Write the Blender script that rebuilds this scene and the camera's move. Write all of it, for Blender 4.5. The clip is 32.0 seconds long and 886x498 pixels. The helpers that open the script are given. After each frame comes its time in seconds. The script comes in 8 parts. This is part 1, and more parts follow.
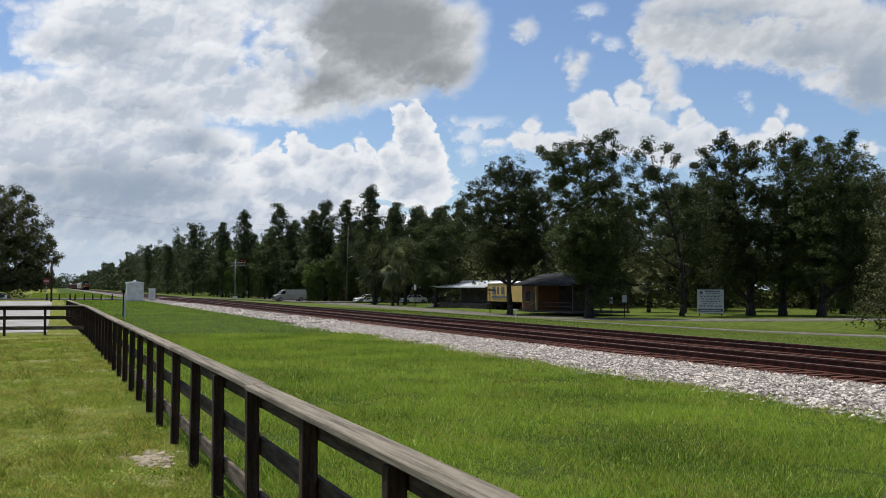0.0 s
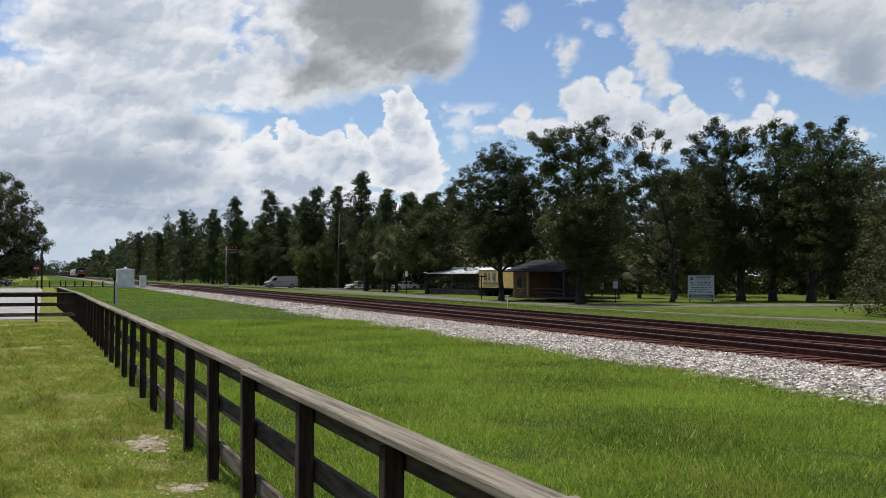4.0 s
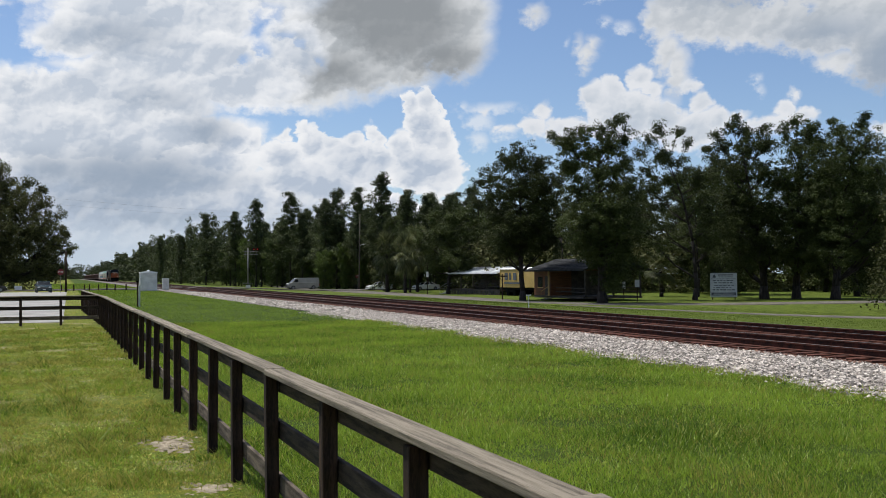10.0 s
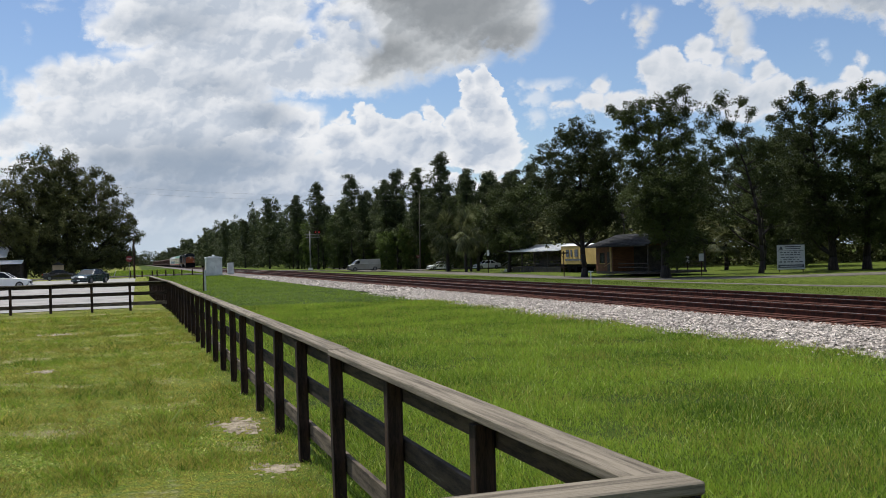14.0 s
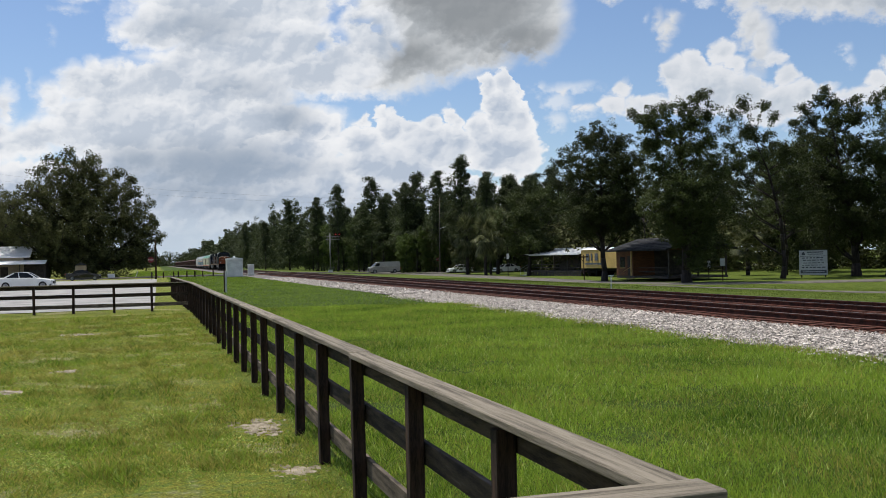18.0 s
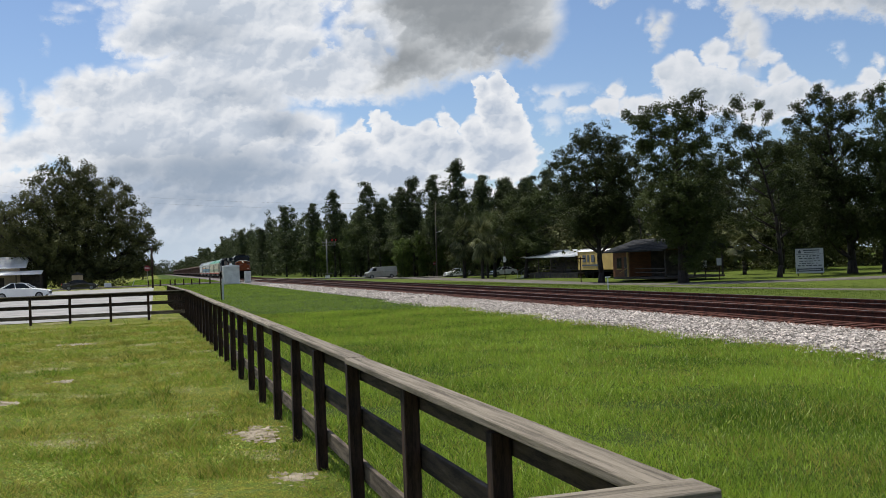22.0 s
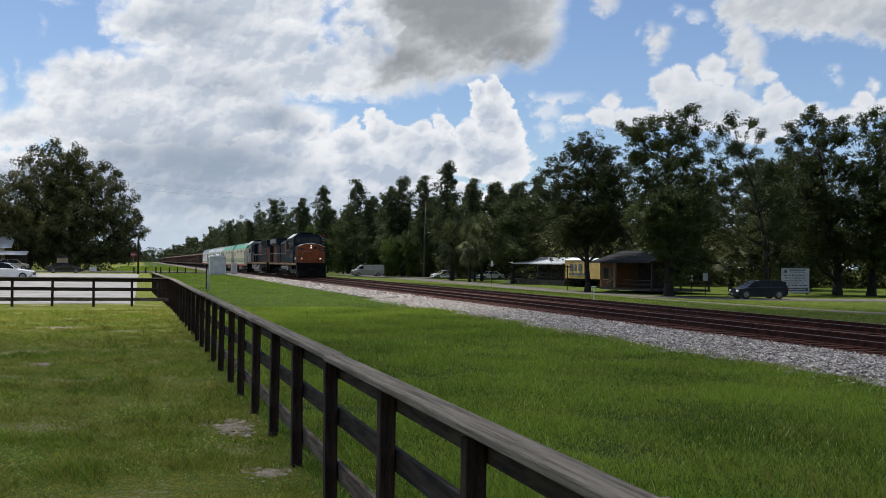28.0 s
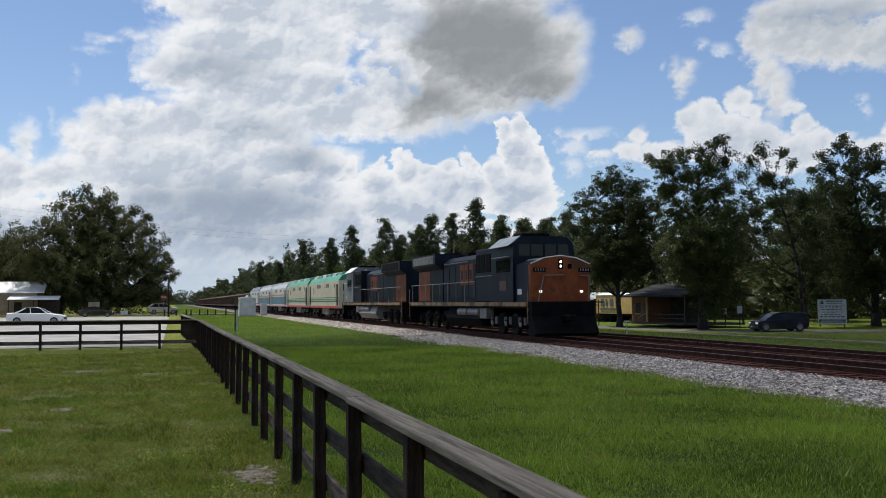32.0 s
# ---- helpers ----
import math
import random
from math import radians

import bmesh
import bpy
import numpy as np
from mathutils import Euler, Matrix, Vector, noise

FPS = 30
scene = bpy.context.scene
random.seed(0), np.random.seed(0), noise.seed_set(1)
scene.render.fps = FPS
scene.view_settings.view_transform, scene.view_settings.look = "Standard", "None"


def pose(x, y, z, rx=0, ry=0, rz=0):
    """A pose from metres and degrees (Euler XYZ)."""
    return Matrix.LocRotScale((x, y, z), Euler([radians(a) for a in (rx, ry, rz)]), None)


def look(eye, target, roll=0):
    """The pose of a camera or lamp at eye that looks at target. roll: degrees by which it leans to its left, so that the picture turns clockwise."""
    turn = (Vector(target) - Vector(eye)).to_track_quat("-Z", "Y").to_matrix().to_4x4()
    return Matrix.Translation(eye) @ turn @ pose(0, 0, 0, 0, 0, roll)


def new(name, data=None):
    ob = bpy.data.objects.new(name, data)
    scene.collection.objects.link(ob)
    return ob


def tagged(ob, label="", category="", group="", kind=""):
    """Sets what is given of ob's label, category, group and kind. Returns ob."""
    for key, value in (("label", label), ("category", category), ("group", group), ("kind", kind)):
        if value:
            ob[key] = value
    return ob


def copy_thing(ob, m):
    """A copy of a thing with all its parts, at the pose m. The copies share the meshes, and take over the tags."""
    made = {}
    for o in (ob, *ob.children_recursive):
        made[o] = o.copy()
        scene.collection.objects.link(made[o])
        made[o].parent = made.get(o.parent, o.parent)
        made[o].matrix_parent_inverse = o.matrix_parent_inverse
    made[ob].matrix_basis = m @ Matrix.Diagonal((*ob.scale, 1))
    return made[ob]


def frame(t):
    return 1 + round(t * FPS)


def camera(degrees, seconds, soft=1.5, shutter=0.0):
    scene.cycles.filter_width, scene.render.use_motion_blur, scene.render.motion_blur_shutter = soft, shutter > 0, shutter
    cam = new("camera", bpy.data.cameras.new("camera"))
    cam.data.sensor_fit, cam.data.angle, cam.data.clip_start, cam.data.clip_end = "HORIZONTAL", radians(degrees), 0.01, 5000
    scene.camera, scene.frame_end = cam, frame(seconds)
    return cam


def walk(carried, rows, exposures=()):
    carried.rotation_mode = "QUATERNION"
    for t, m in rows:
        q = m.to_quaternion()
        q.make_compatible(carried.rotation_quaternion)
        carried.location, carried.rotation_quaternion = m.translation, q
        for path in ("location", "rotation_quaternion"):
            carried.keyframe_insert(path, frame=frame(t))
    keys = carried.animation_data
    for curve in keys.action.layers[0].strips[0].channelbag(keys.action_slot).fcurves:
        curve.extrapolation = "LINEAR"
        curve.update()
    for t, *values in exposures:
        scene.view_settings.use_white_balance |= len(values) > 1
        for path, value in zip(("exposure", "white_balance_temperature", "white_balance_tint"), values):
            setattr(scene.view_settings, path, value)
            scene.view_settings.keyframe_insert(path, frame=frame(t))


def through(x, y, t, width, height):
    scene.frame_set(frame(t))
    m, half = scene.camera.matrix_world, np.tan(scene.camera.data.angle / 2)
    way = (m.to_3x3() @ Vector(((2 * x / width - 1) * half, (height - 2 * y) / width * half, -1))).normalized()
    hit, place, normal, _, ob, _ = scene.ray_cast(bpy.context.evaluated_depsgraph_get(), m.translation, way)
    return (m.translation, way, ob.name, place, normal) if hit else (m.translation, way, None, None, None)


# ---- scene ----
cam = camera(49.2, 32.0, soft=0.7)
PATH = [
    (0, (0.001, 0.005, 2.0), (0.745, 1.86, 2.081), 0.2),
    (0.5, (-0.002, -0.001, 1.996), (0.757, 1.849, 2.071), -0.1),
    (1, (-0.017, -0.021, 1.994), (0.752, 1.824, 2.064), -0.0),
    (1.5, (-0.025, -0.029, 1.992), (0.752, 1.814, 2.048), -0.3),
    (2, (-0.022, -0.015, 1.986), (0.759, 1.826, 2.035), -0.5),
    (2.5, (-0.026, -0.031, 1.981), (0.756, 1.809, 2.024), -0.4),
    (3, (-0.031, -0.024, 1.98), (0.738, 1.821, 2.019), -0.3),
    (3.5, (-0.037, -0.024, 1.981), (0.725, 1.824, 2.031), 0.1),
    (5.5, (-0.035, -0.027, 1.979), (0.722, 1.823, 2.034), -0.0),
    (6, (-0.048, -0.043, 1.982), (0.708, 1.808, 2.034), -0.2),
    (6.5, (-0.038, -0.036, 1.977), (0.718, 1.815, 2.027), -0.3),
    (7, (-0.037, -0.04, 1.979), (0.715, 1.813, 2.027), -0.1),
    (7.5, (-0.035, -0.037, 1.975), (0.713, 1.817, 2.021), -0.3),
    (8, (-0.035, -0.013, 1.973), (0.708, 1.843, 2.016), -0.4),
    (8.5, (-0.042, -0.015, 1.973), (0.695, 1.844, 2.017), -0.2),
    (9, (-0.039, -0.002, 1.971), (0.692, 1.86, 2.015), -0.2),
    (9.5, (-0.042, -0.013, 1.971), (0.686, 1.85, 2.017), -0.2),
    (10, (-0.041, -0.015, 1.973), (0.681, 1.85, 2.027), -0.4),
    (10.5, (-0.052, -0.012, 1.973), (0.662, 1.855, 2.028), -0.9),
    (11, (-0.061, 0.004, 1.974), (0.609, 1.887, 2.032), -0.3),
    (11.5, (-0.063, -0.016, 1.978), (0.578, 1.877, 2.027), -1.1),
    (12, (-0.044, 0.007, 1.969), (0.587, 1.904, 2.012), -1.5),
    (12.5, (-0.039, 0.022, 1.968), (0.58, 1.923, 2.006), -1.5),
    (13, (-0.035, 0.039, 1.961), (0.569, 1.945, 1.987), -1.5),
    (13.5, (-0.025, 0.065, 1.963), (0.575, 1.973, 1.98), -1.5),
    (14, (-0.022, 0.058, 1.961), (0.582, 1.965, 1.974), -1.7),
    (14.5, (-0.015, 0.08, 1.962), (0.584, 1.988, 1.98), -1.2),
    (15, (-0.015, 0.098, 1.957), (0.571, 2.01, 1.983), -1.3),
    (15.5, (-0.025, 0.087, 1.962), (0.545, 2.004, 1.991), -1.4),
    (17.5, (-0.041, 0.04, 1.972), (0.52, 1.959, 1.993), -1.6),
    (18, (-0.041, 0.044, 1.971), (0.524, 1.962, 1.991), -1.3),
    (18.5, (-0.049, 0.032, 1.975), (0.515, 1.951, 1.995), -1.4),
    (19, (-0.046, 0.033, 1.972), (0.522, 1.95, 1.991), -1.2),
    (19.5, (-0.042, 0.044, 1.968), (0.528, 1.96, 1.989), -1.3),
    (20, (-0.039, 0.045, 1.969), (0.528, 1.963, 1.992), -1.3),
    (20.5, (-0.035, 0.048, 1.965), (0.529, 1.967, 1.989), -1.4),
    (21, (-0.036, 0.03, 1.971), (0.531, 1.948, 1.996), -1.7),
    (21.5, (-0.026, 0.034, 1.971), (0.545, 1.951, 1.998), -2.0),
    (22, (-0.02, 0.04, 1.969), (0.552, 1.957, 1.997), -2.2),
    (22.5, (-0.02, 0.038, 1.97), (0.551, 1.954, 1.997), -2.4),
    (23, (-0.022, 0.032, 1.983), (0.551, 1.948, 2.018), -1.3),
    (23.5, (-0.029, -0.001, 1.978), (0.548, 1.914, 2.026), -0.8),
    (24, (-0.022, 0.039, 1.962), (0.58, 1.946, 1.988), -0.6),
    (24.5, (0.0, 0.08, 1.983), (0.605, 1.986, 2.023), -1.1),
    (25, (-0.016, 0.097, 1.978), (0.577, 2.007, 2.032), 0.4),
    (25.5, (-0.012, 0.125, 1.989), (0.562, 2.04, 2.054), 0.4),
    (27.5, (0.018, 0.079, 1.971), (0.618, 1.987, 1.995), 0.6),
    (28, (0.022, 0.114, 1.967), (0.617, 2.023, 1.998), 0.7),
    (28.5, (0.005, 0.091, 1.974), (0.584, 2.005, 2.017), 1.1),
    (29, (0.008, 0.11, 1.967), (0.577, 2.027, 2.018), 1.6),
    (29.5, (0.013, 0.123, 1.974), (0.571, 2.043, 2.029), 0.9),
    (30, (0.001, 0.094, 1.981), (0.563, 2.012, 2.042), 0.8),
    (30.5, (0.014, 0.098, 1.982), (0.582, 2.015, 2.046), -0.1),
    (31, (0.137, 0.567, 1.948), (0.693, 2.487, 2.025), -0.1),
    (31.5, (0.165, 0.62, 1.936), (0.712, 2.542, 2.029), -0.2),
    (32, (0.19, 0.67, 1.924), (0.727, 2.594, 2.033), -0.3),
]
EXPOSURES = [(0, 0.0), (23, 0.0), (26, 0.0), (29, 0.02), (32, 0.0)]
walk(cam, [(t, look(eye, target, roll)) for t, eye, target, roll in PATH], EXPOSURES)

# ---- sky and sun ----
SUN_AZ, SUN_EL = -32.0, 66.0       # degrees: azimuth from +y towards +x, elevation
SUN_STRENGTH, SKY_STRENGTH = 4.8, 0.105

# clouds as soft ellipses: azimuth, elevation, half width, half height, in degrees
CLOUDS_HIGH = [(41.0, 18.2, 7.5, 2.6), (36.1, 14.9, 3.07, 2.07), (34.0, 14.5, 1.07, 1.51), (34.4, 12.5, 0.85, 1.38), (38.2, 14.8, 3.4, 2.34), (40.7, 14.5, 3.27, 2.01), (26.7, 15.1, 0.78, 0.56), (26.2, 14.8, 0.33, 0.25), (29.8, 12.8, 0.64, 0.63), (30.1, 13.3, 0.51, 0.37), (29.3, 13.2, 0.26, 0.5), (29.6, 11.9, 0.25, 0.32), (38.7, 14.3, 3.34, 1.83), (43.0, 14.0, 3.44, 2.37), (46.1, 12.5, 2.48, 2.93), (34.9, 11.7, 0.7, 1.89), (43.8, 11.5, 1.72, 0.84)]
CLOUDS_EAST = [(27.1, 9.6, 0.78, 0.71), (26.7, 8.7, 0.97, 0.71), (28.4, 8.6, 1.6, 0.9), (30.1, 10.1, 1.14, 1.14), (31.2, 10.7, 1.0, 0.94), (32.8, 11.3, 1.05, 0.93), (33.6, 10.5, 0.73, 0.93), (31.8, 9.1, 2.47, 1.58), (34.0, 8.8, 1.81, 1.25), (35.7, 10.6, 0.66, 0.68), (36.1, 9.8, 0.83, 0.8), (37.0, 8.8, 1.17, 0.86), (38.3, 8.9, 0.75, 0.49), (35.5, 8.1, 2.07, 1.25), (25.1, 8.5, 0.59, 0.33), (24.6, 8.7, 0.33, 0.26), (41.3, 9.8, 0.66, 0.56), (40.8, 9.1, 0.75, 0.56), (41.7, 8.7, 0.89, 0.62), (45.9, 7.7, 0.84, 0.48), (38.1, 9.0, 0.56, 0.44), (23.7, 9.6, 0.47, 0.33), (39.9, 8.3, 1.81, 0.63)]
CLOUDS_DECK = [(16.5, 18.6, 7.0, 3.2), (14.2, 14.4, 3.4, 2.6), (18.4, 14.9, 5.02, 3.43), (21.1, 14.3, 3.16, 2.83), (16.0, 12.7, 4.37, 2.56), (22.1, 13.3, 1.99, 1.9), (23.1, 15.5, 1.33, 1.56), (13.0, 11.0, 4.03, 1.46), (19.4, 12.1, 2.01, 1.22), (23.6, 13.2, 0.66, 0.45)]
CLOUDS_MID = [(11.6, 16.8, 3.4, 2.2), (12.4, 13.2, 2.4, 1.8), (4.6, 17.8, 6.4, 3.0), (4.1, 14.4, 6.24, 2.16), (-0.0, 13.1, 2.35, 1.38), (1.2, 14.2, 1.9, 1.22), (6.1, 12.4, 5.96, 2.21), (2.9, 10.3, 6.51, 2.21), (9.4, 11.2, 4.01, 1.93), (8.6, 15.0, 2.0, 1.87), (-2.7, 9.9, 2.13, 1.7), (-3.9, 10.0, 1.65, 1.29), (-1.7, 10.8, 0.86, 1.05), (-3.3, 11.1, 0.78, 0.61), (-5.4, 9.4, 0.93, 1.03), (-1.1, 7.8, 5.65, 2.2), (4.2, 7.4, 7.88, 2.58), (-5.9, 7.2, 1.75, 1.07), (-6.7, 6.9, 2.02, 1.07), (-7.9, 8.6, 0.73, 1.35), (-8.4, 6.7, 1.68, 1.5), (-10.0, 6.3, 2.19, 2.37), (10.7, 10.0, 3.01, 0.72), (-3.7, 14.6, 0.84, 0.3), (-1.9, 14.9, 1.23, 0.36)]
CLOUDS_LOW = [(8.8, 7.8, 1.59, 1.11), (10.1, 7.7, 0.73, 0.72), (7.8, 6.3, 3.31, 1.48), (11.9, 8.2, 0.6, 0.66), (12.9, 8.5, 0.87, 0.72), (13.4, 7.6, 1.14, 1.19), (11.8, 6.7, 1.67, 1.32), (14.6, 7.7, 0.81, 0.66), (15.8, 7.9, 1.01, 0.79), (16.9, 8.4, 0.87, 0.59), (17.5, 8.0, 0.67, 0.59), (16.1, 6.5, 3.02, 1.66), (19.3, 10.0, 0.74, 0.91), (20.3, 10.1, 0.87, 0.91), (21.1, 9.6, 0.47, 0.72), (20.0, 8.5, 1.6, 1.64), (21.1, 7.7, 0.93, 1.64), (18.8, 7.6, 1.14, 1.32), (20.2, 6.2, 2.53, 1.82), (13.5, 5.4, 4.69, 1.66), (5.4, 5.2, 8.59, 1.63), (1.4, 3.8, 1.89, 0.84), (8.8, 4.3, 6.66, 1.19), (-1.1, 5.0, 2.79, 1.9), (0.0, 2.6, 26.0, 3.4)]
CLOUD_GAPS = [(-0.8, 11.4, 0.86, 0.22), (11.4, 14.9, 0.5, 0.7), (13.0, 13.6, 0.8, 0.35), (10.7, 13.0, 0.6, 0.51), (13.9, 12.6, 0.47, 0.39), (12.2, 13.9, 0.94, 0.32), (10.3, 14.5, 0.33, 0.76), (11.3, 15.4, 0.74, 0.25), (34.5, 10.0, 0.36, 0.22), (-7.0, 8.5, 0.57, 0.85), (9.5, 12.4, 0.4, 0.32), (11.1, 8.2, 0.27, 0.98), (37.4, 15.6, 0.56, 0.18), (40.0, 15.1, 1.21, 0.3), (42.1, 14.4, 0.3, 0.24)]
CLOUD_WISPS = [(22.4, 10.0, 0.4, 0.33), (23.3, 8.3, 0.3, 0.39), (22.3, 9.3, 0.2, 0.26), (-6.5, 10.2, 0.17, 0.54), (-5.4, 12.7, 0.23, 0.48), (-4.6, 14.0, 0.89, 0.24), (28.6, 13.5, 0.19, 0.25), (31.0, 14.5, 0.44, 0.37), (39.3, 10.8, 0.34, 0.42), (34.3, 9.8, 0.91, 0.37), (24.0, 9.8, 2.01, 0.46), (23.4, 9.0, 1.01, 0.72), (25.1, 8.3, 1.0, 0.53), (23.4, 7.9, 0.81, 0.66), (31.9, 14.2, 0.72, 0.44), (30.6, 16.0, 0.99, 0.44), (39.5, 10.2, 0.37, 0.31)]
CLOUD_GREY = [(3.2, 5.7, 4.6, 1.5), (18.7, 14.9, 3.69, 2.51), (16.7, 15.6, 3.7, 1.88), (21.1, 12.7, 2.33, 1.15), (2.5, 13.4, 2.24, 0.81), (3.6, 6.1, 3.56, 0.84), (5.5, 5.5, 3.27, 0.78), (7.4, 8.4, 1.32, 0.98), (2.4, 4.3, 3.85, 0.71), (4.6, 3.4, 2.92, 0.46), (1.4, 6.5, 1.9, 0.45), (14.7, 12.0, 2.02, 0.97), (4.8, 10.1, 1.3, 0.45), (-0.8, 5.9, 1.86, 0.95), (43.2, 13.1, 2.3, 0.66), (45.8, 11.0, 1.39, 1.78), (37.2, 15.6, 1.87, 0.43)]


def build_world():
    world = bpy.data.worlds.new("sky")
    scene.world = world
    world.use_nodes = True
    nt = world.node_tree
    nt.nodes.clear()

    def put(socket, v):
        if v is None:
            return
        if isinstance(v, (int, float, tuple)):
            socket.default_value = v
        else:
            nt.links.new(v, socket)

    def op(kind, x, y=None, z=None, clamp=False):
        n = nt.nodes.new("ShaderNodeMath")
        n.operation, n.use_clamp = kind, clamp
        for socket, v in zip(n.inputs, (x, y, z)):
            put(socket, v)
        return n.outputs[0]

    def step(lo, hi, v):
        n = nt.nodes.new("ShaderNodeMapRange")
        n.interpolation_type = "SMOOTHSTEP"
        put(n.inputs[0], v)
        n.inputs[1].default_value, n.inputs[2].default_value = lo, hi
        return n.outputs[0]

    def mix(f, a, b):
        n = nt.nodes.new("ShaderNodeMix")
        n.data_type = "RGBA"
        put(n.inputs[0], f)
        put(n.inputs[6], a)
        put(n.inputs[7], b)
        return n.outputs[2]

    def noise_at(vec, scale, detail, rough=0.55):
        n = nt.nodes.new("ShaderNodeTexNoise")
        put(n.inputs["Vector"], vec)
        n.inputs["Scale"].default_value, n.inputs["Detail"].default_value, n.inputs["Roughness"].default_value = scale, detail, rough
        return n.outputs[0]

    tc = nt.nodes.new("ShaderNodeTexCoord")
    sep = nt.nodes.new("ShaderNodeSeparateXYZ")
    nt.links.new(tc.outputs["Generated"], sep.inputs[0])
    x, y, z = sep.outputs
    az = op("MULTIPLY", op("ARCTAN2", x, y), 57.2958)
    el = op("MULTIPLY", op("ARCSINE", z), 57.2958)
    comb = nt.nodes.new("ShaderNodeCombineXYZ")
    put(comb.inputs[0], az)
    put(comb.inputs[1], op("MULTIPLY", el, 1.25))
    vec = comb.outputs[0]
    puff = noise_at(vec, 0.34, 6, 0.56)       # billows about 3 degrees across
    fine = noise_at(vec, 1.3, 5, 0.6)
    wide = noise_at(tc.outputs["Generated"], 2.2, 4, 0.55)
    fleck = op("SUBTRACT", fine, 0.5)
    azw = op("ADD", az, op("ADD", op("MULTIPLY", op("SUBTRACT", puff, 0.5), 1.1), op("MULTIPLY", fleck, 0.9)))
    elw = op("ADD", el, op("ADD", op("MULTIPLY", op("SUBTRACT", noise_at(vec, 0.41, 6, 0.56), 0.5), 0.8), op("MULTIPLY", fleck, 0.8)))

    def lumps(a, e, scale):
        """Rounded heads of cumulus: 1 at a head's middle, falling to its rim."""
        c = nt.nodes.new("ShaderNodeCombineXYZ")
        put(c.inputs[0], a)
        put(c.inputs[1], e)
        v = nt.nodes.new("ShaderNodeTexVoronoi")
        v.voronoi_dimensions, v.feature = "2D", "SMOOTH_F1"
        nt.links.new(c.outputs[0], v.inputs["Vector"])
        v.inputs["Scale"].default_value = scale
        v.inputs["Smoothness"].default_value = 0.35
        v.inputs["Detail"].default_value, v.inputs["Roughness"].default_value = 1.0, 0.35
        return op("SUBTRACT", 1.0, v.outputs["Distance"])

    def field(ellipses):
        """Depth inside the nearest ellipse, in degrees; negative outside."""
        best = None
        for a, e, ra, re in ellipses:
            dx = op("DIVIDE", op("SUBTRACT", azw, a), ra)
            dy = op("DIVIDE", op("SUBTRACT", elw, e), re)
            r = op("SQRT", op("ADD", op("MULTIPLY", dx, dx), op("MULTIPLY", dy, dy)))
            f = op("MULTIPLY", op("SUBTRACT", 1.0, r), min(ra, re))
            best = f if best is None else op("MAXIMUM", best, f)
        return best

    ew = op("MULTIPLY", elw, 1.2)
    heads, knobs = lumps(azw, ew, 0.5), lumps(azw, ew, 1.5)
    bulge = op("ADD", op("MULTIPLY", op("SUBTRACT", heads, 0.55), 0.42), op("MULTIPLY", op("SUBTRACT", knobs, 0.55), 0.26))
    # light comes from above and the left of the line
    rounded = op("ADD", op("MULTIPLY", op("SUBTRACT", heads, lumps(op("SUBTRACT", azw, 0.35), op("ADD", ew, 0.55), 0.5)), 0.9),
                 op("MULTIPLY", op("SUBTRACT", knobs, lumps(op("SUBTRACT", azw, 0.12), op("ADD", ew, 0.2), 1.5)), 0.5))
    offset = nt.nodes.new("ShaderNodeVectorMath")
    offset.operation = "ADD"
    nt.links.new(vec, offset.inputs[0])
    offset.inputs[1].default_value = (-0.5, 1.2, 0)
    relief = op("SUBTRACT", noise_at(vec, 0.26, 5, 0.50), noise_at(offset.outputs[0], 0.26, 5, 0.50))
    shade = step(0.30, -0.34, op("ADD", op("MULTIPLY", relief, 0.9), op("MULTIPLY", rounded, 0.5)))
    dusk = step(-0.9, 1.1, op("ADD", field(CLOUD_GREY), op("MULTIPLY", fleck, 0.7)))
    gaps = op("SUBTRACT", 1.0, op("MULTIPLY", step(-0.2, 0.4, op("ADD", field(CLOUD_GAPS), op("MULTIPLY", fleck, 1.3))), 0.72))

    def layer(ellipses, lo, hi, rough, lumpy, light, dark, depth):
        """Cover and tone of one bank of cloud: soft or crisp edges, lit heads, greyer towards its middle."""
        f = op("ADD", field(ellipses), op("ADD", op("MULTIPLY", fleck, rough), op("MULTIPLY", bulge, lumpy)))
        inner = op("MULTIPLY", step(0.0, depth, f), 0.50)
        return step(lo, hi, f), mix(op("MULTIPLY", op("ADD", op("MULTIPLY", shade, 0.75), inner, None), op("ADD", op("MULTIPLY", step(0.0, 0.7, f), 0.75), 0.25)), light, dark)

    banks = [layer(CLOUDS_HIGH, -0.28, 0.50, 0.7, 0.5, (0.72, 0.74, 0.77, 1), (0.50, 0.54, 0.59, 1), 2.0),
             layer(CLOUDS_EAST, -0.10, 0.26, 0.35, 0.9, (0.77, 0.79, 0.83, 1), (0.52, 0.58, 0.66, 1), 1.4),
             layer(CLOUDS_DECK, -0.45, 0.75, 0.6, 0.5, (0.76, 0.78, 0.80, 1), (0.46, 0.49, 0.52, 1), 1.6),
             layer(CLOUDS_MID, -0.30, 0.50, 0.5, 0.8, (0.90, 0.91, 0.93, 1), (0.52, 0.58, 0.67, 1), 1.8),
             layer(CLOUDS_LOW, -0.05, 0.16, 0.2, 1.0, (0.88, 0.89, 0.91, 1), (0.46, 0.53, 0.64, 1), 1.3)]
    wisps = op("MULTIPLY", step(-0.1, 0.5, op("ADD", field(CLOUD_WISPS), op("MULTIPLY", fleck, 0.9))), 0.65)
    haze = step(4.6, 0.5, el)
    # the rest of the sky: broken cumulus
    away = op("MAXIMUM", step(28.0, 38.0, op("ABSOLUTE", op("SUBTRACT", az, 20.0))), step(18.0, 24.0, el))
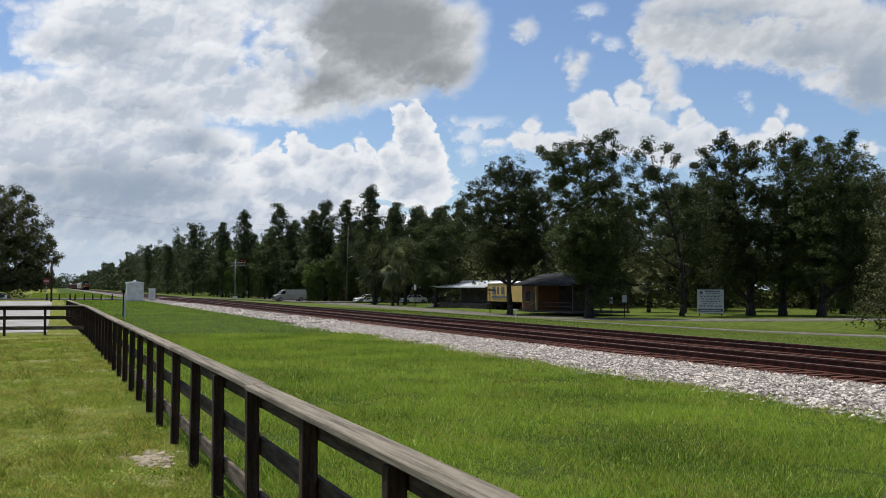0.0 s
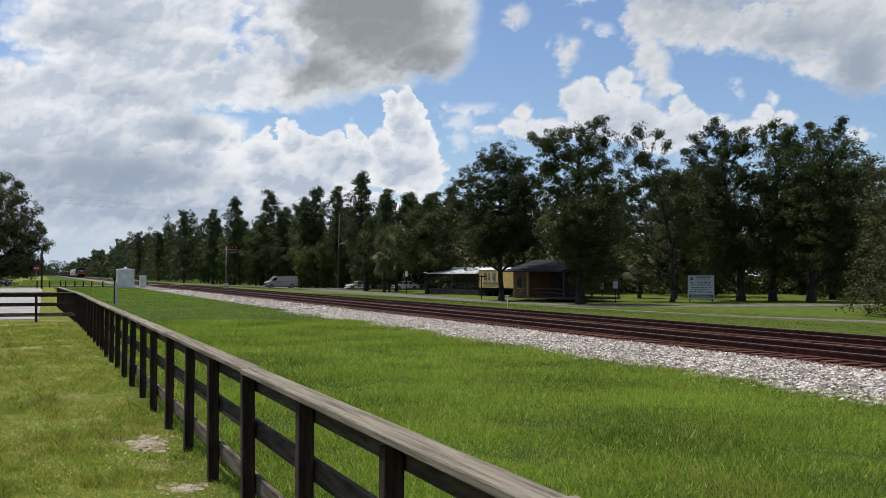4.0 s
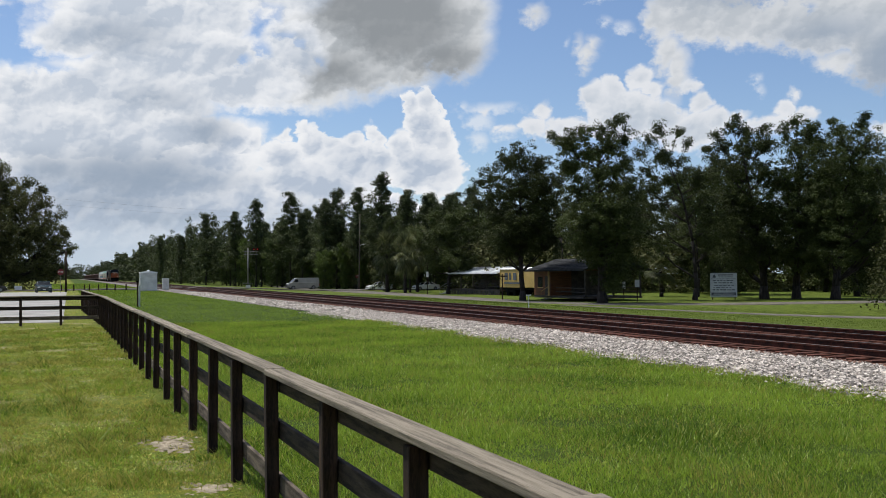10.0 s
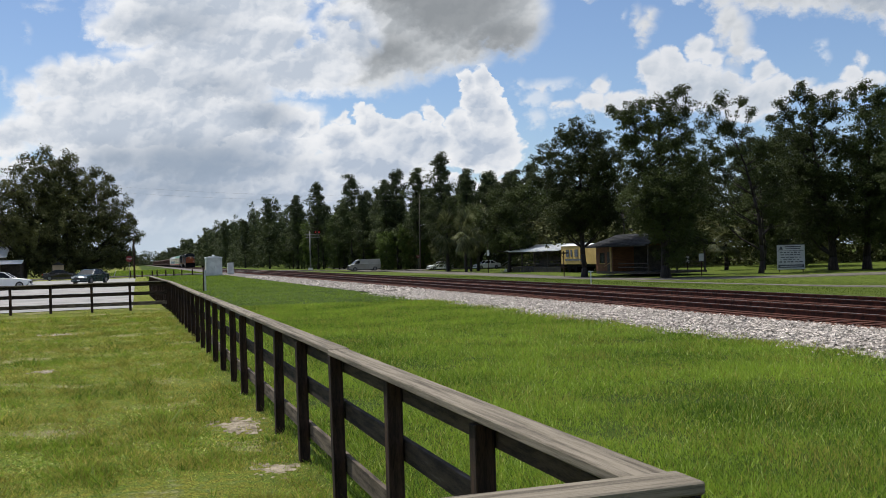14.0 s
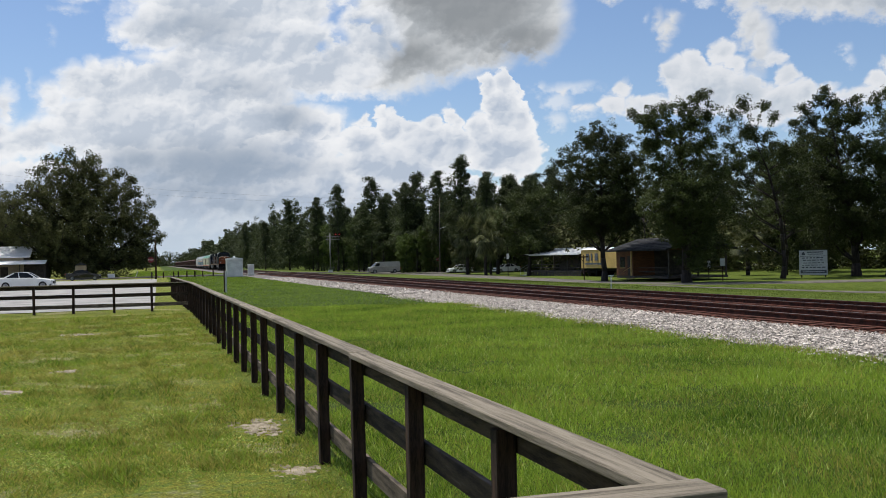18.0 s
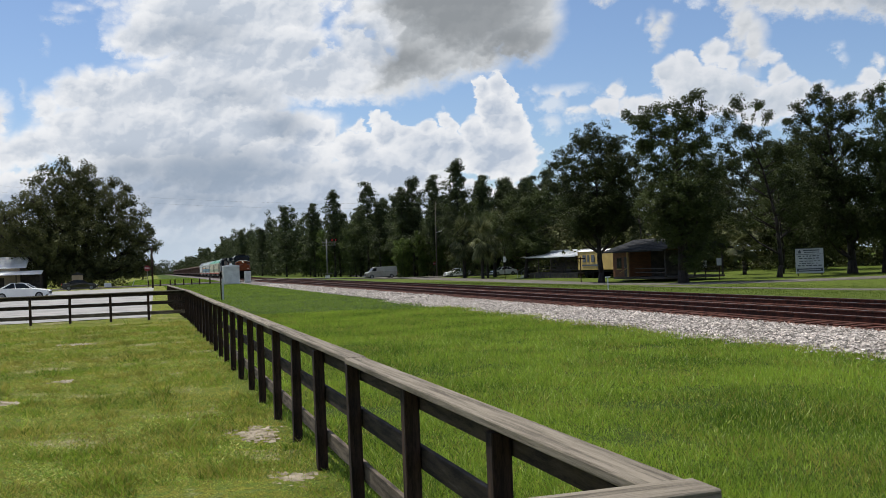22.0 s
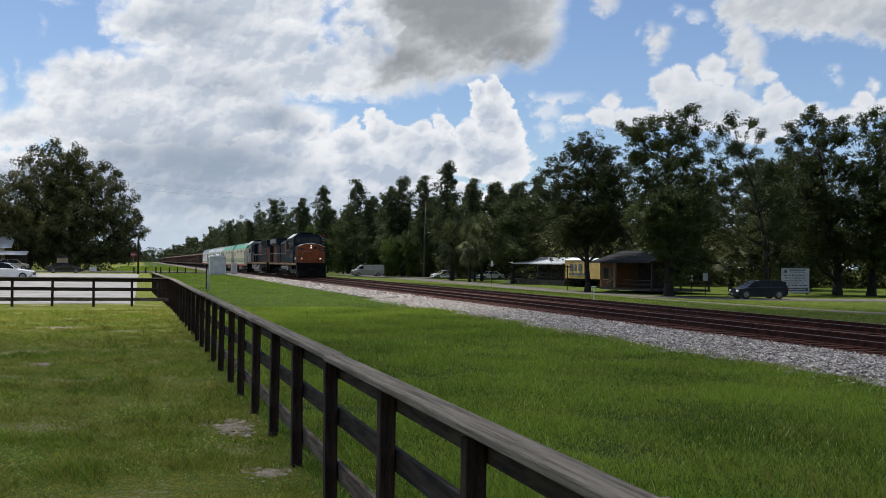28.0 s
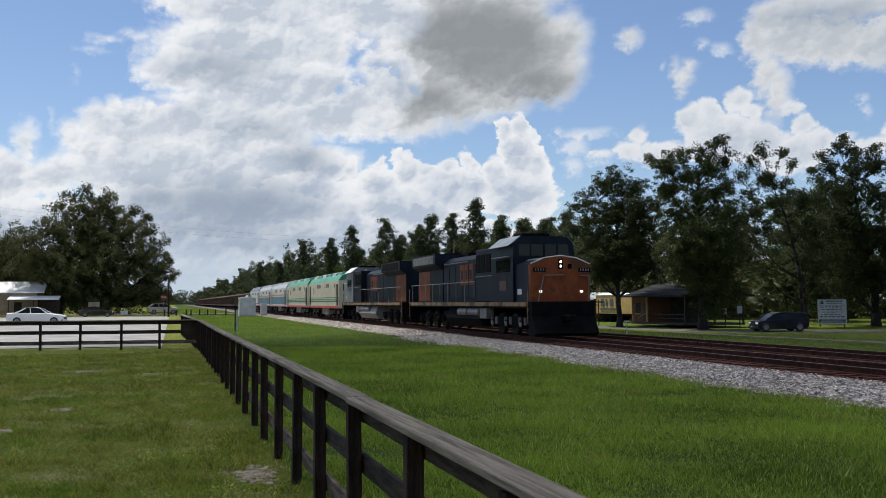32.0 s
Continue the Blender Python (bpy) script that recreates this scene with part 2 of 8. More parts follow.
    rest = op("MULTIPLY", away, step(0.52, 0.62, wide))
    n = nt.nodes.new("ShaderNodeTexSky")
    n.sky_type, n.sun_disc = "NISHITA", False
    n.sun_elevation, n.sun_rotation = radians(SUN_EL), radians(SUN_AZ)
    n.air_density, n.dust_density, n.ozone_density = 1.0, 0.4, 2.5
    bright = nt.nodes.new("ShaderNodeVectorMath")
    bright.operation = "MULTIPLY"
    nt.links.new(n.outputs[0], bright.inputs[0])
    bright.inputs[1].default_value = (SKY_STRENGTH * 0.97, SKY_STRENGTH, SKY_STRENGTH * 1.09)
    sky = mix(op("MULTIPLY", haze, 0.92), bright.outputs[0], (0.44, 0.54, 0.66, 1))
    sky = mix(wisps, sky, (0.80, 0.83, 0.87, 1))
    sky = mix(rest, sky, (0.72, 0.73, 0.75, 1))
    for k, (cover, tone) in enumerate(banks):
        tone = mix(op("MULTIPLY", dusk, 0.80 if k in (2, 3) else 0.85), tone, (0.235, 0.255, 0.275, 1) if k == 2 else (0.29, 0.36, 0.46, 1))
        sky = mix(op("MULTIPLY", cover, gaps) if k < 4 else cover, sky, tone)
    # thin bright air under the cloud bases
    sky = mix(op("MULTIPLY", step(4.2, 0.8, op("ADD", el, op("MULTIPLY", fleck, 1.6))), 0.90), sky, (0.53, 0.62, 0.72, 1))
    back = nt.nodes.new("ShaderNodeBackground")
    out = nt.nodes.new("ShaderNodeOutputWorld")
    nt.links.new(sky, back.inputs[0])
    nt.links.new(back.outputs[0], out.inputs[0])
    sun = new("sun", bpy.data.lights.new("sun", "SUN"))
    sun.data.energy, sun.data.angle, sun.data.color = SUN_STRENGTH, radians(0.6), (1.0, 0.96, 0.89)
    a, e = radians(SUN_AZ), radians(SUN_EL)
    way = Vector((math.sin(a) * math.cos(e), math.cos(a) * math.cos(e), math.sin(e)))
    sun.matrix_world = look(way * 300, (0, 0, 0))


build_world()

# ---- materials ----


def surface(name, c1, c2, scale=4.0, rough=0.7, metal=0.0, bump=0.0, fine=40.0, contrast=(0.35, 0.65), vary=0.0, island=False, stretch=(1, 1, 1), spec=0.5, wear=None):
    """A two-scale mottled surface in object space; vary: brightness shift from piece to piece."""
    m = bpy.data.materials.new(name)
    m.use_nodes = True
    nt = m.node_tree
    b = nt.nodes["Principled BSDF"]
    b.inputs["Roughness"].default_value, b.inputs["Metallic"].default_value = rough, metal
    b.inputs["Specular IOR Level"].default_value = spec
    tc = nt.nodes.new("ShaderNodeTexCoord")
    mp = nt.nodes.new("ShaderNodeMapping")
    mp.inputs["Scale"].default_value = stretch
    nt.links.new(tc.outputs["Object"], mp.inputs[0])

    def noise_tex(s, d):
        n = nt.nodes.new("ShaderNodeTexNoise")
        nt.links.new(mp.outputs[0], n.inputs["Vector"])
        n.inputs["Scale"].default_value, n.inputs["Detail"].default_value = s, d
        return n.outputs[0]

    big, small = noise_tex(scale, 4), noise_tex(fine, 3)
    add = nt.nodes.new("ShaderNodeMath")
    add.operation = "MULTIPLY_ADD"
    nt.links.new(small, add.inputs[0])
    add.inputs[1].default_value = 0.45
    nt.links.new(big, add.inputs[2])
    rng = nt.nodes.new("ShaderNodeMapRange")
    nt.links.new(add.outputs[0], rng.inputs[0])
    rng.inputs[1].default_value, rng.inputs[2].default_value = contrast[0] + 0.22, contrast[1] + 0.22
    mix = nt.nodes.new("ShaderNodeMix")
    mix.data_type = "RGBA"
    nt.links.new(rng.outputs[0], mix.inputs[0])
    mix.inputs[6].default_value, mix.inputs[7].default_value = (*c1, 1), (*c2, 1)
    colour = mix.outputs[2]
    if wear:
        w = noise_tex(wear[1], 5)
        wr = nt.nodes.new("ShaderNodeMapRange")
        nt.links.new(w, wr.inputs[0])
        wr.inputs[1].default_value, wr.inputs[2].default_value = wear[2], wear[2] + 0.1
        m2 = nt.nodes.new("ShaderNodeMix")
        m2.data_type = "RGBA"
        nt.links.new(wr.outputs[0], m2.inputs[0])
        nt.links.new(colour, m2.inputs[6])
        m2.inputs[7].default_value = (*wear[0], 1)
        colour = m2.outputs[2]
    if vary:
        if island:
            src = nt.nodes.new("ShaderNodeNewGeometry").outputs["Random Per Island"]
        else:
            src = nt.nodes.new("ShaderNodeObjectInfo").outputs["Random"]
        vr = nt.nodes.new("ShaderNodeMapRange")
        nt.links.new(src, vr.inputs[0])
        vr.inputs[3].default_value, vr.inputs[4].default_value = 1 - vary, 1 + vary
        hs = nt.nodes.new("ShaderNodeHueSaturation")
        nt.links.new(vr.outputs[0], hs.inputs["Value"])
        nt.links.new(colour, hs.inputs["Color"])
        colour = hs.outputs[0]
    nt.links.new(colour, b.inputs["Base Color"])
    if bump:
        bp = nt.nodes.new("ShaderNodeBump")
        bp.inputs["Strength"].default_value, bp.inputs["Distance"].default_value = 0.6, bump
        nt.links.new(add.outputs[0], bp.inputs["Height"])
        nt.links.new(bp.outputs[0], b.inputs["Normal"])
    return m


def leaf_material(name, c1, c2, through=0.35, rough=0.55, scale=0.5, speckle=0.55):
    m = bpy.data.materials.new(name)
    m.use_nodes = True
    nt = m.node_tree
    b = nt.nodes["Principled BSDF"]
    out = nt.nodes["Material Output"]
    b.inputs["Roughness"].default_value, b.inputs["Specular IOR Level"].default_value = rough, 0.12
    g = nt.nodes.new("ShaderNodeNewGeometry")
    oi = nt.nodes.new("ShaderNodeObjectInfo")
    tc = nt.nodes.new("ShaderNodeTexCoord")
    n = nt.nodes.new("ShaderNodeTexNoise")
    nt.links.new(tc.outputs["Object"], n.inputs["Vector"])
    n.inputs["Scale"].default_value = scale
    a = nt.nodes.new("ShaderNodeMath")
    a.operation = "MULTIPLY_ADD"
    nt.links.new(g.outputs["Random Per Island"], a.inputs[0])
    a.inputs[1].default_value = speckle
    nt.links.new(n.outputs[0], a.inputs[2])
    r = nt.nodes.new("ShaderNodeMapRange")
    nt.links.new(a.outputs[0], r.inputs[0])
    r.inputs[1].default_value, r.inputs[2].default_value = 0.4 - 0.16 * (0.55 - speckle), 0.5 + speckle
    mix = nt.nodes.new("ShaderNodeMix")
    mix.data_type = "RGBA"
    nt.links.new(r.outputs[0], mix.inputs[0])
    mix.inputs[6].default_value, mix.inputs[7].default_value = (*c1, 1), (*c2, 1)
    hs = nt.nodes.new("ShaderNodeHueSaturation")
    vr = nt.nodes.new("ShaderNodeMapRange")
    nt.links.new(oi.outputs["Random"], vr.inputs[0])
    vr.inputs[3].default_value, vr.inputs[4].default_value = 0.75, 1.2
    nt.links.new(vr.outputs[0], hs.inputs["Value"])
    nt.links.new(mix.outputs[2], hs.inputs["Color"])
    nt.links.new(hs.outputs[0], b.inputs["Base Color"])
    t = nt.nodes.new("ShaderNodeBsdfTranslucent")
    nt.links.new(hs.outputs[0], t.inputs[0])
    ms = nt.nodes.new("ShaderNodeMixShader")
    ms.inputs[0].default_value = through
    nt.links.new(b.outputs[0], ms.inputs[1])
    nt.links.new(t.outputs[0], ms.inputs[2])
    nt.links.new(ms.outputs[0], out.inputs[0])
    return m


def glowing(name, colour, strength):
    m = bpy.data.materials.new(name)
    m.use_nodes = True
    b = m.node_tree.nodes["Principled BSDF"]
    b.inputs["Base Color"].default_value = (*colour, 1)
    b.inputs["Emission Color"].default_value = (*colour, 1)
    b.inputs["Emission Strength"].default_value = strength
    return m


M = {
    "old_wood": surface("old_wood", (0.070, 0.058, 0.042), (0.225, 0.194, 0.148), 2.4, 0.9, bump=0.008, fine=26, stretch=(16, 0.55, 16), vary=0.14, spec=0.25, contrast=(0.30, 0.62), wear=((0.045, 0.034, 0.024), 4.0, 0.67)),
    "cross_wood": surface("cross_wood", (0.070, 0.058, 0.042), (0.225, 0.194, 0.148), 2.4, 0.9, bump=0.006, fine=26, stretch=(0.6, 14, 14), vary=0.12, spec=0.25, contrast=(0.30, 0.62), wear=((0.06, 0.048, 0.035), 4.0, 0.67)),
    "post_wood": surface("post_wood", (0.012, 0.007, 0.005), (0.052, 0.029, 0.019), 3.5, 0.85, bump=0.004, fine=30, stretch=(8, 8, 1), vary=0.2, spec=0.25),
    "board_wood": surface("board_wood", (0.011, 0.008, 0.006), (0.060, 0.042, 0.030), 3.0, 0.88, bump=0.004, fine=28, stretch=(8, 1, 8), vary=0.25, spec=0.25, wear=((0.10, 0.085, 0.07), 3.0, 0.66)),
    "board_pale": surface("board_pale", (0.045, 0.034, 0.024), (0.17, 0.135, 0.10), 3.0, 0.9, bump=0.004, fine=28, stretch=(8, 1, 8), vary=0.3, spec=0.25),
    "ground": None,
    "sand": surface("sand", (0.11, 0.09, 0.052), (0.33, 0.28, 0.205), 7.0, 0.95, bump=0.03, fine=70),
    "ballast": surface("ballast", (0.05, 0.042, 0.038), (0.20, 0.175, 0.16), 9.0, 0.95, bump=0.05, fine=28),
    "stone": surface("stone", (0.15, 0.130, 0.110), (0.49, 0.44, 0.39), 6.0, 0.9, fine=30, vary=0.7, island=True),
    "stone_stained": surface("stone_stained", (0.065, 0.030, 0.020), (0.22, 0.11, 0.075), 6.0, 0.9, fine=30, vary=0.5, island=True),
    "tie": surface("tie", (0.028, 0.011, 0.008), (0.125, 0.045, 0.028), 4.0, 0.9, bump=0.006, fine=40, stretch=(1, 8, 8), vary=0.25, spec=0.25),
    "rail_side": surface("rail_side", (0.022, 0.008, 0.0055), (0.085, 0.025, 0.014), 6.0, 0.8, metal=0.1, fine=50, spec=0.25),
    "rail_top": surface("rail_top", (0.10, 0.085, 0.075), (0.22, 0.20, 0.185), 8.0, 0.5, metal=0.8, fine=60),
    "asphalt": surface("asphalt", (0.075, 0.068, 0.058), (0.15, 0.136, 0.117), 1.2, 0.95, bump=0.006, fine=70, spec=0.2),
    "lot": surface("lot", (0.19, 0.185, 0.175), (0.30, 0.29, 0.275), 0.6, 0.95, bump=0.006, fine=60),
    "bark": surface("bark", (0.012, 0.009, 0.007), (0.040, 0.032, 0.027), 3.0, 0.95, bump=0.03, fine=18, stretch=(3, 3, 0.6)),
    "grass_blade": leaf_material("grass_blade", (0.042, 0.092, 0.009), (0.28, 0.39, 0.045), 0.5, 0.4, 0.35),
    "grass_verge": leaf_material("grass_verge", (0.042, 0.066, 0.008), (0.10, 0.14, 0.018), 0.4, 0.6, 0.2),
    # lighter blade colour that paints glints into the field grass
    "grass_glint": leaf_material("grass_glint", (0.30, 0.42, 0.07), (0.62, 0.70, 0.24), 0.5, 0.35, 0.5),
    "weed_leaf": leaf_material("weed_leaf", (0.10, 0.17, 0.018), (0.27, 0.37, 0.06), 0.4, 0.5, 0.8),
    "weed_pale": leaf_material("weed_pale", (0.24, 0.29, 0.05), (0.50, 0.52, 0.16), 0.4, 0.5, 0.8),
    "grass_dry": leaf_material("grass_dry", (0.15, 0.152, 0.020), (0.56, 0.51, 0.125), 0.5, 0.5, 0.9),
    "leaf_wood": leaf_material("leaf_wood", (0.012, 0.020, 0.005), (0.092, 0.120, 0.036), 0.20, speckle=0.15),
    "leaf_oak": leaf_material("leaf_oak", (0.017, 0.021, 0.006), (0.115, 0.122, 0.044), 0.20, speckle=0.18),
    "leaf_broad": leaf_material("leaf_broad", (0.010, 0.0145, 0.004), (0.058, 0.074, 0.021), 0.18, speckle=0.16),
    "leaf_vine": leaf_material("leaf_vine", (0.03, 0.055, 0.011), (0.12, 0.165, 0.033), 0.28),
    "leaf_pine": leaf_material("leaf_pine", (0.013, 0.020, 0.007), (0.078, 0.098, 0.038), 0.18, speckle=0.15),
    "leaf_palm": leaf_material("leaf_palm", (0.045, 0.055, 0.022), (0.18, 0.19, 0.085), 0.3, 0.4),
}


def ground_material():
    """Turf seen between the blades: thatch, worn spots and greener tufts; a closer mown lawn east of the line."""
    m = bpy.data.materials.new("ground")
    m.use_nodes = True
    nt = m.node_tree
    b = nt.nodes["Principled BSDF"]
    b.inputs["Roughness"].default_value, b.inputs["Specular IOR Level"].default_value = 0.95, 0.1
    tc = nt.nodes.new("ShaderNodeTexCoord")

    def noise_tex(scale, detail, rough=0.6):
        n = nt.nodes.new("ShaderNodeTexNoise")
        nt.links.new(tc.outputs["Object"], n.inputs["Vector"])
        n.inputs["Scale"].default_value, n.inputs["Detail"].default_value, n.inputs["Roughness"].default_value = scale, detail, rough
        return n.outputs[0]

    def ramp(v, lo, hi):
        n = nt.nodes.new("ShaderNodeMapRange")
        nt.links.new(v, n.inputs[0])
        n.inputs[1].default_value, n.inputs[2].default_value = lo, hi
        return n.outputs[0]

    def mix(f, a, c):
        n = nt.nodes.new("ShaderNodeMix")
        n.data_type = "RGBA"
        nt.links.new(f, n.inputs[0])
        for socket, v in ((n.inputs[6], a), (n.inputs[7], c)):
            if isinstance(v, tuple):
                socket.default_value = (*v, 1)
            else:
                nt.links.new(v, socket)
        return n.outputs[2]

    fine, mid, wide = noise_tex(55, 3, 0.7), noise_tex(7, 4), noise_tex(0.55, 4)
    turf = mix(ramp(fine, 0.36, 0.64), (0.042, 0.046, 0.006), (0.28, 0.27, 0.040))
    green = mix(ramp(fine, 0.38, 0.62), (0.035, 0.060, 0.008), (0.16, 0.22, 0.032))
    turf = mix(ramp(mid, 0.40, 0.60), turf, green)
    straw = mix(ramp(fine, 0.36, 0.62), (0.11, 0.10, 0.042), (0.38, 0.34, 0.19))
    add = nt.nodes.new("ShaderNodeMath")
    add.operation = "MULTIPLY_ADD"
    nt.links.new(mid, add.inputs[0])
    add.inputs[1].default_value = 0.55
    nt.links.new(wide, add.inputs[2])
    turf = mix(ramp(add.outputs[0], 0.83, 0.98), turf, straw)
    lush = mix(ramp(fine, 0.36, 0.64), (0.014, 0.028, 0.004), (0.075, 0.115, 0.016))
    lawn = mix(ramp(noise_tex(2.2, 5), 0.35, 0.65), (0.046, 0.068, 0.009), (0.105, 0.138, 0.021))
    sep = nt.nodes.new("ShaderNodeSeparateXYZ")
    nt.links.new(tc.outputs["Object"], sep.inputs[0])
    sway = nt.nodes.new("ShaderNodeMath")
    sway.operation = "MULTIPLY_ADD"
    nt.links.new(noise_tex(1.3, 4), sway.inputs[0])
    sway.inputs[1].default_value = 2.4
    nt.links.new(sep.outputs[0], sway.inputs[2])
    turf = mix(ramp(sway.outputs[0], 2.1, 3.3), turf, lush)
    nt.links.new(mix(ramp(sep.outputs[0], 24.0, 27.0), turf, lawn), b.inputs["Base Color"])
    bp = nt.nodes.new("ShaderNodeBump")
    bp.inputs["Strength"].default_value, bp.inputs["Distance"].default_value = 0.8, 0.04
    nt.links.new(fine, bp.inputs["Height"])
    nt.links.new(bp.outputs[0], b.inputs["Normal"])
    return m


M["ground"] = ground_material()

# ---- mesh helpers ----


def mesh_object(name, verts, faces, material, parent=None, label="", smooth=False):
    me = bpy.data.meshes.new(name)
    me.from_pydata(verts if isinstance(verts, list) else verts.tolist(), [], faces if isinstance(faces, list) else faces.tolist())
    me.materials.append(material)
    if smooth:
        me.shade_smooth()
    ob = new(name, me)
    ob.parent = parent
    if label:
        ob["label"] = label
    return ob


def part(name, bm, material, parent, label="", smooth=False, at=None):
    """One bmesh as one mesh object under a thing or a part."""
    me = bpy.data.meshes.new(name)
    bm.to_mesh(me)
    bm.free()
    me.materials.append(material)
    if smooth:
        me.shade_smooth()
    ob = new(name, me)
    ob.parent = parent
    if at is not None:
        ob.matrix_basis = at
    if label:
        ob["label"] = label
    return ob


def again(ob, m, parent=None):
    """The same mesh once more, as an object of its own."""
    o = ob.copy()
    scene.collection.objects.link(o)
    o.parent = parent or ob.parent
    o.matrix_basis = m
    return o


def add_box(bm, x0, x1, y0, y1, z0, z1, bevel=0.0):
    vs = [bm.verts.new(p) for p in ((x0, y0, z0), (x1, y0, z0), (x1, y1, z0), (x0, y1, z0), (x0, y0, z1), (x1, y0, z1), (x1, y1, z1), (x0, y1, z1))]
    fs = [bm.faces.new([vs[i] for i in f]) for f in ((3, 2, 1, 0), (4, 5, 6, 7), (0, 1, 5, 4), (1, 2, 6, 5), (2, 3, 7, 6), (3, 0, 4, 7))]
    if bevel:
        es = {e for f in fs for e in f.edges}
        bmesh.ops.bevel(bm, geom=list(es), offset=bevel, segments=1, affect="EDGES")


def boxed(x0, x1, y0, y1, z0, z1, bevel=0.0):
    bm = bmesh.new()
    add_box(bm, x0, x1, y0, y1, z0, z1, bevel)
    return bm


def add_prism(bm, outline, axis, a, b):
    """outline: points of the cross-section; axis 'x' takes (y, z), 'y' takes (x, z), 'z' takes (x, y)."""
    def at(p, v):
        return {"x": (v, p[0], p[1]), "y": (p[0], v, p[1]), "z": (p[0], p[1], v)}[axis]
    lo, hi = [bm.verts.new(at(p, a)) for p in outline], [bm.verts.new(at(p, b)) for p in outline]
    n = len(outline)
    made = [bm.faces.new(lo), bm.faces.new(hi[::-1])]
    for i in range(n):
        made.append(bm.faces.new((lo[i], hi[i], hi[(i + 1) % n], lo[(i + 1) % n])))
    bmesh.ops.recalc_face_normals(bm, faces=made)


def prism(outline, axis, a, b):
    bm = bmesh.new()
    add_prism(bm, outline, axis, a, b)
    return bm


def add_tube(bm, p, q, r0, r1=None, sides=8):
    """A round bar from p to q with capped ends."""
    r1 = r0 if r1 is None else r1
    p, q = Vector(p), Vector(q)
    d = (q - p).normalized()
    u = d.cross(Vector((0, 0, 1)) if abs(d.z) < 0.9 else Vector((1, 0, 0))).normalized()
    v = d.cross(u)
    ring = [[bm.verts.new(c + (u * math.cos(2 * math.pi * i / sides) + v * math.sin(2 * math.pi * i / sides)) * r) for i in range(sides)] for c, r in ((p, r0), (q, r1))]
    made = [bm.faces.new((ring[0][i], ring[0][(i + 1) % sides], ring[1][(i + 1) % sides], ring[1][i])) for i in range(sides)]
    made += [bm.faces.new(ring[0][::-1]), bm.faces.new(ring[1])]
    bmesh.ops.recalc_face_normals(bm, faces=made)


def tube(p, q, r0, r1=None, sides=8):
    bm = bmesh.new()
    add_tube(bm, p, q, r0, r1, sides)
    return bm


def rise(a, b, v):
    t = np.clip((np.asarray(v, float) - a) / (b - a), 0, 1)
    return t * t * (3 - 2 * t)


def ground_z(x, y):
    """Height of the land: falling away east of the line, rising a little to the car park."""
    x, y = np.asarray(x, float), np.asarray(y, float)
    return -0.7 * rise(23, 44, x) + 0.10 * rise(60, 88, y) * (1 - rise(125, 150, y)) * (1 - rise(-1, 6, x))


def gz(x, y):
    return float(ground_z(x, y))


def empty(name, m, label, category, group=""):
    ob = new(name)
    ob.empty_display_size = 0.2
    ob.matrix_basis = m
    return tagged(ob, label, category, group)


# ---- ground, roads, line ----
def build_ground():
    xs = np.concatenate([np.linspace(-3000, -200, 15), np.linspace(-160, -14, 24), np.linspace(-12, 60, 73), np.linspace(64, 200, 25), np.linspace(260, 3000, 15)])
    ys = np.concatenate([np.linspace(-800, -40, 12), np.linspace(-30, 0, 8), np.linspace(1, 60, 60), np.linspace(63, 240, 60), np.linspace(260, 4000, 24)])
    gx, gy = np.meshgrid(xs, ys)
    z = ground_z(gx, gy)
    rng = np.random.RandomState(5)
    near = (np.abs(gx) < 100) & (gy < 200) & (gy > -20)
    z = z + np.where(near, rng.uniform(-0.012, 0.012, z.shape), 0)
    v = np.stack([gx, gy, z], -1).reshape(-1, 3)
    nx, ny = len(xs), len(ys)
    i = (np.arange(ny - 1)[:, None] * nx + np.arange(nx - 1)[None]).reshape(-1)
    f = np.stack([i, i + 1, i + nx + 1, i + nx], -1)
    ob = mesh_object("ground", v, f, M["ground"], smooth=True)
    tagged(ob, "mown green grass ground with paler worn spots", "ground", kind="structure")


def strip(name, line, width, material, lift, label, category, ragged=0.0, thick=0.12):
    """A paved band along a line of points, laid on the land."""
    pts = [Vector((*p, 0)) for p in line]
    dense = []
    for a, b in zip(pts, pts[1:]):
        n = max(2, int((b - a).length / 2.0))
        dense += [a.lerp(b, i / n) for i in range(n)]
    dense.append(pts[-1])
    for _ in range(12):
        dense = [dense[0]] + [(dense[i - 1] + dense[i] * 2 + dense[i + 1]) / 4 for i in range(1, len(dense) - 1)] + [dense[-1]]
    rng = random.Random(len(name) + int(width * 10))
    bm = bmesh.new()
    rows = []
    for i, p in enumerate(dense):
        d = (dense[min(i + 1, len(dense) - 1)] - dense[max(i - 1, 0)]).normalized()
        side = Vector((d.y, -d.x, 0))
        row = []
        for k in range(5):
            s = (k / 4 - 0.5) * width
            if k in (0, 4):
                s += rng.uniform(-ragged, ragged)
            q = p + side * s
            row.append(bm.verts.new((q.x, q.y, gz(q.x, q.y) + lift + 0.02 * (1 - (k / 2 - 1) ** 2))))
        row.insert(0, bm.verts.new(row[0].co - Vector((0, 0, thick))))
        row.append(bm.verts.new(row[-1].co - Vector((0, 0, thick))))
        rows.append(row)
    for a, b in zip(rows, rows[1:]):
        for k in range(6):
            bm.faces.new((a[k], a[k + 1], b[k + 1], b[k]))
    bmesh.ops.recalc_face_normals(bm, faces=bm.faces[:])
    ob = part(name, bm, material, None, smooth=True)
    tagged(ob, label, category, kind="structure")
    return ob


RAIL_Z = 0.30                       # top of the rails
TRACKS = (16.9, 20.75)              # centre lines


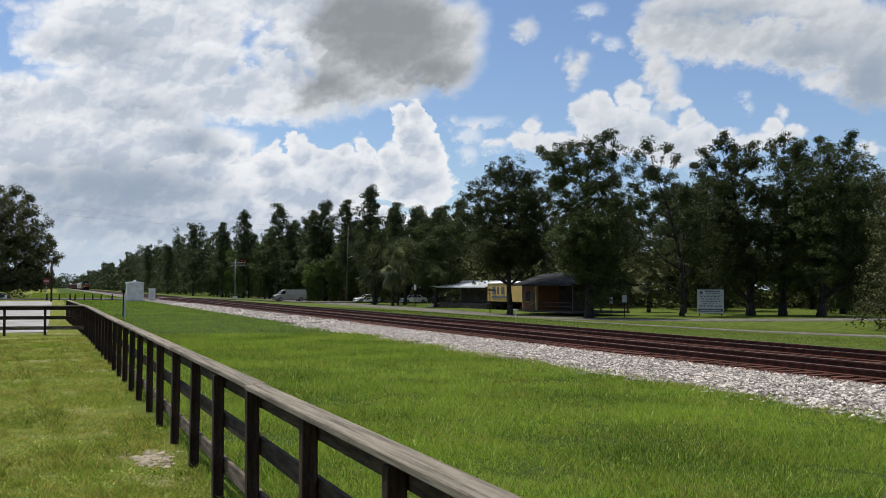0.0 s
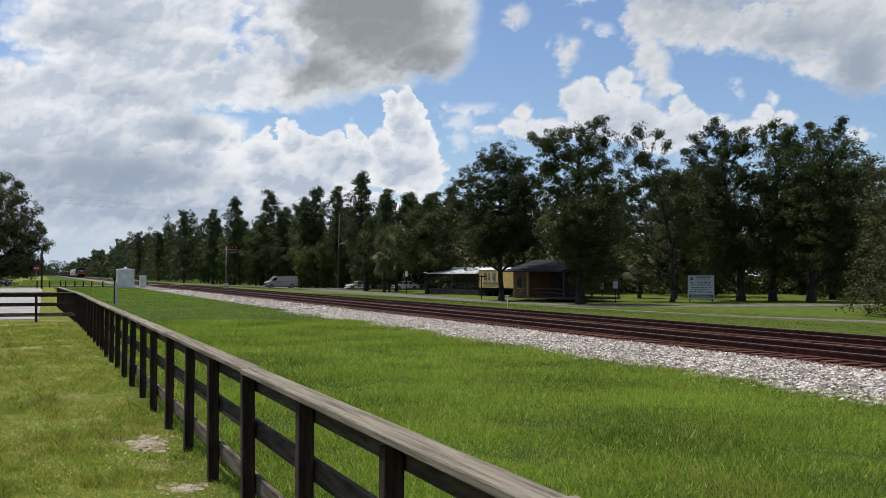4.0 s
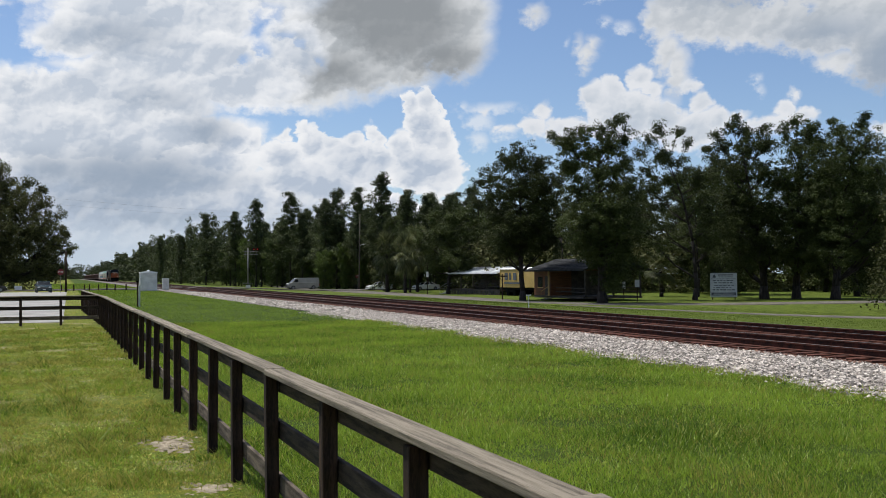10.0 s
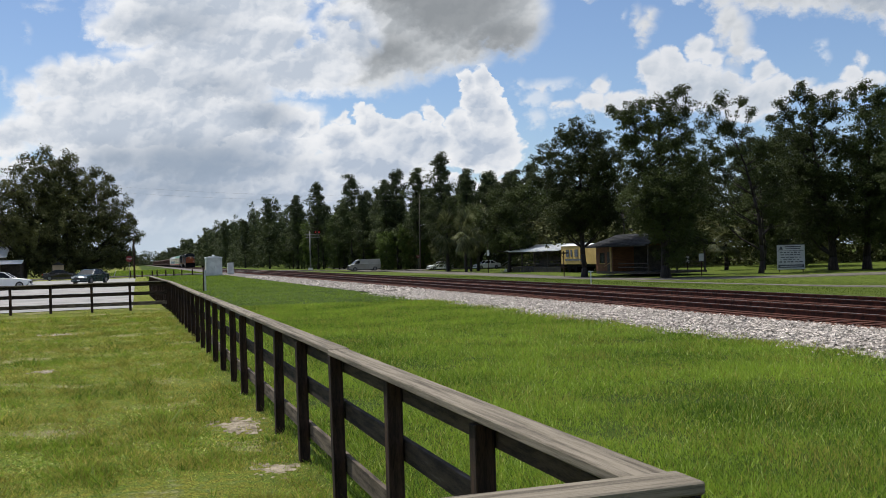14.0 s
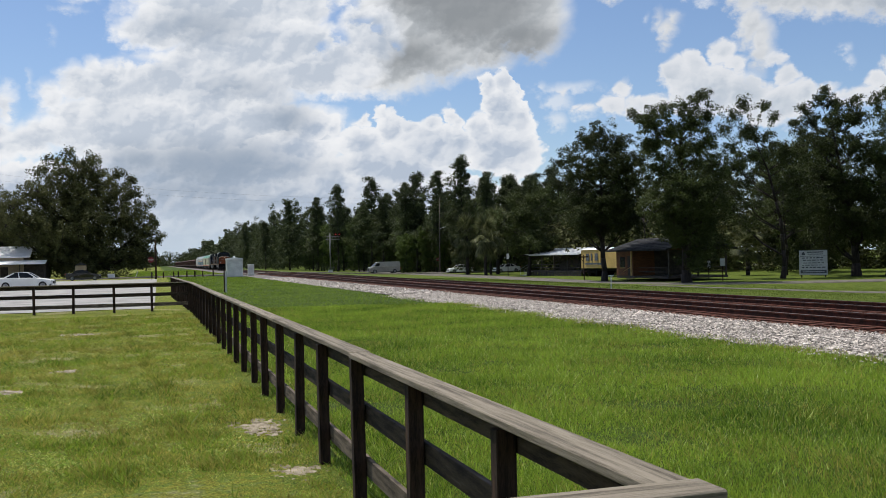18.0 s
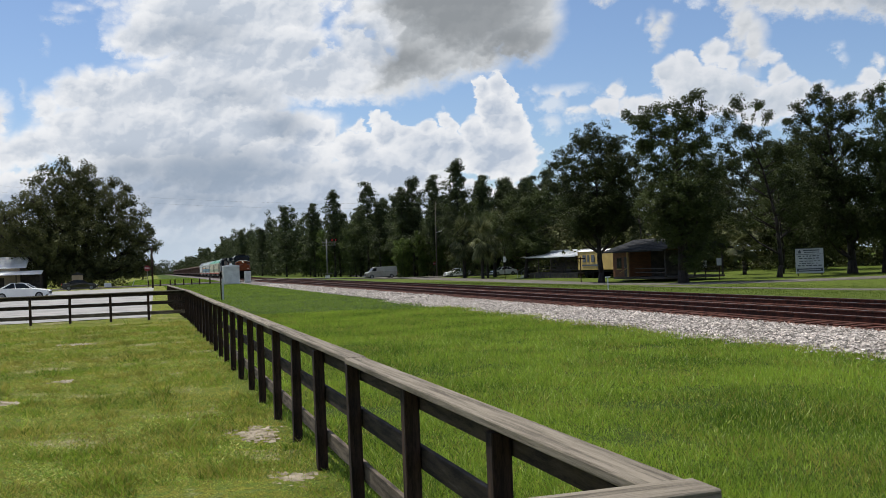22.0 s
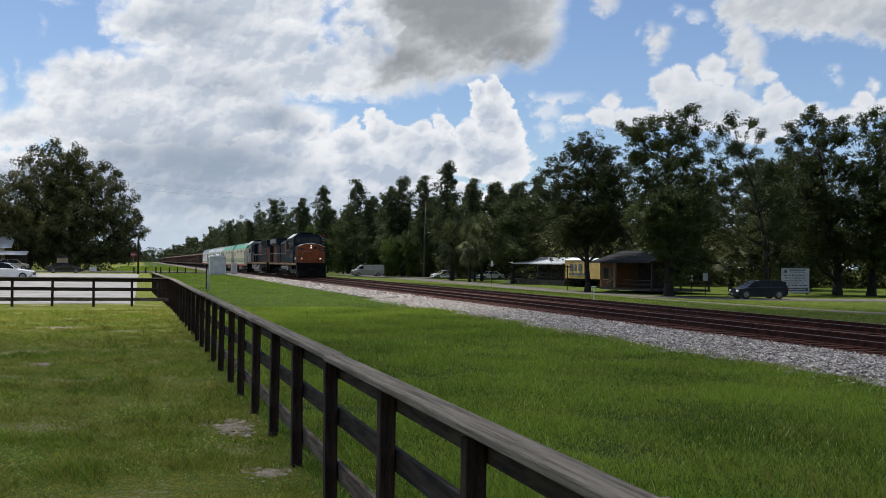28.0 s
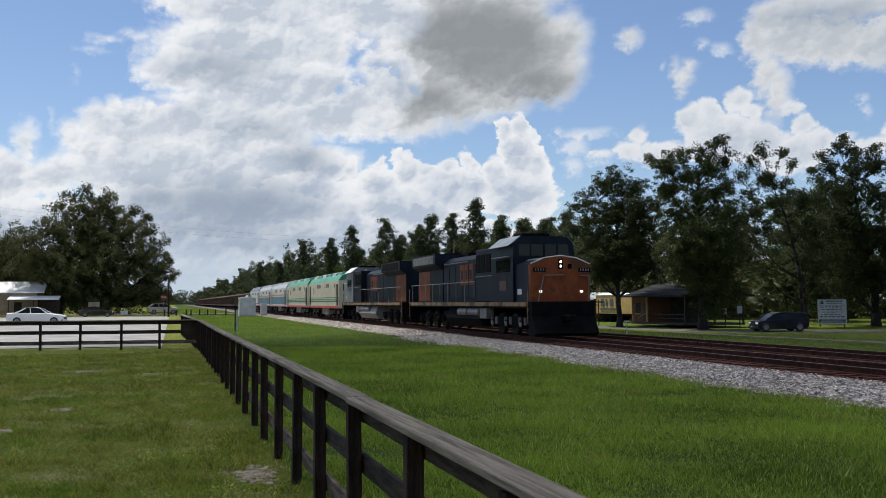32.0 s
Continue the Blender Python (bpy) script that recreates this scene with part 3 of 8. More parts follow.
def build_line():
    # ballast bed
    shape = [(11.7, -0.08), (12.6, 0.03), (14.9, 0.06), (18.7, 0.045), (22.6, 0.06), (24.0, -0.04), (25.2, -0.15), (25.2, -0.8), (11.7, -0.8)]
    rng = random.Random(4)
    bm = bmesh.new()
    rows = []
    y = -60.0
    while y < 1500:
        rows.append([bm.verts.new((x + (rng.uniform(-0.25, 0.25) if i in (0, 1) else 0), y, z)) for i, (x, z) in enumerate(shape)])
        y += 1.2 if y < 120 else 20
    for a, b in zip(rows, rows[1:]):
        for i in range(len(shape) - 1):
            bm.faces.new((a[i], b[i], b[i + 1], a[i + 1]))
    bmesh.ops.recalc_face_normals(bm, faces=bm.faces[:])
    bed = part("ballast", bm, M["ballast"], None)
    tagged(bed, "bed of pale grey crushed stone under the rails", "ballast", kind="structure")
    # loose stones
    rng = np.random.RandomState(8)
    base = np.array([(1, 0, 0), (-1, 0, 0), (0, 1, 0), (0, -1, 0), (0, 0, 1), (0, 0, -1)], float)
    tri = np.array([(0, 2, 4), (2, 1, 4), (1, 3, 4), (3, 0, 4), (2, 0, 5), (1, 2, 5), (3, 1, 5), (0, 3, 5)])
    spots = []
    for n, x0, x1, y0, y1, big in ((66000, 11.5, 15.7, 6, 52, 0.92), (9000, 12.2, 15.7, 52, 120, 1.7), (9000, 17.8, 20.0, 10, 70, 1.1), (5000, 16.2, 17.6, 10, 60, 1.0), (4000, 12.3, 15.7, -8, 4, 1.2)):
        x, y = rng.uniform(x0, x1, n), rng.uniform(y0, y1, n)
        keep = (x > 12.05 + 0.14 * np.sin(y * 2.7) + 0.18 * np.sin(y * 0.83 + 1)) | (rng.rand(n) < 0.10)
        spots.append(np.stack([x[keep], y[keep], np.full(keep.sum(), big)], -1))
    s = np.concatenate(spots)
    z = np.interp(s[:, 0], [p[0] for p in shape[:7]], [p[1] for p in shape[:7]])
    n = len(s)
    size = rng.uniform(0.018, 0.058, (n, 1, 1)) * s[:, 2][:, None, None]
    v = base[None] * rng.uniform(0.6, 1.25, (n, 6, 3)) + rng.uniform(-0.35, 0.35, (n, 6, 3))
    v = v * size * np.array([1.1, 1.1, 0.6])
    a = rng.uniform(0, 6.28, n)
    c, sn = np.cos(a)[:, None], np.sin(a)[:, None]
    v = np.stack([v[..., 0] * c - v[..., 1] * sn, v[..., 0] * sn + v[..., 1] * c, v[..., 2]], -1)
    v += np.stack([s[:, 0], s[:, 1], np.maximum(z, 0.0) + size[:, 0, 0] * 0.35], -1)[:, None]
    rusty = np.abs(np.minimum(np.abs(s[:, 0] - TRACKS[0]), np.abs(s[:, 0] - TRACKS[1]))) < 1.45 + rng.uniform(-0.25, 0.25, n)
    for pick, mat, text in ((~rusty, "stone", "loose pale grey crushed stones beside the rails"), (rusty, "stone_stained", "rust-stained crushed stones between the rails")):
        q = v[pick]
        tagged(mesh_object("ballast_stones", q.reshape(-1, 3), (tri[None] + (np.arange(len(q)) * 6)[:, None, None]).reshape(-1, 3), M[mat]), text, "stones", kind="stuff")
    # rails: foot, web and head
    web = [(-0.075, 0), (0.075, 0), (0.075, 0.012), (0.012, 0.03), (0.012, 0.125), (0.036, 0.137), (0.036, 0.168), (-0.036, 0.168), (-0.036, 0.137), (-0.012, 0.125), (-0.012, 0.03), (-0.075, 0.012)]
    for k, cx in enumerate(TRACKS):
        root = empty("railway_track", pose(cx, 0, 0), "straight railway track with rust-brown rails on dark timber sleepers", "railway track", "parallel tracks")
        root["kind"] = "structure"
        for s in (-1, 1):
            rail = part("rail", prism([(x + s * 0.755, z + 0.127) for x, z in web], "y", -60, 1500), M["rail_side"], root)
            part("running_surface", boxed(s * 0.755 - 0.030, s * 0.755 + 0.030, -60, 1500, 0.293, RAIL_Z), M["rail_top"], rail, "worn bright rail top")
        first = part("sleeper", boxed(-1.3, 1.3, -0.115, 0.115, -0.05, 0.125, 0.012), M["tie"], root, at=pose(0, 2, 0))
        rng2 = random.Random(40 + k)
        for i in range(1, 150):
            again(first, pose(rng2.uniform(-0.05, 0.05), 2 + i * 0.55, rng2.uniform(-0.008, 0.004), 0, 0, rng2.uniform(-1.2, 1.2)))
        bm = bmesh.new()
        for i in range(150, 420):
            add_box(bm, -1.3, 1.3, 2 + i * 0.55 - 0.115, 2 + i * 0.55 + 0.115, -0.05, 0.125)
        for i in range(-60, 0):
            add_box(bm, -1.3, 1.3, 2 + i * 0.55 - 0.115, 2 + i * 0.55 + 0.115, -0.05, 0.125)
        part("far_sleepers", bm, M["tie"], root)["kind"] = "stuff"


def build_roads():
    strip("road_parallel", [(60, 300), (48, 220), (45.5, 165), (42.5, 112), (39.8, 83), (43.5, 73.5), (52, 69), (64, 67.5), (130, 60)], 6.4, M["asphalt"], 0.02, "worn grey asphalt side road along the line", "road", 0.2)
    strip("path_lane", [(37.2, 68), (39.2, 58), (41.3, 48), (44.2, 42), (54, 26), (70, 0)], 2.6, M["asphalt"], 0.03, "narrow grey paved lane through the grass", "path", 0.15)
    strip("road_crossing", [(-140, 152), (-60, 156), (-10, 160), (13, 168), (30, 172), (48, 172), (120, 170)], 7.4, M["asphalt"], 0.16, "grey asphalt road over the level crossing", "road", 0.1, thick=0.5)
    # level crossing panels between the rails
    for cx in TRACKS:
        bm = bmesh.new()
        add_box(bm, cx - 0.68, cx + 0.68, 164.5, 174.5, 0.05, RAIL_Z - 0.01, 0.02)
        tagged(part("crossing_panel", bm, M["asphalt"], None), "dark rubber and asphalt panel between the rails", "crossing panel", "crossing panels", kind="structure")
    # car park
    xs, ys = np.linspace(-60, -0.25, 31), np.linspace(45.6, 142, 49)
    gx, gy = np.meshgrid(xs, ys)
    wob = np.where(gy == ys[0], 0.12 * np.sin(gx * 2.1) + 0.08 * np.sin(gx * 5.3), 0)
    v = np.stack([gx, gy + wob, ground_z(gx, gy) + 0.03], -1).reshape(-1, 3)
    i = (np.arange(48)[:, None] * 31 + np.arange(30)[None]).reshape(-1)
    ob = mesh_object("car_park", v, np.stack([i, i + 1, i + 32, i + 31], -1), M["lot"], smooth=True)
    tagged(ob, "pale grey open car park surface behind the fence", "car park", kind="structure")


build_ground()
build_line()
build_roads()


# ---- fence ----
FENCE_TOP = 1.23


def build_fence():
    def line(name, p, q, n, label, first=True):
        """A run from corner p to corner q of n bays; local y runs along it, the posts stand on the side of local -x."""
        p, q = Vector((*p, 0)), Vector((*q, 0))
        d = q - p
        length = d.length
        root = empty(name, pose(p.x, p.y, gz(p.x, p.y), 0, 0, math.degrees(math.atan2(-d.x, d.y))), label, "fence", "paddock fence runs")
        step = length / n
        rng = random.Random(int(length * 10))
        post = part("post", boxed(-0.13, -0.03, -0.048, 0.048, -0.3, FENCE_TOP - 0.045, 0.006), M["post_wood"], root, at=pose(0, 0.05 if first else step, 0))
        for i in range(1, n + 1):
            if i == n:
                y = length - 0.05
            else:
                y = i * step
            again(post, pose(rng.uniform(-0.008, 0.008), y + rng.uniform(-0.05, 0.05), rng.uniform(-0.03, 0.0), rng.uniform(-0.7, 0.7), rng.uniform(-0.7, 0.7), rng.uniform(-3, 3)))
        # the lowest board has a paler brown than the two above
        for z0, z1 in ((1.035, 1.183), (0.655, 0.80), (0.225, 0.375)):
            y = 0.0
            while y < length - 0.1:
                end = min(y + 3 * step, length)
                bm = bmesh.new()
                add_box(bm, -0.028, 0.010, y + 0.003, end - 0.003, z0, z1, 0.004)
                b = part("board", bm, M["board_pale"] if z0 < 0.3 else M["board_wood"], root)
                b.matrix_basis = pose(rng.uniform(-0.003, 0.003), 0, rng.uniform(-0.008, 0.008))
                y = end
        y = 0.0
        while y < length - 0.1:
            end = min(y + rng.choice((2, 3)) * step, length)
            bm = bmesh.new()
            add_box(bm, -0.152, 0.016, y + 0.003, end - 0.003, FENCE_TOP - 0.042, FENCE_TOP, 0.006)
            b = part("cap_rail", bm, M["old_wood"], root, "weathered grey top rail")
            b.matrix_basis = pose(rng.uniform(-0.006, 0.006), 0, rng.uniform(-0.004, 0.004), 0, rng.uniform(-0.6, 0.6), 0)
            y = end
        return root
    line("fence", (1.62, 2.72), (1.30, 43.2), 24, "dark weathered board fence with a grey flat top rail")
    line("fence", (1.28, 43.28), (-40, 45.8), 26, "dark weathered board fence beside the car park")
    line("fence", (-6.0, 2.58), (1.66, 2.74), 5, "dark weathered board fence closing the paddock")
    line("fence", (1.24, 43.5), (0.8, 62), 11, "dark weathered board fence along the car park edge")


build_fence()


# ---- trees ----
def leaf_cloud(rng, centres, spread, per, size, flat=0.7, droop=0.0):
    """Small pointed leaves scattered round clump centres; a list of verts and quads."""
    centres = np.asarray(centres, float)
    n = len(centres) * per
    c = np.repeat(centres, per, 0)
    sp = np.repeat(np.asarray(spread, float) * np.ones(len(centres)), per)[:, None]
    off = rng.normal(0, 1, (n, 3))
    off /= np.maximum(np.linalg.norm(off, axis=1, keepdims=True), 1e-6)
    off *= rng.uniform(0.25, 1.0, (n, 1)) ** 0.6 * sp
    off[:, 2] = off[:, 2] * flat - droop * rng.rand(n) ** 2
    p = c + off
    # leaves face outwards and up from their twig
    face = off / np.maximum(sp, 1e-6) * 1.1 + np.array([0, 0, 0.7]) + rng.normal(0, 0.36, (n, 3))
    face /= np.linalg.norm(face, axis=1, keepdims=True)
    d = np.cross(face, rng.normal(0, 1, (n, 3)))
    d /= np.maximum(np.linalg.norm(d, axis=1, keepdims=True), 1e-6)
    s = np.cross(face, d)
    ln = (size * rng.uniform(0.6, 1.3, (n, 1)))
    w = ln * rng.uniform(0.28, 0.45, (n, 1))
    bend = np.cross(d, s) * ln * 0.15
    v = np.stack([p, p + d * ln * 0.5 + s * w + bend, p + d * ln, p + d * ln * 0.5 - s * w + bend], 1).reshape(-1, 3)
    f = np.arange(n * 4).reshape(-1, 4)
    return v, f


def tree_skeleton(rng, h, crown_from, radius, limbs, lean=0.03, shape="round", trunk_r=0.3, lobe=7, lobe_max=1.3):
    """Trunk and limbs as tubes, and the clump centres at the twigs. radius(u) gives the crown's reach at u = 0..1 of the height."""
    bm = bmesh.new()
    path = [Vector((0, 0, -0.3))]
    off = Vector((0, 0, 0))
    n = 8
    for i in range(1, n + 1):
        off += Vector((rng.normal(0, lean), rng.normal(0, lean), 0)) * h / n * 2
        path.append(Vector((off.x, off.y, h * 0.96 * i / n)))
    for i in range(n):
        r0, r1 = trunk_r * (1 - 0.9 * i / n) * (1.5 if i == 0 else 1), trunk_r * (1 - 0.9 * (i + 1) / n)
        add_tube(bm, path[i], path[i + 1], r0, r1, 7)

    def trunk_at(z):
        t = min(max(z / (h * 0.96) * n, 0), n - 0.001)
        return path[int(t)].lerp(path[int(t) + 1], t - int(t))

    clumps = []
    for k in range(limbs):
        u = crown_from + (1 - crown_from) * (k + rng.rand()) / limbs
        start = trunk_at(u * h * (0.97 if shape == "pine" else 0.88))
        a = k * 2.4 + rng.normal(0, 0.6)
        reach = radius(u) * rng.choice((0.5, 0.75, 0.95, 1.2))
        up = reach * {"round": rng.uniform(0.2, 0.8), "pine": rng.uniform(-0.1, 0.3), "oak": rng.uniform(-0.05, 0.28)}[shape]
        end = start + Vector((math.cos(a) * reach, math.sin(a) * reach, up))
        mid = start.lerp(end, 0.5) + Vector((rng.normal(0, 0.1), rng.normal(0, 0.1), 0.10)) * reach
        r = trunk_r * 0.34 * (1.15 - u)
        add_tube(bm, start, mid, max(r, 0.02), max(r * 0.6, 0.015), 5)
        add_tube(bm, mid, end, max(r * 0.6, 0.015), 0.012, 5)
        # a leafy lobe round the limb's end, and a looser one half way
        for c, n_in, wide in ((end, lobe, 0.42), (mid.lerp(end, 0.3), max(2, lobe // 2), 0.30)):
            for j in range(n_in):
                w = Vector((rng.normal(0, 1), rng.normal(0, 1), rng.normal(0.1, 0.55))) * min(reach * wide, lobe_max)
                if j < 2:
                    add_tube(bm, c, c + w, 0.025, 0.008, 4)
                clumps.append(c + w)
    clumps.append(path[-1] + Vector((0, 0, 0.3)))
    return bm, [tuple(c) for c in clumps]


def make_tree(kind, seed, h, label, leaf, radius, crown_from, limbs, spread, per, size, trunk_r, shape="round", skirt=0, droop=0.0, lean=0.03, lobe=7, lobe_max=1.3, skirt_top=0.6):
    rng = np.random.RandomState(seed)
    bm, clumps = tree_skeleton(rng, h, crown_from, radius, limbs, lean, shape, trunk_r, lobe, lobe_max)
    root = empty(kind, pose(0, 0, -50), label, "tree", "roadside trees")
    part("trunk", bm, M["bark"], root, smooth=True)
    sp = [spread * rng.uniform(0.65, 1.35) for _ in clumps]
    if skirt:
        # climbing leaves round the lower trunk
        for _ in range(skirt):
            u = rng.uniform(0.02, skirt_top)
            a, r = rng.uniform(0, 6.28), radius(max(u, crown_from)) * rng.uniform(0.15, 0.85) * (0.22 + 1.15 * u)
            clumps.append((math.cos(a) * r, math.sin(a) * r, u * h))
            sp.append(spread * rng.uniform(0.7, 1.2))
    v, f = leaf_cloud(rng, clumps, sp, per, size, 0.75, droop)
    v[:, 2] = np.maximum(v[:, 2], 0.05)
    mesh_object("crown", v, f, M[leaf], root)
    return root


def grown_tree(kind, seed, h, width, label, leaf, limbs, crown_from, trunk_r, tuft, per, size, skirt=0, skirt_top=0.5, skirt_r=0.3, low=0.1, top=1.25, lean=0.05, profile=None, stems=1, droop=0.0, thin=0.0, bole=0.86, domed=False, skirt_from=0.02):
    """A tree that forks three times; a leafy tuft sits at each twig's end. low, top: rise of the lowest and highest limbs."""
    rng = np.random.RandomState(seed)
    bm = bmesh.new()
    tufts, sizes = [], []
    profile = profile or (lambda u: 0.55 + 0.45 * math.sin(math.pi * min(max(u, 0), 1)))

    def vec(a, e, n):
        return Vector((math.cos(a) * math.cos(e), math.sin(a) * math.cos(e), math.sin(e))) * n

    def bough(p, a, e, n, r, level):
        """A limb in two bent lengths with side shoots."""
        m = p + vec(a + rng.normal(0, 0.2), e - 0.12, n * 0.5)
        q = m + vec(a + rng.normal(0, 0.3), e + rng.uniform(0.0, 0.45), n * 0.5)
        add_tube(bm, p, m, r, r * 0.72, 5 if level == 0 else 4)
        add_tube(bm, m, q, r * 0.72, r * 0.35, 4)
        if level == 2:
            tufts.append(q)
            sizes.append(tuft * rng.uniform(0.6, 1.25))
            return
        k = 3 if level == 0 else 2
        for i in range(k):
            s = (m, m.lerp(q, 0.55), q)[min(i, 2)] if level == 0 else (m, q)[i]
            bough(s, a + rng.normal(0, 0.75), e + rng.normal(0.05, 0.38), n * rng.uniform(0.38, 0.58), r * 0.42, level + 1)
        if rng.rand() > thin:
            tufts.append(q)
            sizes.append(tuft * rng.uniform(0.7, 1.2))

    for stem in range(stems):
        off = Vector((0, 0, 0)) if stems == 1 else vec(stem * 6.283 / stems, 0, trunk_r * 0.8)
        drift = Vector((rng.normal(0, lean), rng.normal(0, lean), 0)) + off * (0.5 / max(trunk_r, 0.01)) * (0.12 if stems > 1 else 0)
        path = [off + Vector((0, 0, -0.3))]
        n = 9
        for i in range(1, n + 1):
            drift += Vector((rng.normal(0, lean * 0.7), rng.normal(0, lean * 0.7), 0))
            path.append(path[-1] + drift * h / n + Vector((0, 0, h * bole / n)))
        for i in range(n):
            add_tube(bm, path[i], path[i + 1], trunk_r * (1 - 0.85 * i / n) * (1.35 if i == 0 else 1), trunk_r * (1 - 0.85 * (i + 1) / n), 7)
        count = limbs // stems
        for k in range(count):
            u = crown_from + (0.97 - crown_from) * (k + rng.rand()) / count
            i = min(int(u * n), n - 1)
            start = path[i].lerp(path[i + 1], u * n - i)
            v = (u - crown_from) / (1 - crown_from)
            bough(start, k * 2.4 + stem + rng.normal(0, 0.5), low + (top - low) * v + rng.normal(0, 0.15), width * 0.42 * profile(v) * rng.uniform(0.7, 1.15), trunk_r * 0.36 * (1.1 - 0.75 * v), 0)
    for _ in range(skirt):
        u = rng.uniform(skirt_from, skirt_top)
        a, r = rng.uniform(0, 6.28), width * skirt_r * rng.uniform(0.1, 1.0) * (math.sqrt(1.06 - (u / skirt_top) ** 2) if domed else 0.62 + 0.38 * u / skirt_top)
        tufts.append(Vector((math.cos(a) * r, math.sin(a) * r, u * h)))
        sizes.append(tuft * rng.uniform(0.8, 1.3))
    root = empty(kind, pose(0, 0, -50), label, "tree", "roadside trees")
    part("trunk", bm, M["bark"], root, smooth=True)
    v, f = leaf_cloud(rng, [tuple(c) for c in tufts], sizes, per, size, 0.7, droop)
    v[:, 2] = np.maximum(v[:, 2], 0.05)
    mesh_object("crown", v, f, M[leaf], root)
    return root


def lobed_tree(kind, seed, at, label, leaf, lobes, trunk_r, tuft, per, size, droop=0.0, fill=0.66, lean=0.0, deep=1.0):
    """A tree built limb by limb: lobes gives, for each leafy mass, its offset across, its height and its radius.
    Each mass is a cluster of tufts at the end of its own bent limb; the large ones repeat in depth."""
    rng = np.random.RandomState(seed)
    x, y = at
    root = empty(kind, pose(x, y, gz(x, y), 0, 0, -math.degrees(math.atan2(x, y))), label, "tree", "roadside trees")
    bm = bmesh.new()
    top = max(z for _, z, _ in lobes)
    mean = sum(u * r for u, z, r in lobes if z > top * 0.6) / sum(r for u, z, r in lobes if z > top * 0.6)
    n = 9
    path = []
    for i in range(n + 1):
        f = i / n
        path.append(Vector((mean * f ** 1.6 + lean * math.sin(f * 3.1) + rng.normal(0, 0.06), rng.normal(0, 0.08), -0.4 + top * 0.84 * f)))
    for i in range(n):
        add_tube(bm, path[i], path[i + 1], trunk_r * (1 - 0.82 * i / n) * (1.4 if i == 0 else 1), trunk_r * (1 - 0.82 * (i + 1) / n), 8)
    tufts, sizes = [], []
    for u, z, r in lobes:
        r *= 1.05
        depths = [rng.normal(0, 0.5 * r)]
        if r > 1.15 * deep:
            depths = [-rng.uniform(0.7, 1.2) * r, rng.uniform(0.7, 1.2) * r]
            if r > 2.0 * deep:
                depths.append(0.0)
        for d in depths:
            c = Vector((u + rng.normal(0, 0.1 * r), d, z + rng.normal(0, 0.08 * r)))
            f = min(max((z - 0.55 * abs(u) - 0.7 * r) / (top * 0.84), 0.12), 0.97)
            start = path[int(f * n)].lerp(path[int(f * n) + 1], f * n - int(f * n))
            mid = start.lerp(c, 0.5) + Vector((rng.normal(0, 0.2), rng.normal(0, 0.2), -0.10 * (c - start).length))
            w = trunk_r * 0.42 * (1.05 - 0.75 * f)
            add_tube(bm, start, mid, w, w * 0.7, 6)
            add_tube(bm, mid, c, w * 0.7, w * 0.3, 5)
            for _ in range(4):
                way = Vector(rng.normal(0, 1, 3)).normalized() * r * 0.8
                add_tube(bm, c - way * 0.1, c + way, w * 0.3, 0.012, 4)
            # loose leaves along the outer half of the limb
            for w in (0.35, 0.5, 0.65, 0.8, 0.95):
                p = mid.lerp(c, w)
                tufts.append((p.x + rng.normal(0, 0.3 * tuft), p.y + rng.normal(0, 0.5 * tuft), p.z + rng.normal(0.1, 0.4 * tuft)))
                sizes.append(tuft * rng.uniform(0.5, 0.95))
            k = max(9, int(3.6 * r * r / tuft ** 2 * fill * (1.5 if r < 1.3 else 1.0)))
            way = rng.normal(0, 1, (k, 3))
            way /= np.linalg.norm(way, axis=1, keepdims=True)
            reach = r * np.where(rng.rand(k) < (0.75 if r > 1.3 else 0.5), rng.uniform(0.68, 1.16, k), rng.uniform(0.1, 0.75, k))
            p = np.array(c) + way * reach[:, None] * np.array([1.0, 1.0, 0.82])
            tufts.extend(map(tuple, p))
            sizes.extend(tuft * rng.uniform(0.65, 1.35, k))
    part("trunk", bm, M["bark"], root, smooth=True)
    v, f = leaf_cloud(rng, tufts, sizes, per, size, 0.75, droop)
    v[:, 2] = np.maximum(v[:, 2], 0.05)
    mesh_object("crown", v, f, M[leaf], root)
    return root


def plant(proto, spots, label=""):
    for i, (x, y, s, turn) in enumerate(spots):
        t = copy_thing(proto, pose(x, y, gz(x, y), 0, 0, turn))
        t.scale = (s, s, s * (1 + 0.07 * math.sin(i * 2.3)))
        if label:
            t["label"] = label


def drop_proto(proto):
    for o in (*proto.children_recursive, proto):
        bpy.data.objects.remove(o)


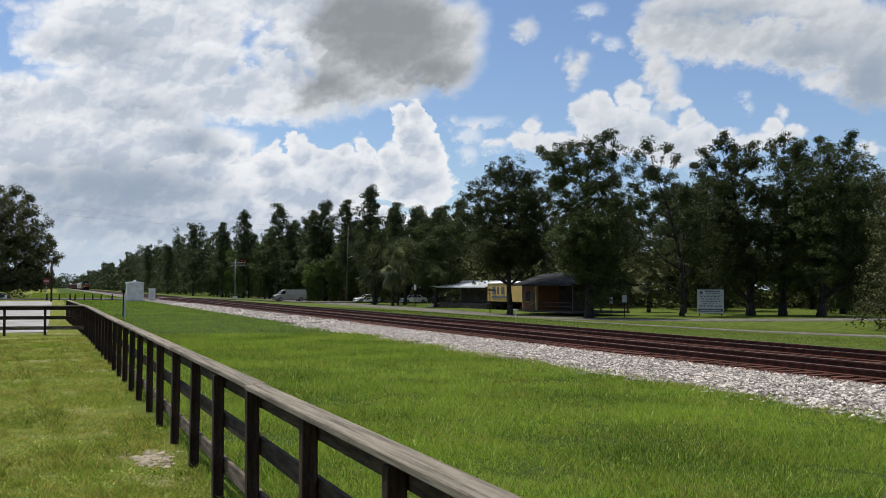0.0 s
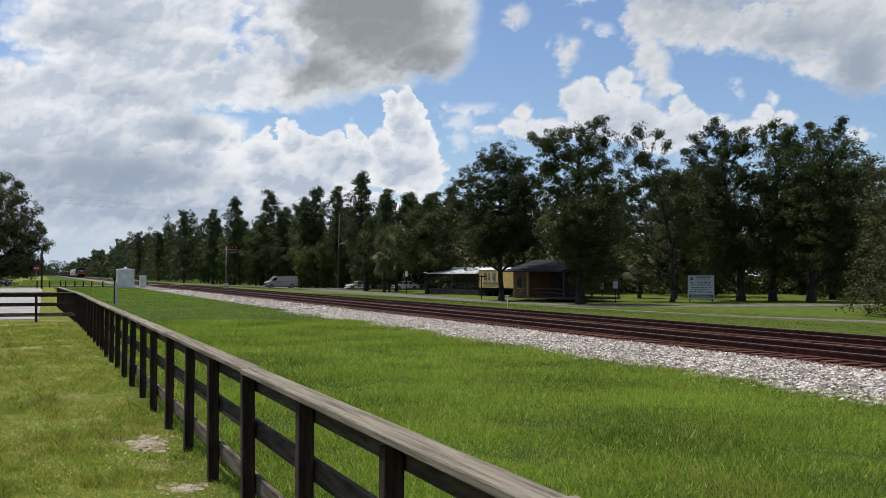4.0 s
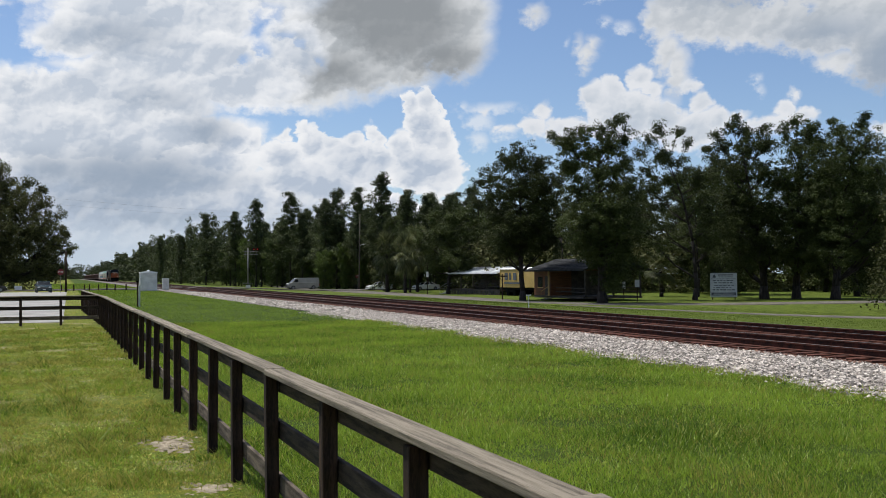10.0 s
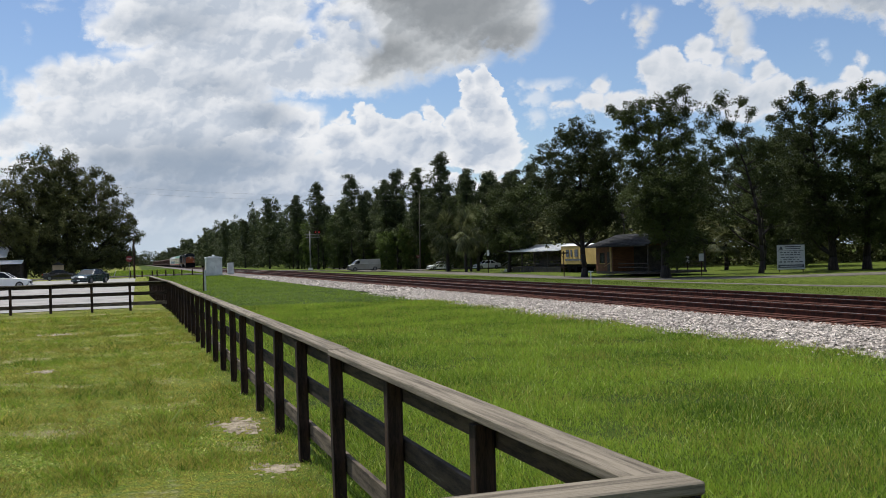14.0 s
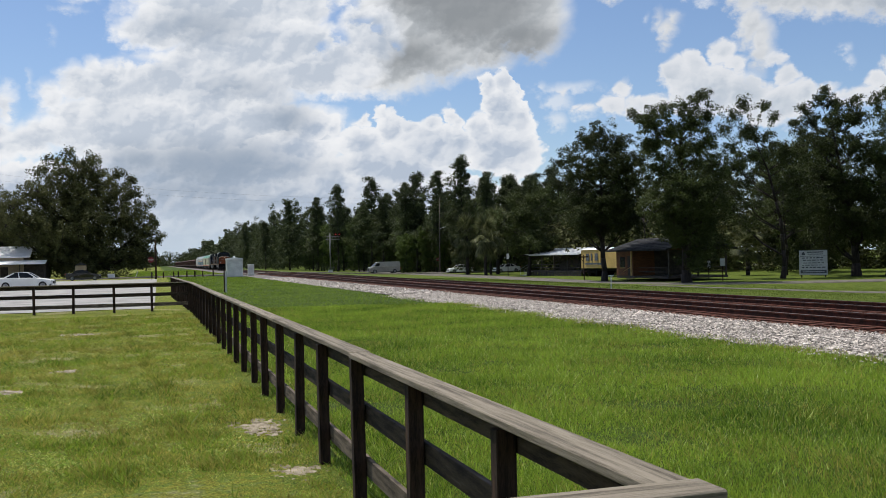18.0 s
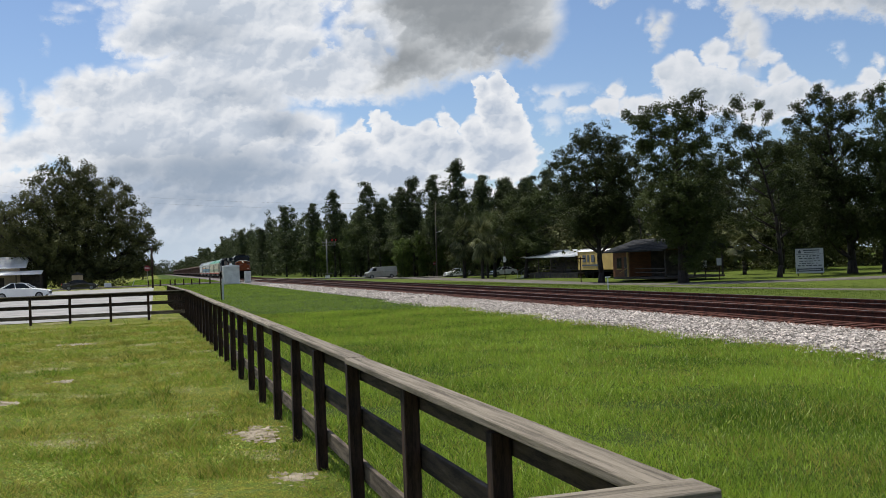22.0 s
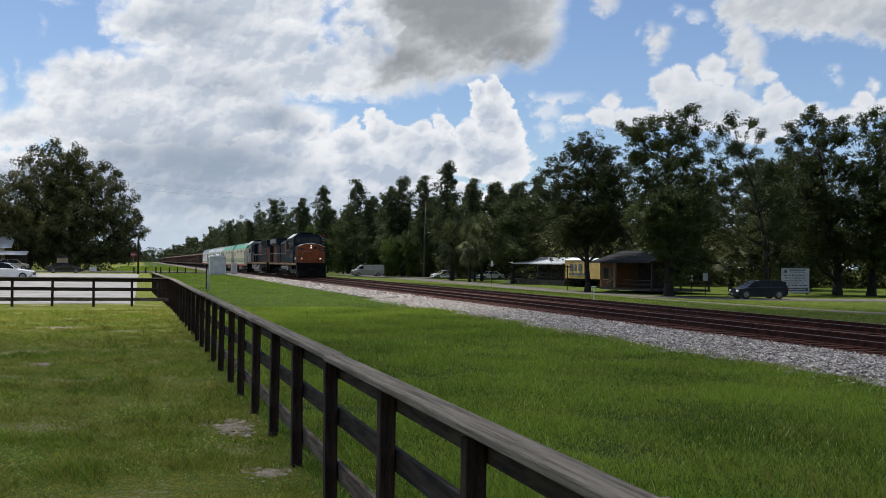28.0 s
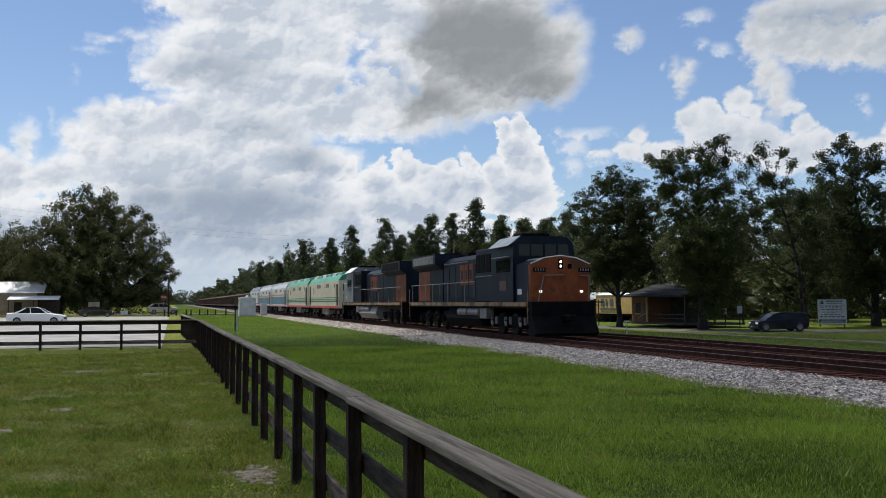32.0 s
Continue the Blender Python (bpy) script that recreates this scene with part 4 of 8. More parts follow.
# leafy masses of the single trees: offset across, height, radius
LOBES_A = [(0.2, 14.9, 1.3), (-1.3, 14.3, 1.2), (1.9, 13.9, 1.2), (-3.2, 12.6, 1.3), (-4.3, 12.3, 0.7), (-2.3, 10.8, 1.6), (0.2, 11.9, 2.1), (2.1, 11.3, 2.0), (3.5, 12.3, 0.9), (-0.4, 8.5, 2.3), (-1.9, 6.8, 2.1), (1.9, 7.7, 2.2), (0.2, 5.4, 1.7), (2.4, 5.6, 1.3), (-2.2, 5.4, 1.1)]
LOBES_B = [(-3.0, 14.9, 1.2), (-1.7, 15.7, 1.0), (-4.4, 15.6, 0.5), (0.1, 16.0, 0.9), (1.6, 16.5, 1.0), (2.3, 15.1, 0.9), (0.8, 14.4, 1.1), (-1.0, 13.7, 1.1), (-3.1, 12.7, 1.2), (2.1, 12.6, 1.3), (0.1, 11.8, 1.7), (2.6, 10.5, 1.3), (-2.3, 10.3, 1.4), (0.3, 8.4, 2.4), (-1.8, 6.9, 2.1), (2.1, 6.9, 1.9), (0.4, 4.8, 2.1), (-0.9, 4.4, 1.3), (1.9, 3.5, 1.6), (0.6, 1.9, 1.2)]
LOBES_C = [(-3.0, 16.9, 1.0), (-1.2, 16.9, 0.8), (-4.4, 16.2, 0.9), (-0.4, 15.9, 0.5), (-5.1, 14.9, 0.9), (-3.0, 14.5, 1.1), (-1.3, 13.7, 0.8), (-4.2, 13.1, 1.0), (-2.1, 12.2, 0.9), (0.6, 12.1, 1.1), (2.0, 12.1, 0.9), (-4.1, 11.1, 1.1), (0.6, 9.8, 1.3), (1.9, 8.4, 1.4), (-4.4, 8.5, 1.5), (1.7, 5.9, 1.4), (-3.9, 5.9, 1.6)]
LOBES_D = [(-2.3, 18.6, 0.5), (-3.2, 18.0, 0.8), (-4.6, 17.0, 0.8), (-5.7, 15.7, 0.5), (-4.0, 16.0, 1.0), (-1.5, 17.3, 1.0), (0.3, 17.5, 0.8), (-1.2, 15.6, 1.4), (0.4, 15.7, 1.1), (-4.2, 14.0, 0.8), (-2.4, 13.3, 1.6), (0.0, 12.9, 1.8), (-3.2, 10.4, 1.8), (-1.0, 9.2, 2.3), (1.2, 8.0, 1.7), (-2.4, 6.9, 2.2), (0.4, 5.1, 2.3), (-2.2, 3.9, 1.9)]
LOBES_E = [(0.1, 18.2, 0.9), (-1.2, 17.4, 0.9), (1.5, 17.3, 1.1), (0.3, 16.0, 1.4), (2.5, 15.7, 1.2), (0.9, 14.0, 1.9), (-0.9, 12.2, 2.0), (2.2, 11.2, 2.2), (-0.2, 8.6, 2.4), (2.5, 7.4, 2.3), (0.8, 4.8, 2.4)]
LOBES_F = [(0.5, 17.1, 0.4), (-0.1, 17.6, 0.3), (2.5, 17.2, 0.5), (2.9, 18.0, 0.4), (1.0, 15.5, 1.5), (3.0, 15.3, 1.5), (-0.3, 13.6, 1.9), (2.0, 12.7, 2.2), (4.2, 12.6, 1.6), (-0.1, 9.6, 2.3), (2.8, 9.0, 2.4), (4.8, 8.9, 1.7), (0.9, 5.9, 2.2), (3.7, 5.6, 2.0), (-0.4, 4.5, 1.8)]
LOBES_OAK = [(-1.3, 20.7, 1.4), (-3.5, 19.6, 1.5), (1.0, 19.6, 1.4), (3.2, 20.3, 1.1), (-5.2, 17.7, 1.9), (-1.0, 17.2, 2.8), (3.0, 17.2, 2.3), (6.9, 17.8, 0.9), (9.0, 16.6, 1.0), (-6.2, 14.2, 2.9), (-2.1, 13.5, 3.6), (2.2, 13.4, 3.5), (6.2, 14.4, 2.7), (9.4, 14.2, 1.6), (10.9, 12.5, 1.5), (12.2, 9.6, 1.3), (13.2, 6.7, 0.9), (7.5, 9.4, 3.8), (2.8, 8.1, 4.4), (-2.2, 8.2, 4.3), (-6.6, 8.9, 3.7), (-9.7, 12.4, 2.7), (-10.6, 8.6, 2.5), (10.3, 7.5, 2.5), (9.6, 3.9, 2.5), (5.1, 3.3, 3.4), (0.3, 3.2, 3.7), (-3.6, 4.2, 3.0), (12.0, 3.6, 1.1)]


def build_trees():
    rnd = random.Random(11)

    def turn():
        return rnd.uniform(0, 360)
    # tall hardwoods with loose open tops, by the side road
    text = "tall dark green hardwood tree with a loose open crown"
    hard = [grown_tree("hardwood_tree", 21, 14.6, 9.4, text, "leaf_broad", 15, 0.30, 0.30, 0.70, 72, 0.21, 70, 0.70, 0.36, 0.2, 1.1, bole=0.78),
            grown_tree("hardwood_tree", 22, 15.8, 11.6, text, "leaf_broad", 22, 0.28, 0.34, 0.76, 76, 0.22, 120, 0.66, 0.36, 0.1, 1.1, bole=0.76),
            grown_tree("hardwood_tree", 24, 15.6, 13.5, text, "leaf_broad", 26, 0.24, 0.36, 0.80, 76, 0.23, 150, 0.70, 0.42, 0.05, 1.05, stems=2, bole=0.78)]
    clear = grown_tree("hardwood_tree", 27, 12.6, 9.6, "rounded dark hardwood tree with a clear stem beside the road", "leaf_broad", 18, 0.26, 0.28, 0.80, 76, 0.25, 110, 0.8, 0.40, 0.1, 1.1, bole=0.76, domed=True, skirt_from=0.26)
    slim = grown_tree("hardwood_tree", 31, 15.2, 8.8, "slim hardwood tree with a bare leaning trunk and thin crown", "leaf_broad", 13, 0.44, 0.20, 0.62, 62, 0.20, 8, 0.3, 0.12, 0.25, 1.1, lean=0.10, thin=0.3, bole=0.8)
    lobed_tree("hardwood_tree", 201, (43.5, 90), "tall open hardwood tree rising before the yellow car", "leaf_broad", LOBES_A, 0.30, 0.44, 44, 0.17)
    lobed_tree("hardwood_tree", 202, (45.7, 77.6), "tall spreading hardwood tree with tiered dark limbs", "leaf_broad", LOBES_B, 0.42, 0.42, 44, 0.17)
    lobed_tree("hardwood_tree", 203, (58.0, 80.8), "slim hardwood tree with a bare leaning trunk and thin crown", "leaf_broad", LOBES_C, 0.24, 0.40, 36, 0.165, lean=0.5, fill=0.6)
    lobed_tree("hardwood_tree", 204, (66.5, 80.7), "tall dark hardwood tree with wide open top limbs", "leaf_broad", LOBES_D, 0.42, 0.44, 42, 0.18)
    lobed_tree("hardwood_tree", 205, (69.8, 79.8), "tall leafy hardwood tree behind the lawn", "leaf_wood", LOBES_E, 0.40, 0.46, 42, 0.18)
    lobed_tree("hardwood_tree", 206, (70.8, 75.4), "broad rounded hardwood tree with pale twig tops", "leaf_wood", LOBES_F, 0.42, 0.48, 42, 0.18)
    plant(hard[0], [(49.0, 152, 0.92, 290)])
    plant(hard[1], [(82.0, 84, 1.0, 250)])
    plant(clear, [(50.2, 128, 1.0, 30)])
    plant(hard[2], [(90, 88, 1.0, 30)])
    plant(slim, [(66.5, 92, 0.9, 20), (52.5, 97, 0.82, 250)])
    # trees behind them
    plant(hard[0], [(58, 118, 0.9, 15), (78, 108, 1.15, 215), (96, 104, 1.15, 75), (64, 122, 0.85, 195)])
    plant(hard[1], [(68, 128, 1.0, 140), (88, 120, 1.2, 10), (104, 116, 1.2, 300)])
    plant(hard[2], [(60, 140, 0.95, 0), (80, 134, 1.1, 90), (98, 96, 1.05, 170), (76, 100, 1.0, 220)])
    plant(hard[2], [(103, 84, 1.05, 50), (114, 98, 1.2, 10), (122, 118, 1.2, 130)])
    for p in (*hard, slim, clear):
        drop_proto(p)
    # broad oaks, hung with moss
    dome = (lambda u: 0.62 + 0.42 * math.sin(math.pi * min(0.25 + u * 0.6, 1)))
    oak = [grown_tree("live_oak", 51 + k, 19.0, 22.0, "broad dark live oak hung with grey-green moss", "leaf_oak", 46, 0.10, 0.60, 1.2, 78, 0.30, 480, 0.95, 0.52, -0.05, 1.15, 0.03, dome, droop=0.7, thin=0.1, bole=0.62, domed=True)
           for k in range(2)]
    lobed_tree("live_oak", 211, (-12.9, 171.5), "broad dark live oak hung with grey-green moss", "leaf_oak", LOBES_OAK, 0.75, 0.72, 44, 0.30, droop=0.6, deep=1.8, fill=0.62)
    plant(oak[0], [(-36.0, 180, 0.88, 120)])
    plant(oak[1], [(-29.0, 181, 0.72, 200), (-42, 172, 1.0, 15), (55.5, 46.0, 0.60, 80), (62, 40, 0.7, 10)])
    for p in oak:
        drop_proto(p)
    # woods: pines and mixed trees
    pine = [make_tree("pine_tree", 71 + k, 20.0, "tall slender pine with a tufted dark crown", "leaf_pine",
                      lambda u: 3.1 * (1.08 - u) + 0.4, 0.30, 36, 0.7, 30, 0.33, 0.22, "pine", skirt=30, lean=0.02, lobe=5, lobe_max=0.8) for k in range(2)]
    wood = [grown_tree("woodland_tree", 81 + k, 16.0, 7.5, "dense green woodland tree clothed to the ground", "leaf_vine" if k == 1 else "leaf_wood",
                       12, 0.22, 0.25, 0.95, 42, 0.34, 85, 0.75, 0.44, 0.2, 1.15, bole=0.8) for k in range(3)]
    edge = [(52, 150), (55, 172), (50, 192), (49, 212), (44.5, 230), (43, 252), (41.5, 275), (40, 300)]
    spots_p, spots_w = ([], []), ([], [], [])
    for i in range(len(edge) - 1):
        (x0, y0), (x1, y1) = edge[i], edge[i + 1]
        for row in range(4):
            for k in range(3):
                t = (k + rnd.random()) / 3
                x, y = x0 + (x1 - x0) * t + 3 + row * 6 + rnd.uniform(-1.5, 1.5), y0 + (y1 - y0) * t + row * 2
                if abs(x - 0.366 * y) < 3.4 and y < 164:
                    continue
                if rnd.random() < (0.58 if row else 0.36):
                    spots_p[rnd.randrange(2)].append((x, y, rnd.uniform(0.78, 0.95) * (0.86 if y < 182 else 1), turn()))
                else:
                    spots_w[rnd.randrange(3)].append((x, y, rnd.uniform(0.86, 1.10) * (0.8 if row == 0 else 1), turn()))
    for k in range(26):
        x, y = rnd.uniform(62, 125), rnd.uniform(136, 190)
        (spots_p[k % 2] if k % 3 == 0 else spots_w[k % 3]).append((x, y, rnd.uniform(0.74, 0.90) if k % 3 == 0 else rnd.uniform(0.85, 1.02), turn()))
    # single pines that stand above the rest
    for i, (a, d, h) in enumerate(((7.4, 307, 22.6), (9.05, 268, 20.0), (10.2, 249, 21.0), (12.2, 227, 21.6), (12.9, 220, 18.6), (14.3, 199, 20.0), (14.9, 201, 20.2), (16.05, 190, 19.0), (17.5, 181, 21.4), (19.1, 175, 18.5), (20.25, 176, 19.0), (21.9, 178, 19.0), (22.9, 182, 18.6), (4.9, 420, 18.5), (6.0, 350, 17.5))):
        spots_p[i % 2].append((d * math.sin(radians(a)), d * math.cos(radians(a)), h / 20.0, turn()))
    for p, s in zip(pine, spots_p):
        plant(p, s)
    for p, s in zip(wood, spots_w):
        plant(p, s)
    # bright vine-clad thicket beside the crossing
    plant(wood[1], [(46.5, 186, 0.52, 10), (50.5, 184, 0.58, 90), (48.5, 190, 0.55, 200), (53, 181, 0.42, 30)], "bright green vine-covered thicket beside the road")
    for p in (*pine, *wood):
        drop_proto(p)
    # far woods on both sides of the line
    rng = np.random.RandomState(3)
    c, s = [], []
    near, wide = [], []
    for i in range(1500):
        close = i < 480
        y = 296 + 300 * rng.rand() if close else 560 + 1250 * rng.rand() ** 1.5
        x = 38 + rng.rand() ** 1.5 * (45 if close else 70)
        slim = rng.rand() < 0.45
        h = rng.uniform(15, 22) if slim else rng.uniform(9, 16)
        for k in range(9 if close else 7):
            u = rng.rand() ** 0.7
            r = (2.0 if slim else 3.6) * (1.1 - u * 0.75)
            p = (x + rng.normal(0, r * 0.5), y + rng.normal(0, r * 0.5), u * h)
            (near if close else c).append(p)
            (wide if close else s).append(rng.uniform(0.9, 1.7) if close else rng.uniform(1.2, 2.2))
    # trees that close the line's far end
    for _ in range(260):
        x, y, h = rng.uniform(-160, 120), rng.uniform(1350, 1500), rng.uniform(11, 20)
        for k in range(6):
            c.append((x + rng.normal(0, 2.5), y + rng.normal(0, 2), rng.rand() * h))
            s.append(rng.uniform(2.0, 3.4))
    v, f = leaf_cloud(rng, near, wide, 40, 0.60, 0.9)
    v[:, 2] = np.maximum(v[:, 2], -0.6)
    tagged(mesh_object("far_woods", v, f, M["leaf_pine"]), "dark green woods along the railway beyond the crossing", "woods", kind="stuff")
    v, f = leaf_cloud(rng, c, s, 14, 1.9, 0.9)
    v[:, 2] = np.maximum(v[:, 2], -0.6)
    tagged(mesh_object("far_woods", v, f, M["leaf_pine"]), "dark green far woods along the railway", "woods", kind="stuff")
    c, s = [], []
    for _ in range(520):
        y = 330 + 1000 * rng.rand()
        x = -rng.rand() * 90 - (2 if y > 520 else 16)
        h = rng.uniform(8, 14)
        for k in range(7):
            u = rng.rand() ** 0.7
            c.append((x + rng.normal(0, 2), y + rng.normal(0, 2), u * h))
            s.append(rng.uniform(1.2, 2.2))
    for _ in range(160):
        x, y = rng.uniform(-80, -22), rng.uniform(195, 240)
        for k in range(7):
            c.append((x + rng.normal(0, 2), y + rng.normal(0, 2), rng.rand() ** 0.7 * 11))
            s.append(rng.uniform(1.2, 2.2))
    v, f = leaf_cloud(rng, c, s, 14, 1.5, 0.9)
    v[:, 2] = np.maximum(v[:, 2], -0.1)
    tagged(mesh_object("far_woods_west", v, f, M["leaf_pine"]), "dark green far woods beyond the car park", "woods", kind="stuff")
    # understory behind the picnic lawn
    c, s = [], []
    for _ in range(520):
        t = rng.rand()
        x, y = 60 + 85 * t + rng.normal(0, 2), 118 - 18 * t + rng.uniform(0, 22)
        for k in range(3):
            c.append((x + rng.normal(0, 1), y + rng.normal(0, 1), -0.6 + rng.rand() * 8))
            s.append(rng.uniform(1.0, 1.8))
    for _ in range(300):
        x, y = rng.uniform(54, 64), rng.uniform(105, 230)
        if y < 170 and x < 0.366 * y + 7:
            x += 10
        for k in range(3):
            c.append((x + rng.normal(0, 1), y + rng.normal(0, 1), -0.6 + rng.rand() * 7))
            s.append(rng.uniform(1.0, 1.8))
    v, f = leaf_cloud(rng, c, s, 30, 0.55, 0.9)
    v[:, 2] = np.maximum(v[:, 2], -0.65)
    tagged(mesh_object("undergrowth", v, f, M["leaf_oak"]), "dark undergrowth at the edge of the woods", "bushes", kind="stuff")


def make_palm(seed, h, fronds, label):
    rng = random.Random(seed)
    root = empty("palm_tree", pose(0, 0, 0), label, "palm", "cabbage palms")
    bm = bmesh.new()
    for i in range(6):
        add_tube(bm, (0.05 * math.sin(i), 0, h * i / 6 - (0.2 if i == 0 else 0)), (0.05 * math.sin(i + 1), 0, h * (i + 1) / 6), 0.20 - 0.008 * i, 0.20 - 0.008 * (i + 1), 9)
    part("trunk", bm, M["bark"], root, smooth=True)
    first = None
    bm = bmesh.new()
    stalk, blades = 1.0, 15
    add_tube(bm, (0, 0, 0), (stalk, 0, 0.1), 0.025, 0.012, 5)
    for k in range(blades):
        a = (k / (blades - 1) - 0.5) * 3.6
        tip = Vector((stalk + 0.95 * math.cos(a), 0.95 * math.sin(a), 0.05 - 0.35 * abs(a) / 1.8 - 0.12))
        mid = Vector((stalk, 0, 0.1)).lerp(tip, 0.5) + Vector((0, 0, 0.06))
        side = Vector((-math.sin(a), math.cos(a), 0)) * 0.055
        b = Vector((stalk, 0, 0.1))
        vs = [bm.verts.new(p) for p in (b - side * 0.3, mid - side, tip, mid + side, b + side * 0.3)]
        bm.faces.new(vs)
    for i in range(fronds):
        a, tilt = i * 137.5, rng.uniform(-75, 55)
        m = pose(0, 0, h) @ pose(0, 0, 0, 0, 0, a) @ pose(0, 0, 0, 0, tilt, 0) @ Matrix.Diagonal((1, 1, 1, 1))
        if first is None:
            first = part("frond", bm, M["leaf_palm"], root, at=m)
        else:
            again(first, m)
    return root


def build_palms():
    p = make_palm(5, 2.6, 42, "young cabbage palm with pale fan leaves on the lawn")
    p.matrix_basis = pose(64.0, 95.5, gz(64, 95))
    p.scale = (1.25, 1.25, 1.2)
    for x, y, s, a in ((48.2, 150, 2.4, 40), (47.6, 139, 2.2, 100), (52.0, 146, 2.6, 10), (49.8, 143, 1.7, 200)):
        c = copy_thing(p, Matrix.Translation((x, y, gz(x, y))) @ pose(0, 0, 0, 0, 0, a))
        c.scale = (s * 0.58, s * 0.58, s)
        c["label"] = "tall cabbage palm with a ragged head beside the parked cars"


build_trees()
build_palms()


# ---- train ----
M.update({
    "loco_blue": surface("loco_blue", (0.003, 0.0065, 0.013), (0.0075, 0.0135, 0.024), 1.2, 0.5, fine=14, spec=0.14, wear=((0.026, 0.028, 0.03), 1.6, 0.64)),
    "loco_orange": surface("loco_orange", (0.14, 0.031, 0.006), (0.22, 0.052, 0.010), 1.5, 0.55, fine=12, spec=0.25, wear=((0.09, 0.035, 0.014), 2.0, 0.58)),
    "loco_grey": surface("loco_grey", (0.10, 0.112, 0.12), (0.17, 0.18, 0.19), 1.4, 0.5, fine=12, wear=((0.07, 0.066, 0.063), 2.0, 0.62)),
    "loco_dark": surface("loco_dark", (0.0025, 0.0025, 0.0025), (0.007, 0.0065, 0.006), 2.0, 0.8, fine=20, spec=0.08),
    "sill_yellow": surface("sill_yellow", (0.17, 0.085, 0.03), (0.30, 0.18, 0.08), 2.0, 0.6, fine=10, wear=((0.05, 0.03, 0.018), 1.2, 0.47)),
    "tank_grey": surface("tank_grey", (0.10, 0.10, 0.097), (0.19, 0.185, 0.175), 2.0, 0.5, fine=12, wear=((0.08, 0.07, 0.06), 2.4, 0.56)),
    "cab_glass": surface("cab_glass", (0.006, 0.008, 0.009), (0.012, 0.014, 0.016), 1.0, 0.12, spec=0.25),
    "roof_pale": surface("roof_pale", (0.30, 0.33, 0.34), (0.45, 0.47, 0.48), 1.5, 0.5, fine=10),
    "white_paint": surface("white_paint", (0.50, 0.50, 0.48), (0.66, 0.66, 0.64), 1.0, 0.45, fine=8, wear=((0.36, 0.35, 0.33), 1.4, 0.66)),
    "wheel_steel": surface("wheel_steel", (0.010, 0.008, 0.007), (0.03, 0.025, 0.021), 4.0, 0.7, metal=0.2, spec=0.2),
    "cream": surface("cream", (0.44, 0.40, 0.29), (0.58, 0.54, 0.41), 1.0, 0.5, fine=8, stretch=(1, 2.5, 0.6), wear=((0.26, 0.23, 0.17), 1.0, 0.60)),
    "green_roof": surface("green_roof", (0.04, 0.22, 0.12), (0.08, 0.32, 0.19), 1.2, 0.45, fine=8, wear=((0.02, 0.10, 0.06), 0.8, 0.60)),
    "dark_green": surface("dark_green", (0.02, 0.12, 0.07), (0.03, 0.17, 0.10), 1.2, 0.45),
    "red_stripe": surface("red_stripe", (0.40, 0.045, 0.03), (0.52, 0.07, 0.045), 1.5, 0.5),
    "blue_band": surface("blue_band", (0.05, 0.14, 0.19), (0.09, 0.20, 0.26), 0.8, 0.5, wear=((0.20, 0.20, 0.20), 0.8, 0.60)),
    "orange_band": surface("orange_band", (0.55, 0.20, 0.05), (0.62, 0.28, 0.08), 1.0, 0.45),
    "hopper_brown": surface("hopper_brown", (0.045, 0.024, 0.018), (0.105, 0.055, 0.04), 0.8, 0.8, fine=9, vary=0.3, wear=((0.16, 0.07, 0.04), 1.3, 0.60)),
    "lamp_white": glowing("lamp_white", (1.0, 0.86, 0.70), 2.0),
    "lamp_dim": glowing("lamp_dim", (1.0, 0.95, 0.88), 1.2),
})
WHEEL_R = 0.53


def wheelset(parent, y):
    bm = bmesh.new()
    for s in (-1, 1):
        add_tube(bm, (s * 0.70, 0, 0), (s * 0.83, 0, 0), WHEEL_R, WHEEL_R - 0.012, 20)
        add_tube(bm, (s * 0.66, 0, 0), (s * 0.70, 0, 0), WHEEL_R + 0.025, WHEEL_R + 0.02, 20)
        for k in range(4):
            a = k * math.pi / 2
            add_tube(bm, (s * 0.83, 0.26 * math.cos(a), 0.26 * math.sin(a)), (s * 0.845, 0.26 * math.cos(a), 0.26 * math.sin(a)), 0.07, 0.06, 6)
    add_tube(bm, (-1.0, 0, 0), (1.0, 0, 0), 0.09, 0.09, 8)
    return part("wheelset", bm, M["wheel_steel"], parent, at=pose(0, y, WHEEL_R))


def truck(root, y, axles, reach, pale=False):
    """A bogie with its axles at y + each of axles."""
    bm = bmesh.new()
    for s in (-1, 1):
        x0, x1 = sorted((s * 0.98, s * 1.16))
        add_prism(bm, [(y - reach, 0.50), (y - reach, 0.78), (y - reach * 0.6, 0.92), (y + reach * 0.6, 0.92), (y + reach, 0.78), (y + reach, 0.50), (y + reach * 0.55, 0.42), (y - reach * 0.55, 0.42)], "x", x0, x1)
        for a in axles:
            add_box(bm, s * 1.20 - 0.10, s * 1.20 + 0.10, y + a - 0.20, y + a + 0.20, 0.36, 0.74, 0.03)
    add_box(bm, -0.98, 0.98, y - 0.4, y + 0.4, 0.55, 0.85)
    frame_part = part("truck_frame", bm, M["loco_dark"], root)
    for a in axles:
        for s in (-1, 1):
            bm = bmesh.new()
            add_tube(bm, (s * 1.19, y + a + 0.32, 0.52), (s * 1.19, y + a + 0.32, 0.86), 0.09, 0.09, 8)
            add_tube(bm, (s * 1.19, y + a - 0.32, 0.52), (s * 1.19, y + a - 0.32, 0.86), 0.09, 0.09, 8)
            add_tube(bm, (s * 1.28, y + a, 0.55), (s * 1.34, y + a, 0.55), 0.13, 0.11, 10)
            part("axle_box", bm, M["tank_grey"] if pale else M["loco_dark"], frame_part)
    return [wheelset(root, y + a) for a in axles]


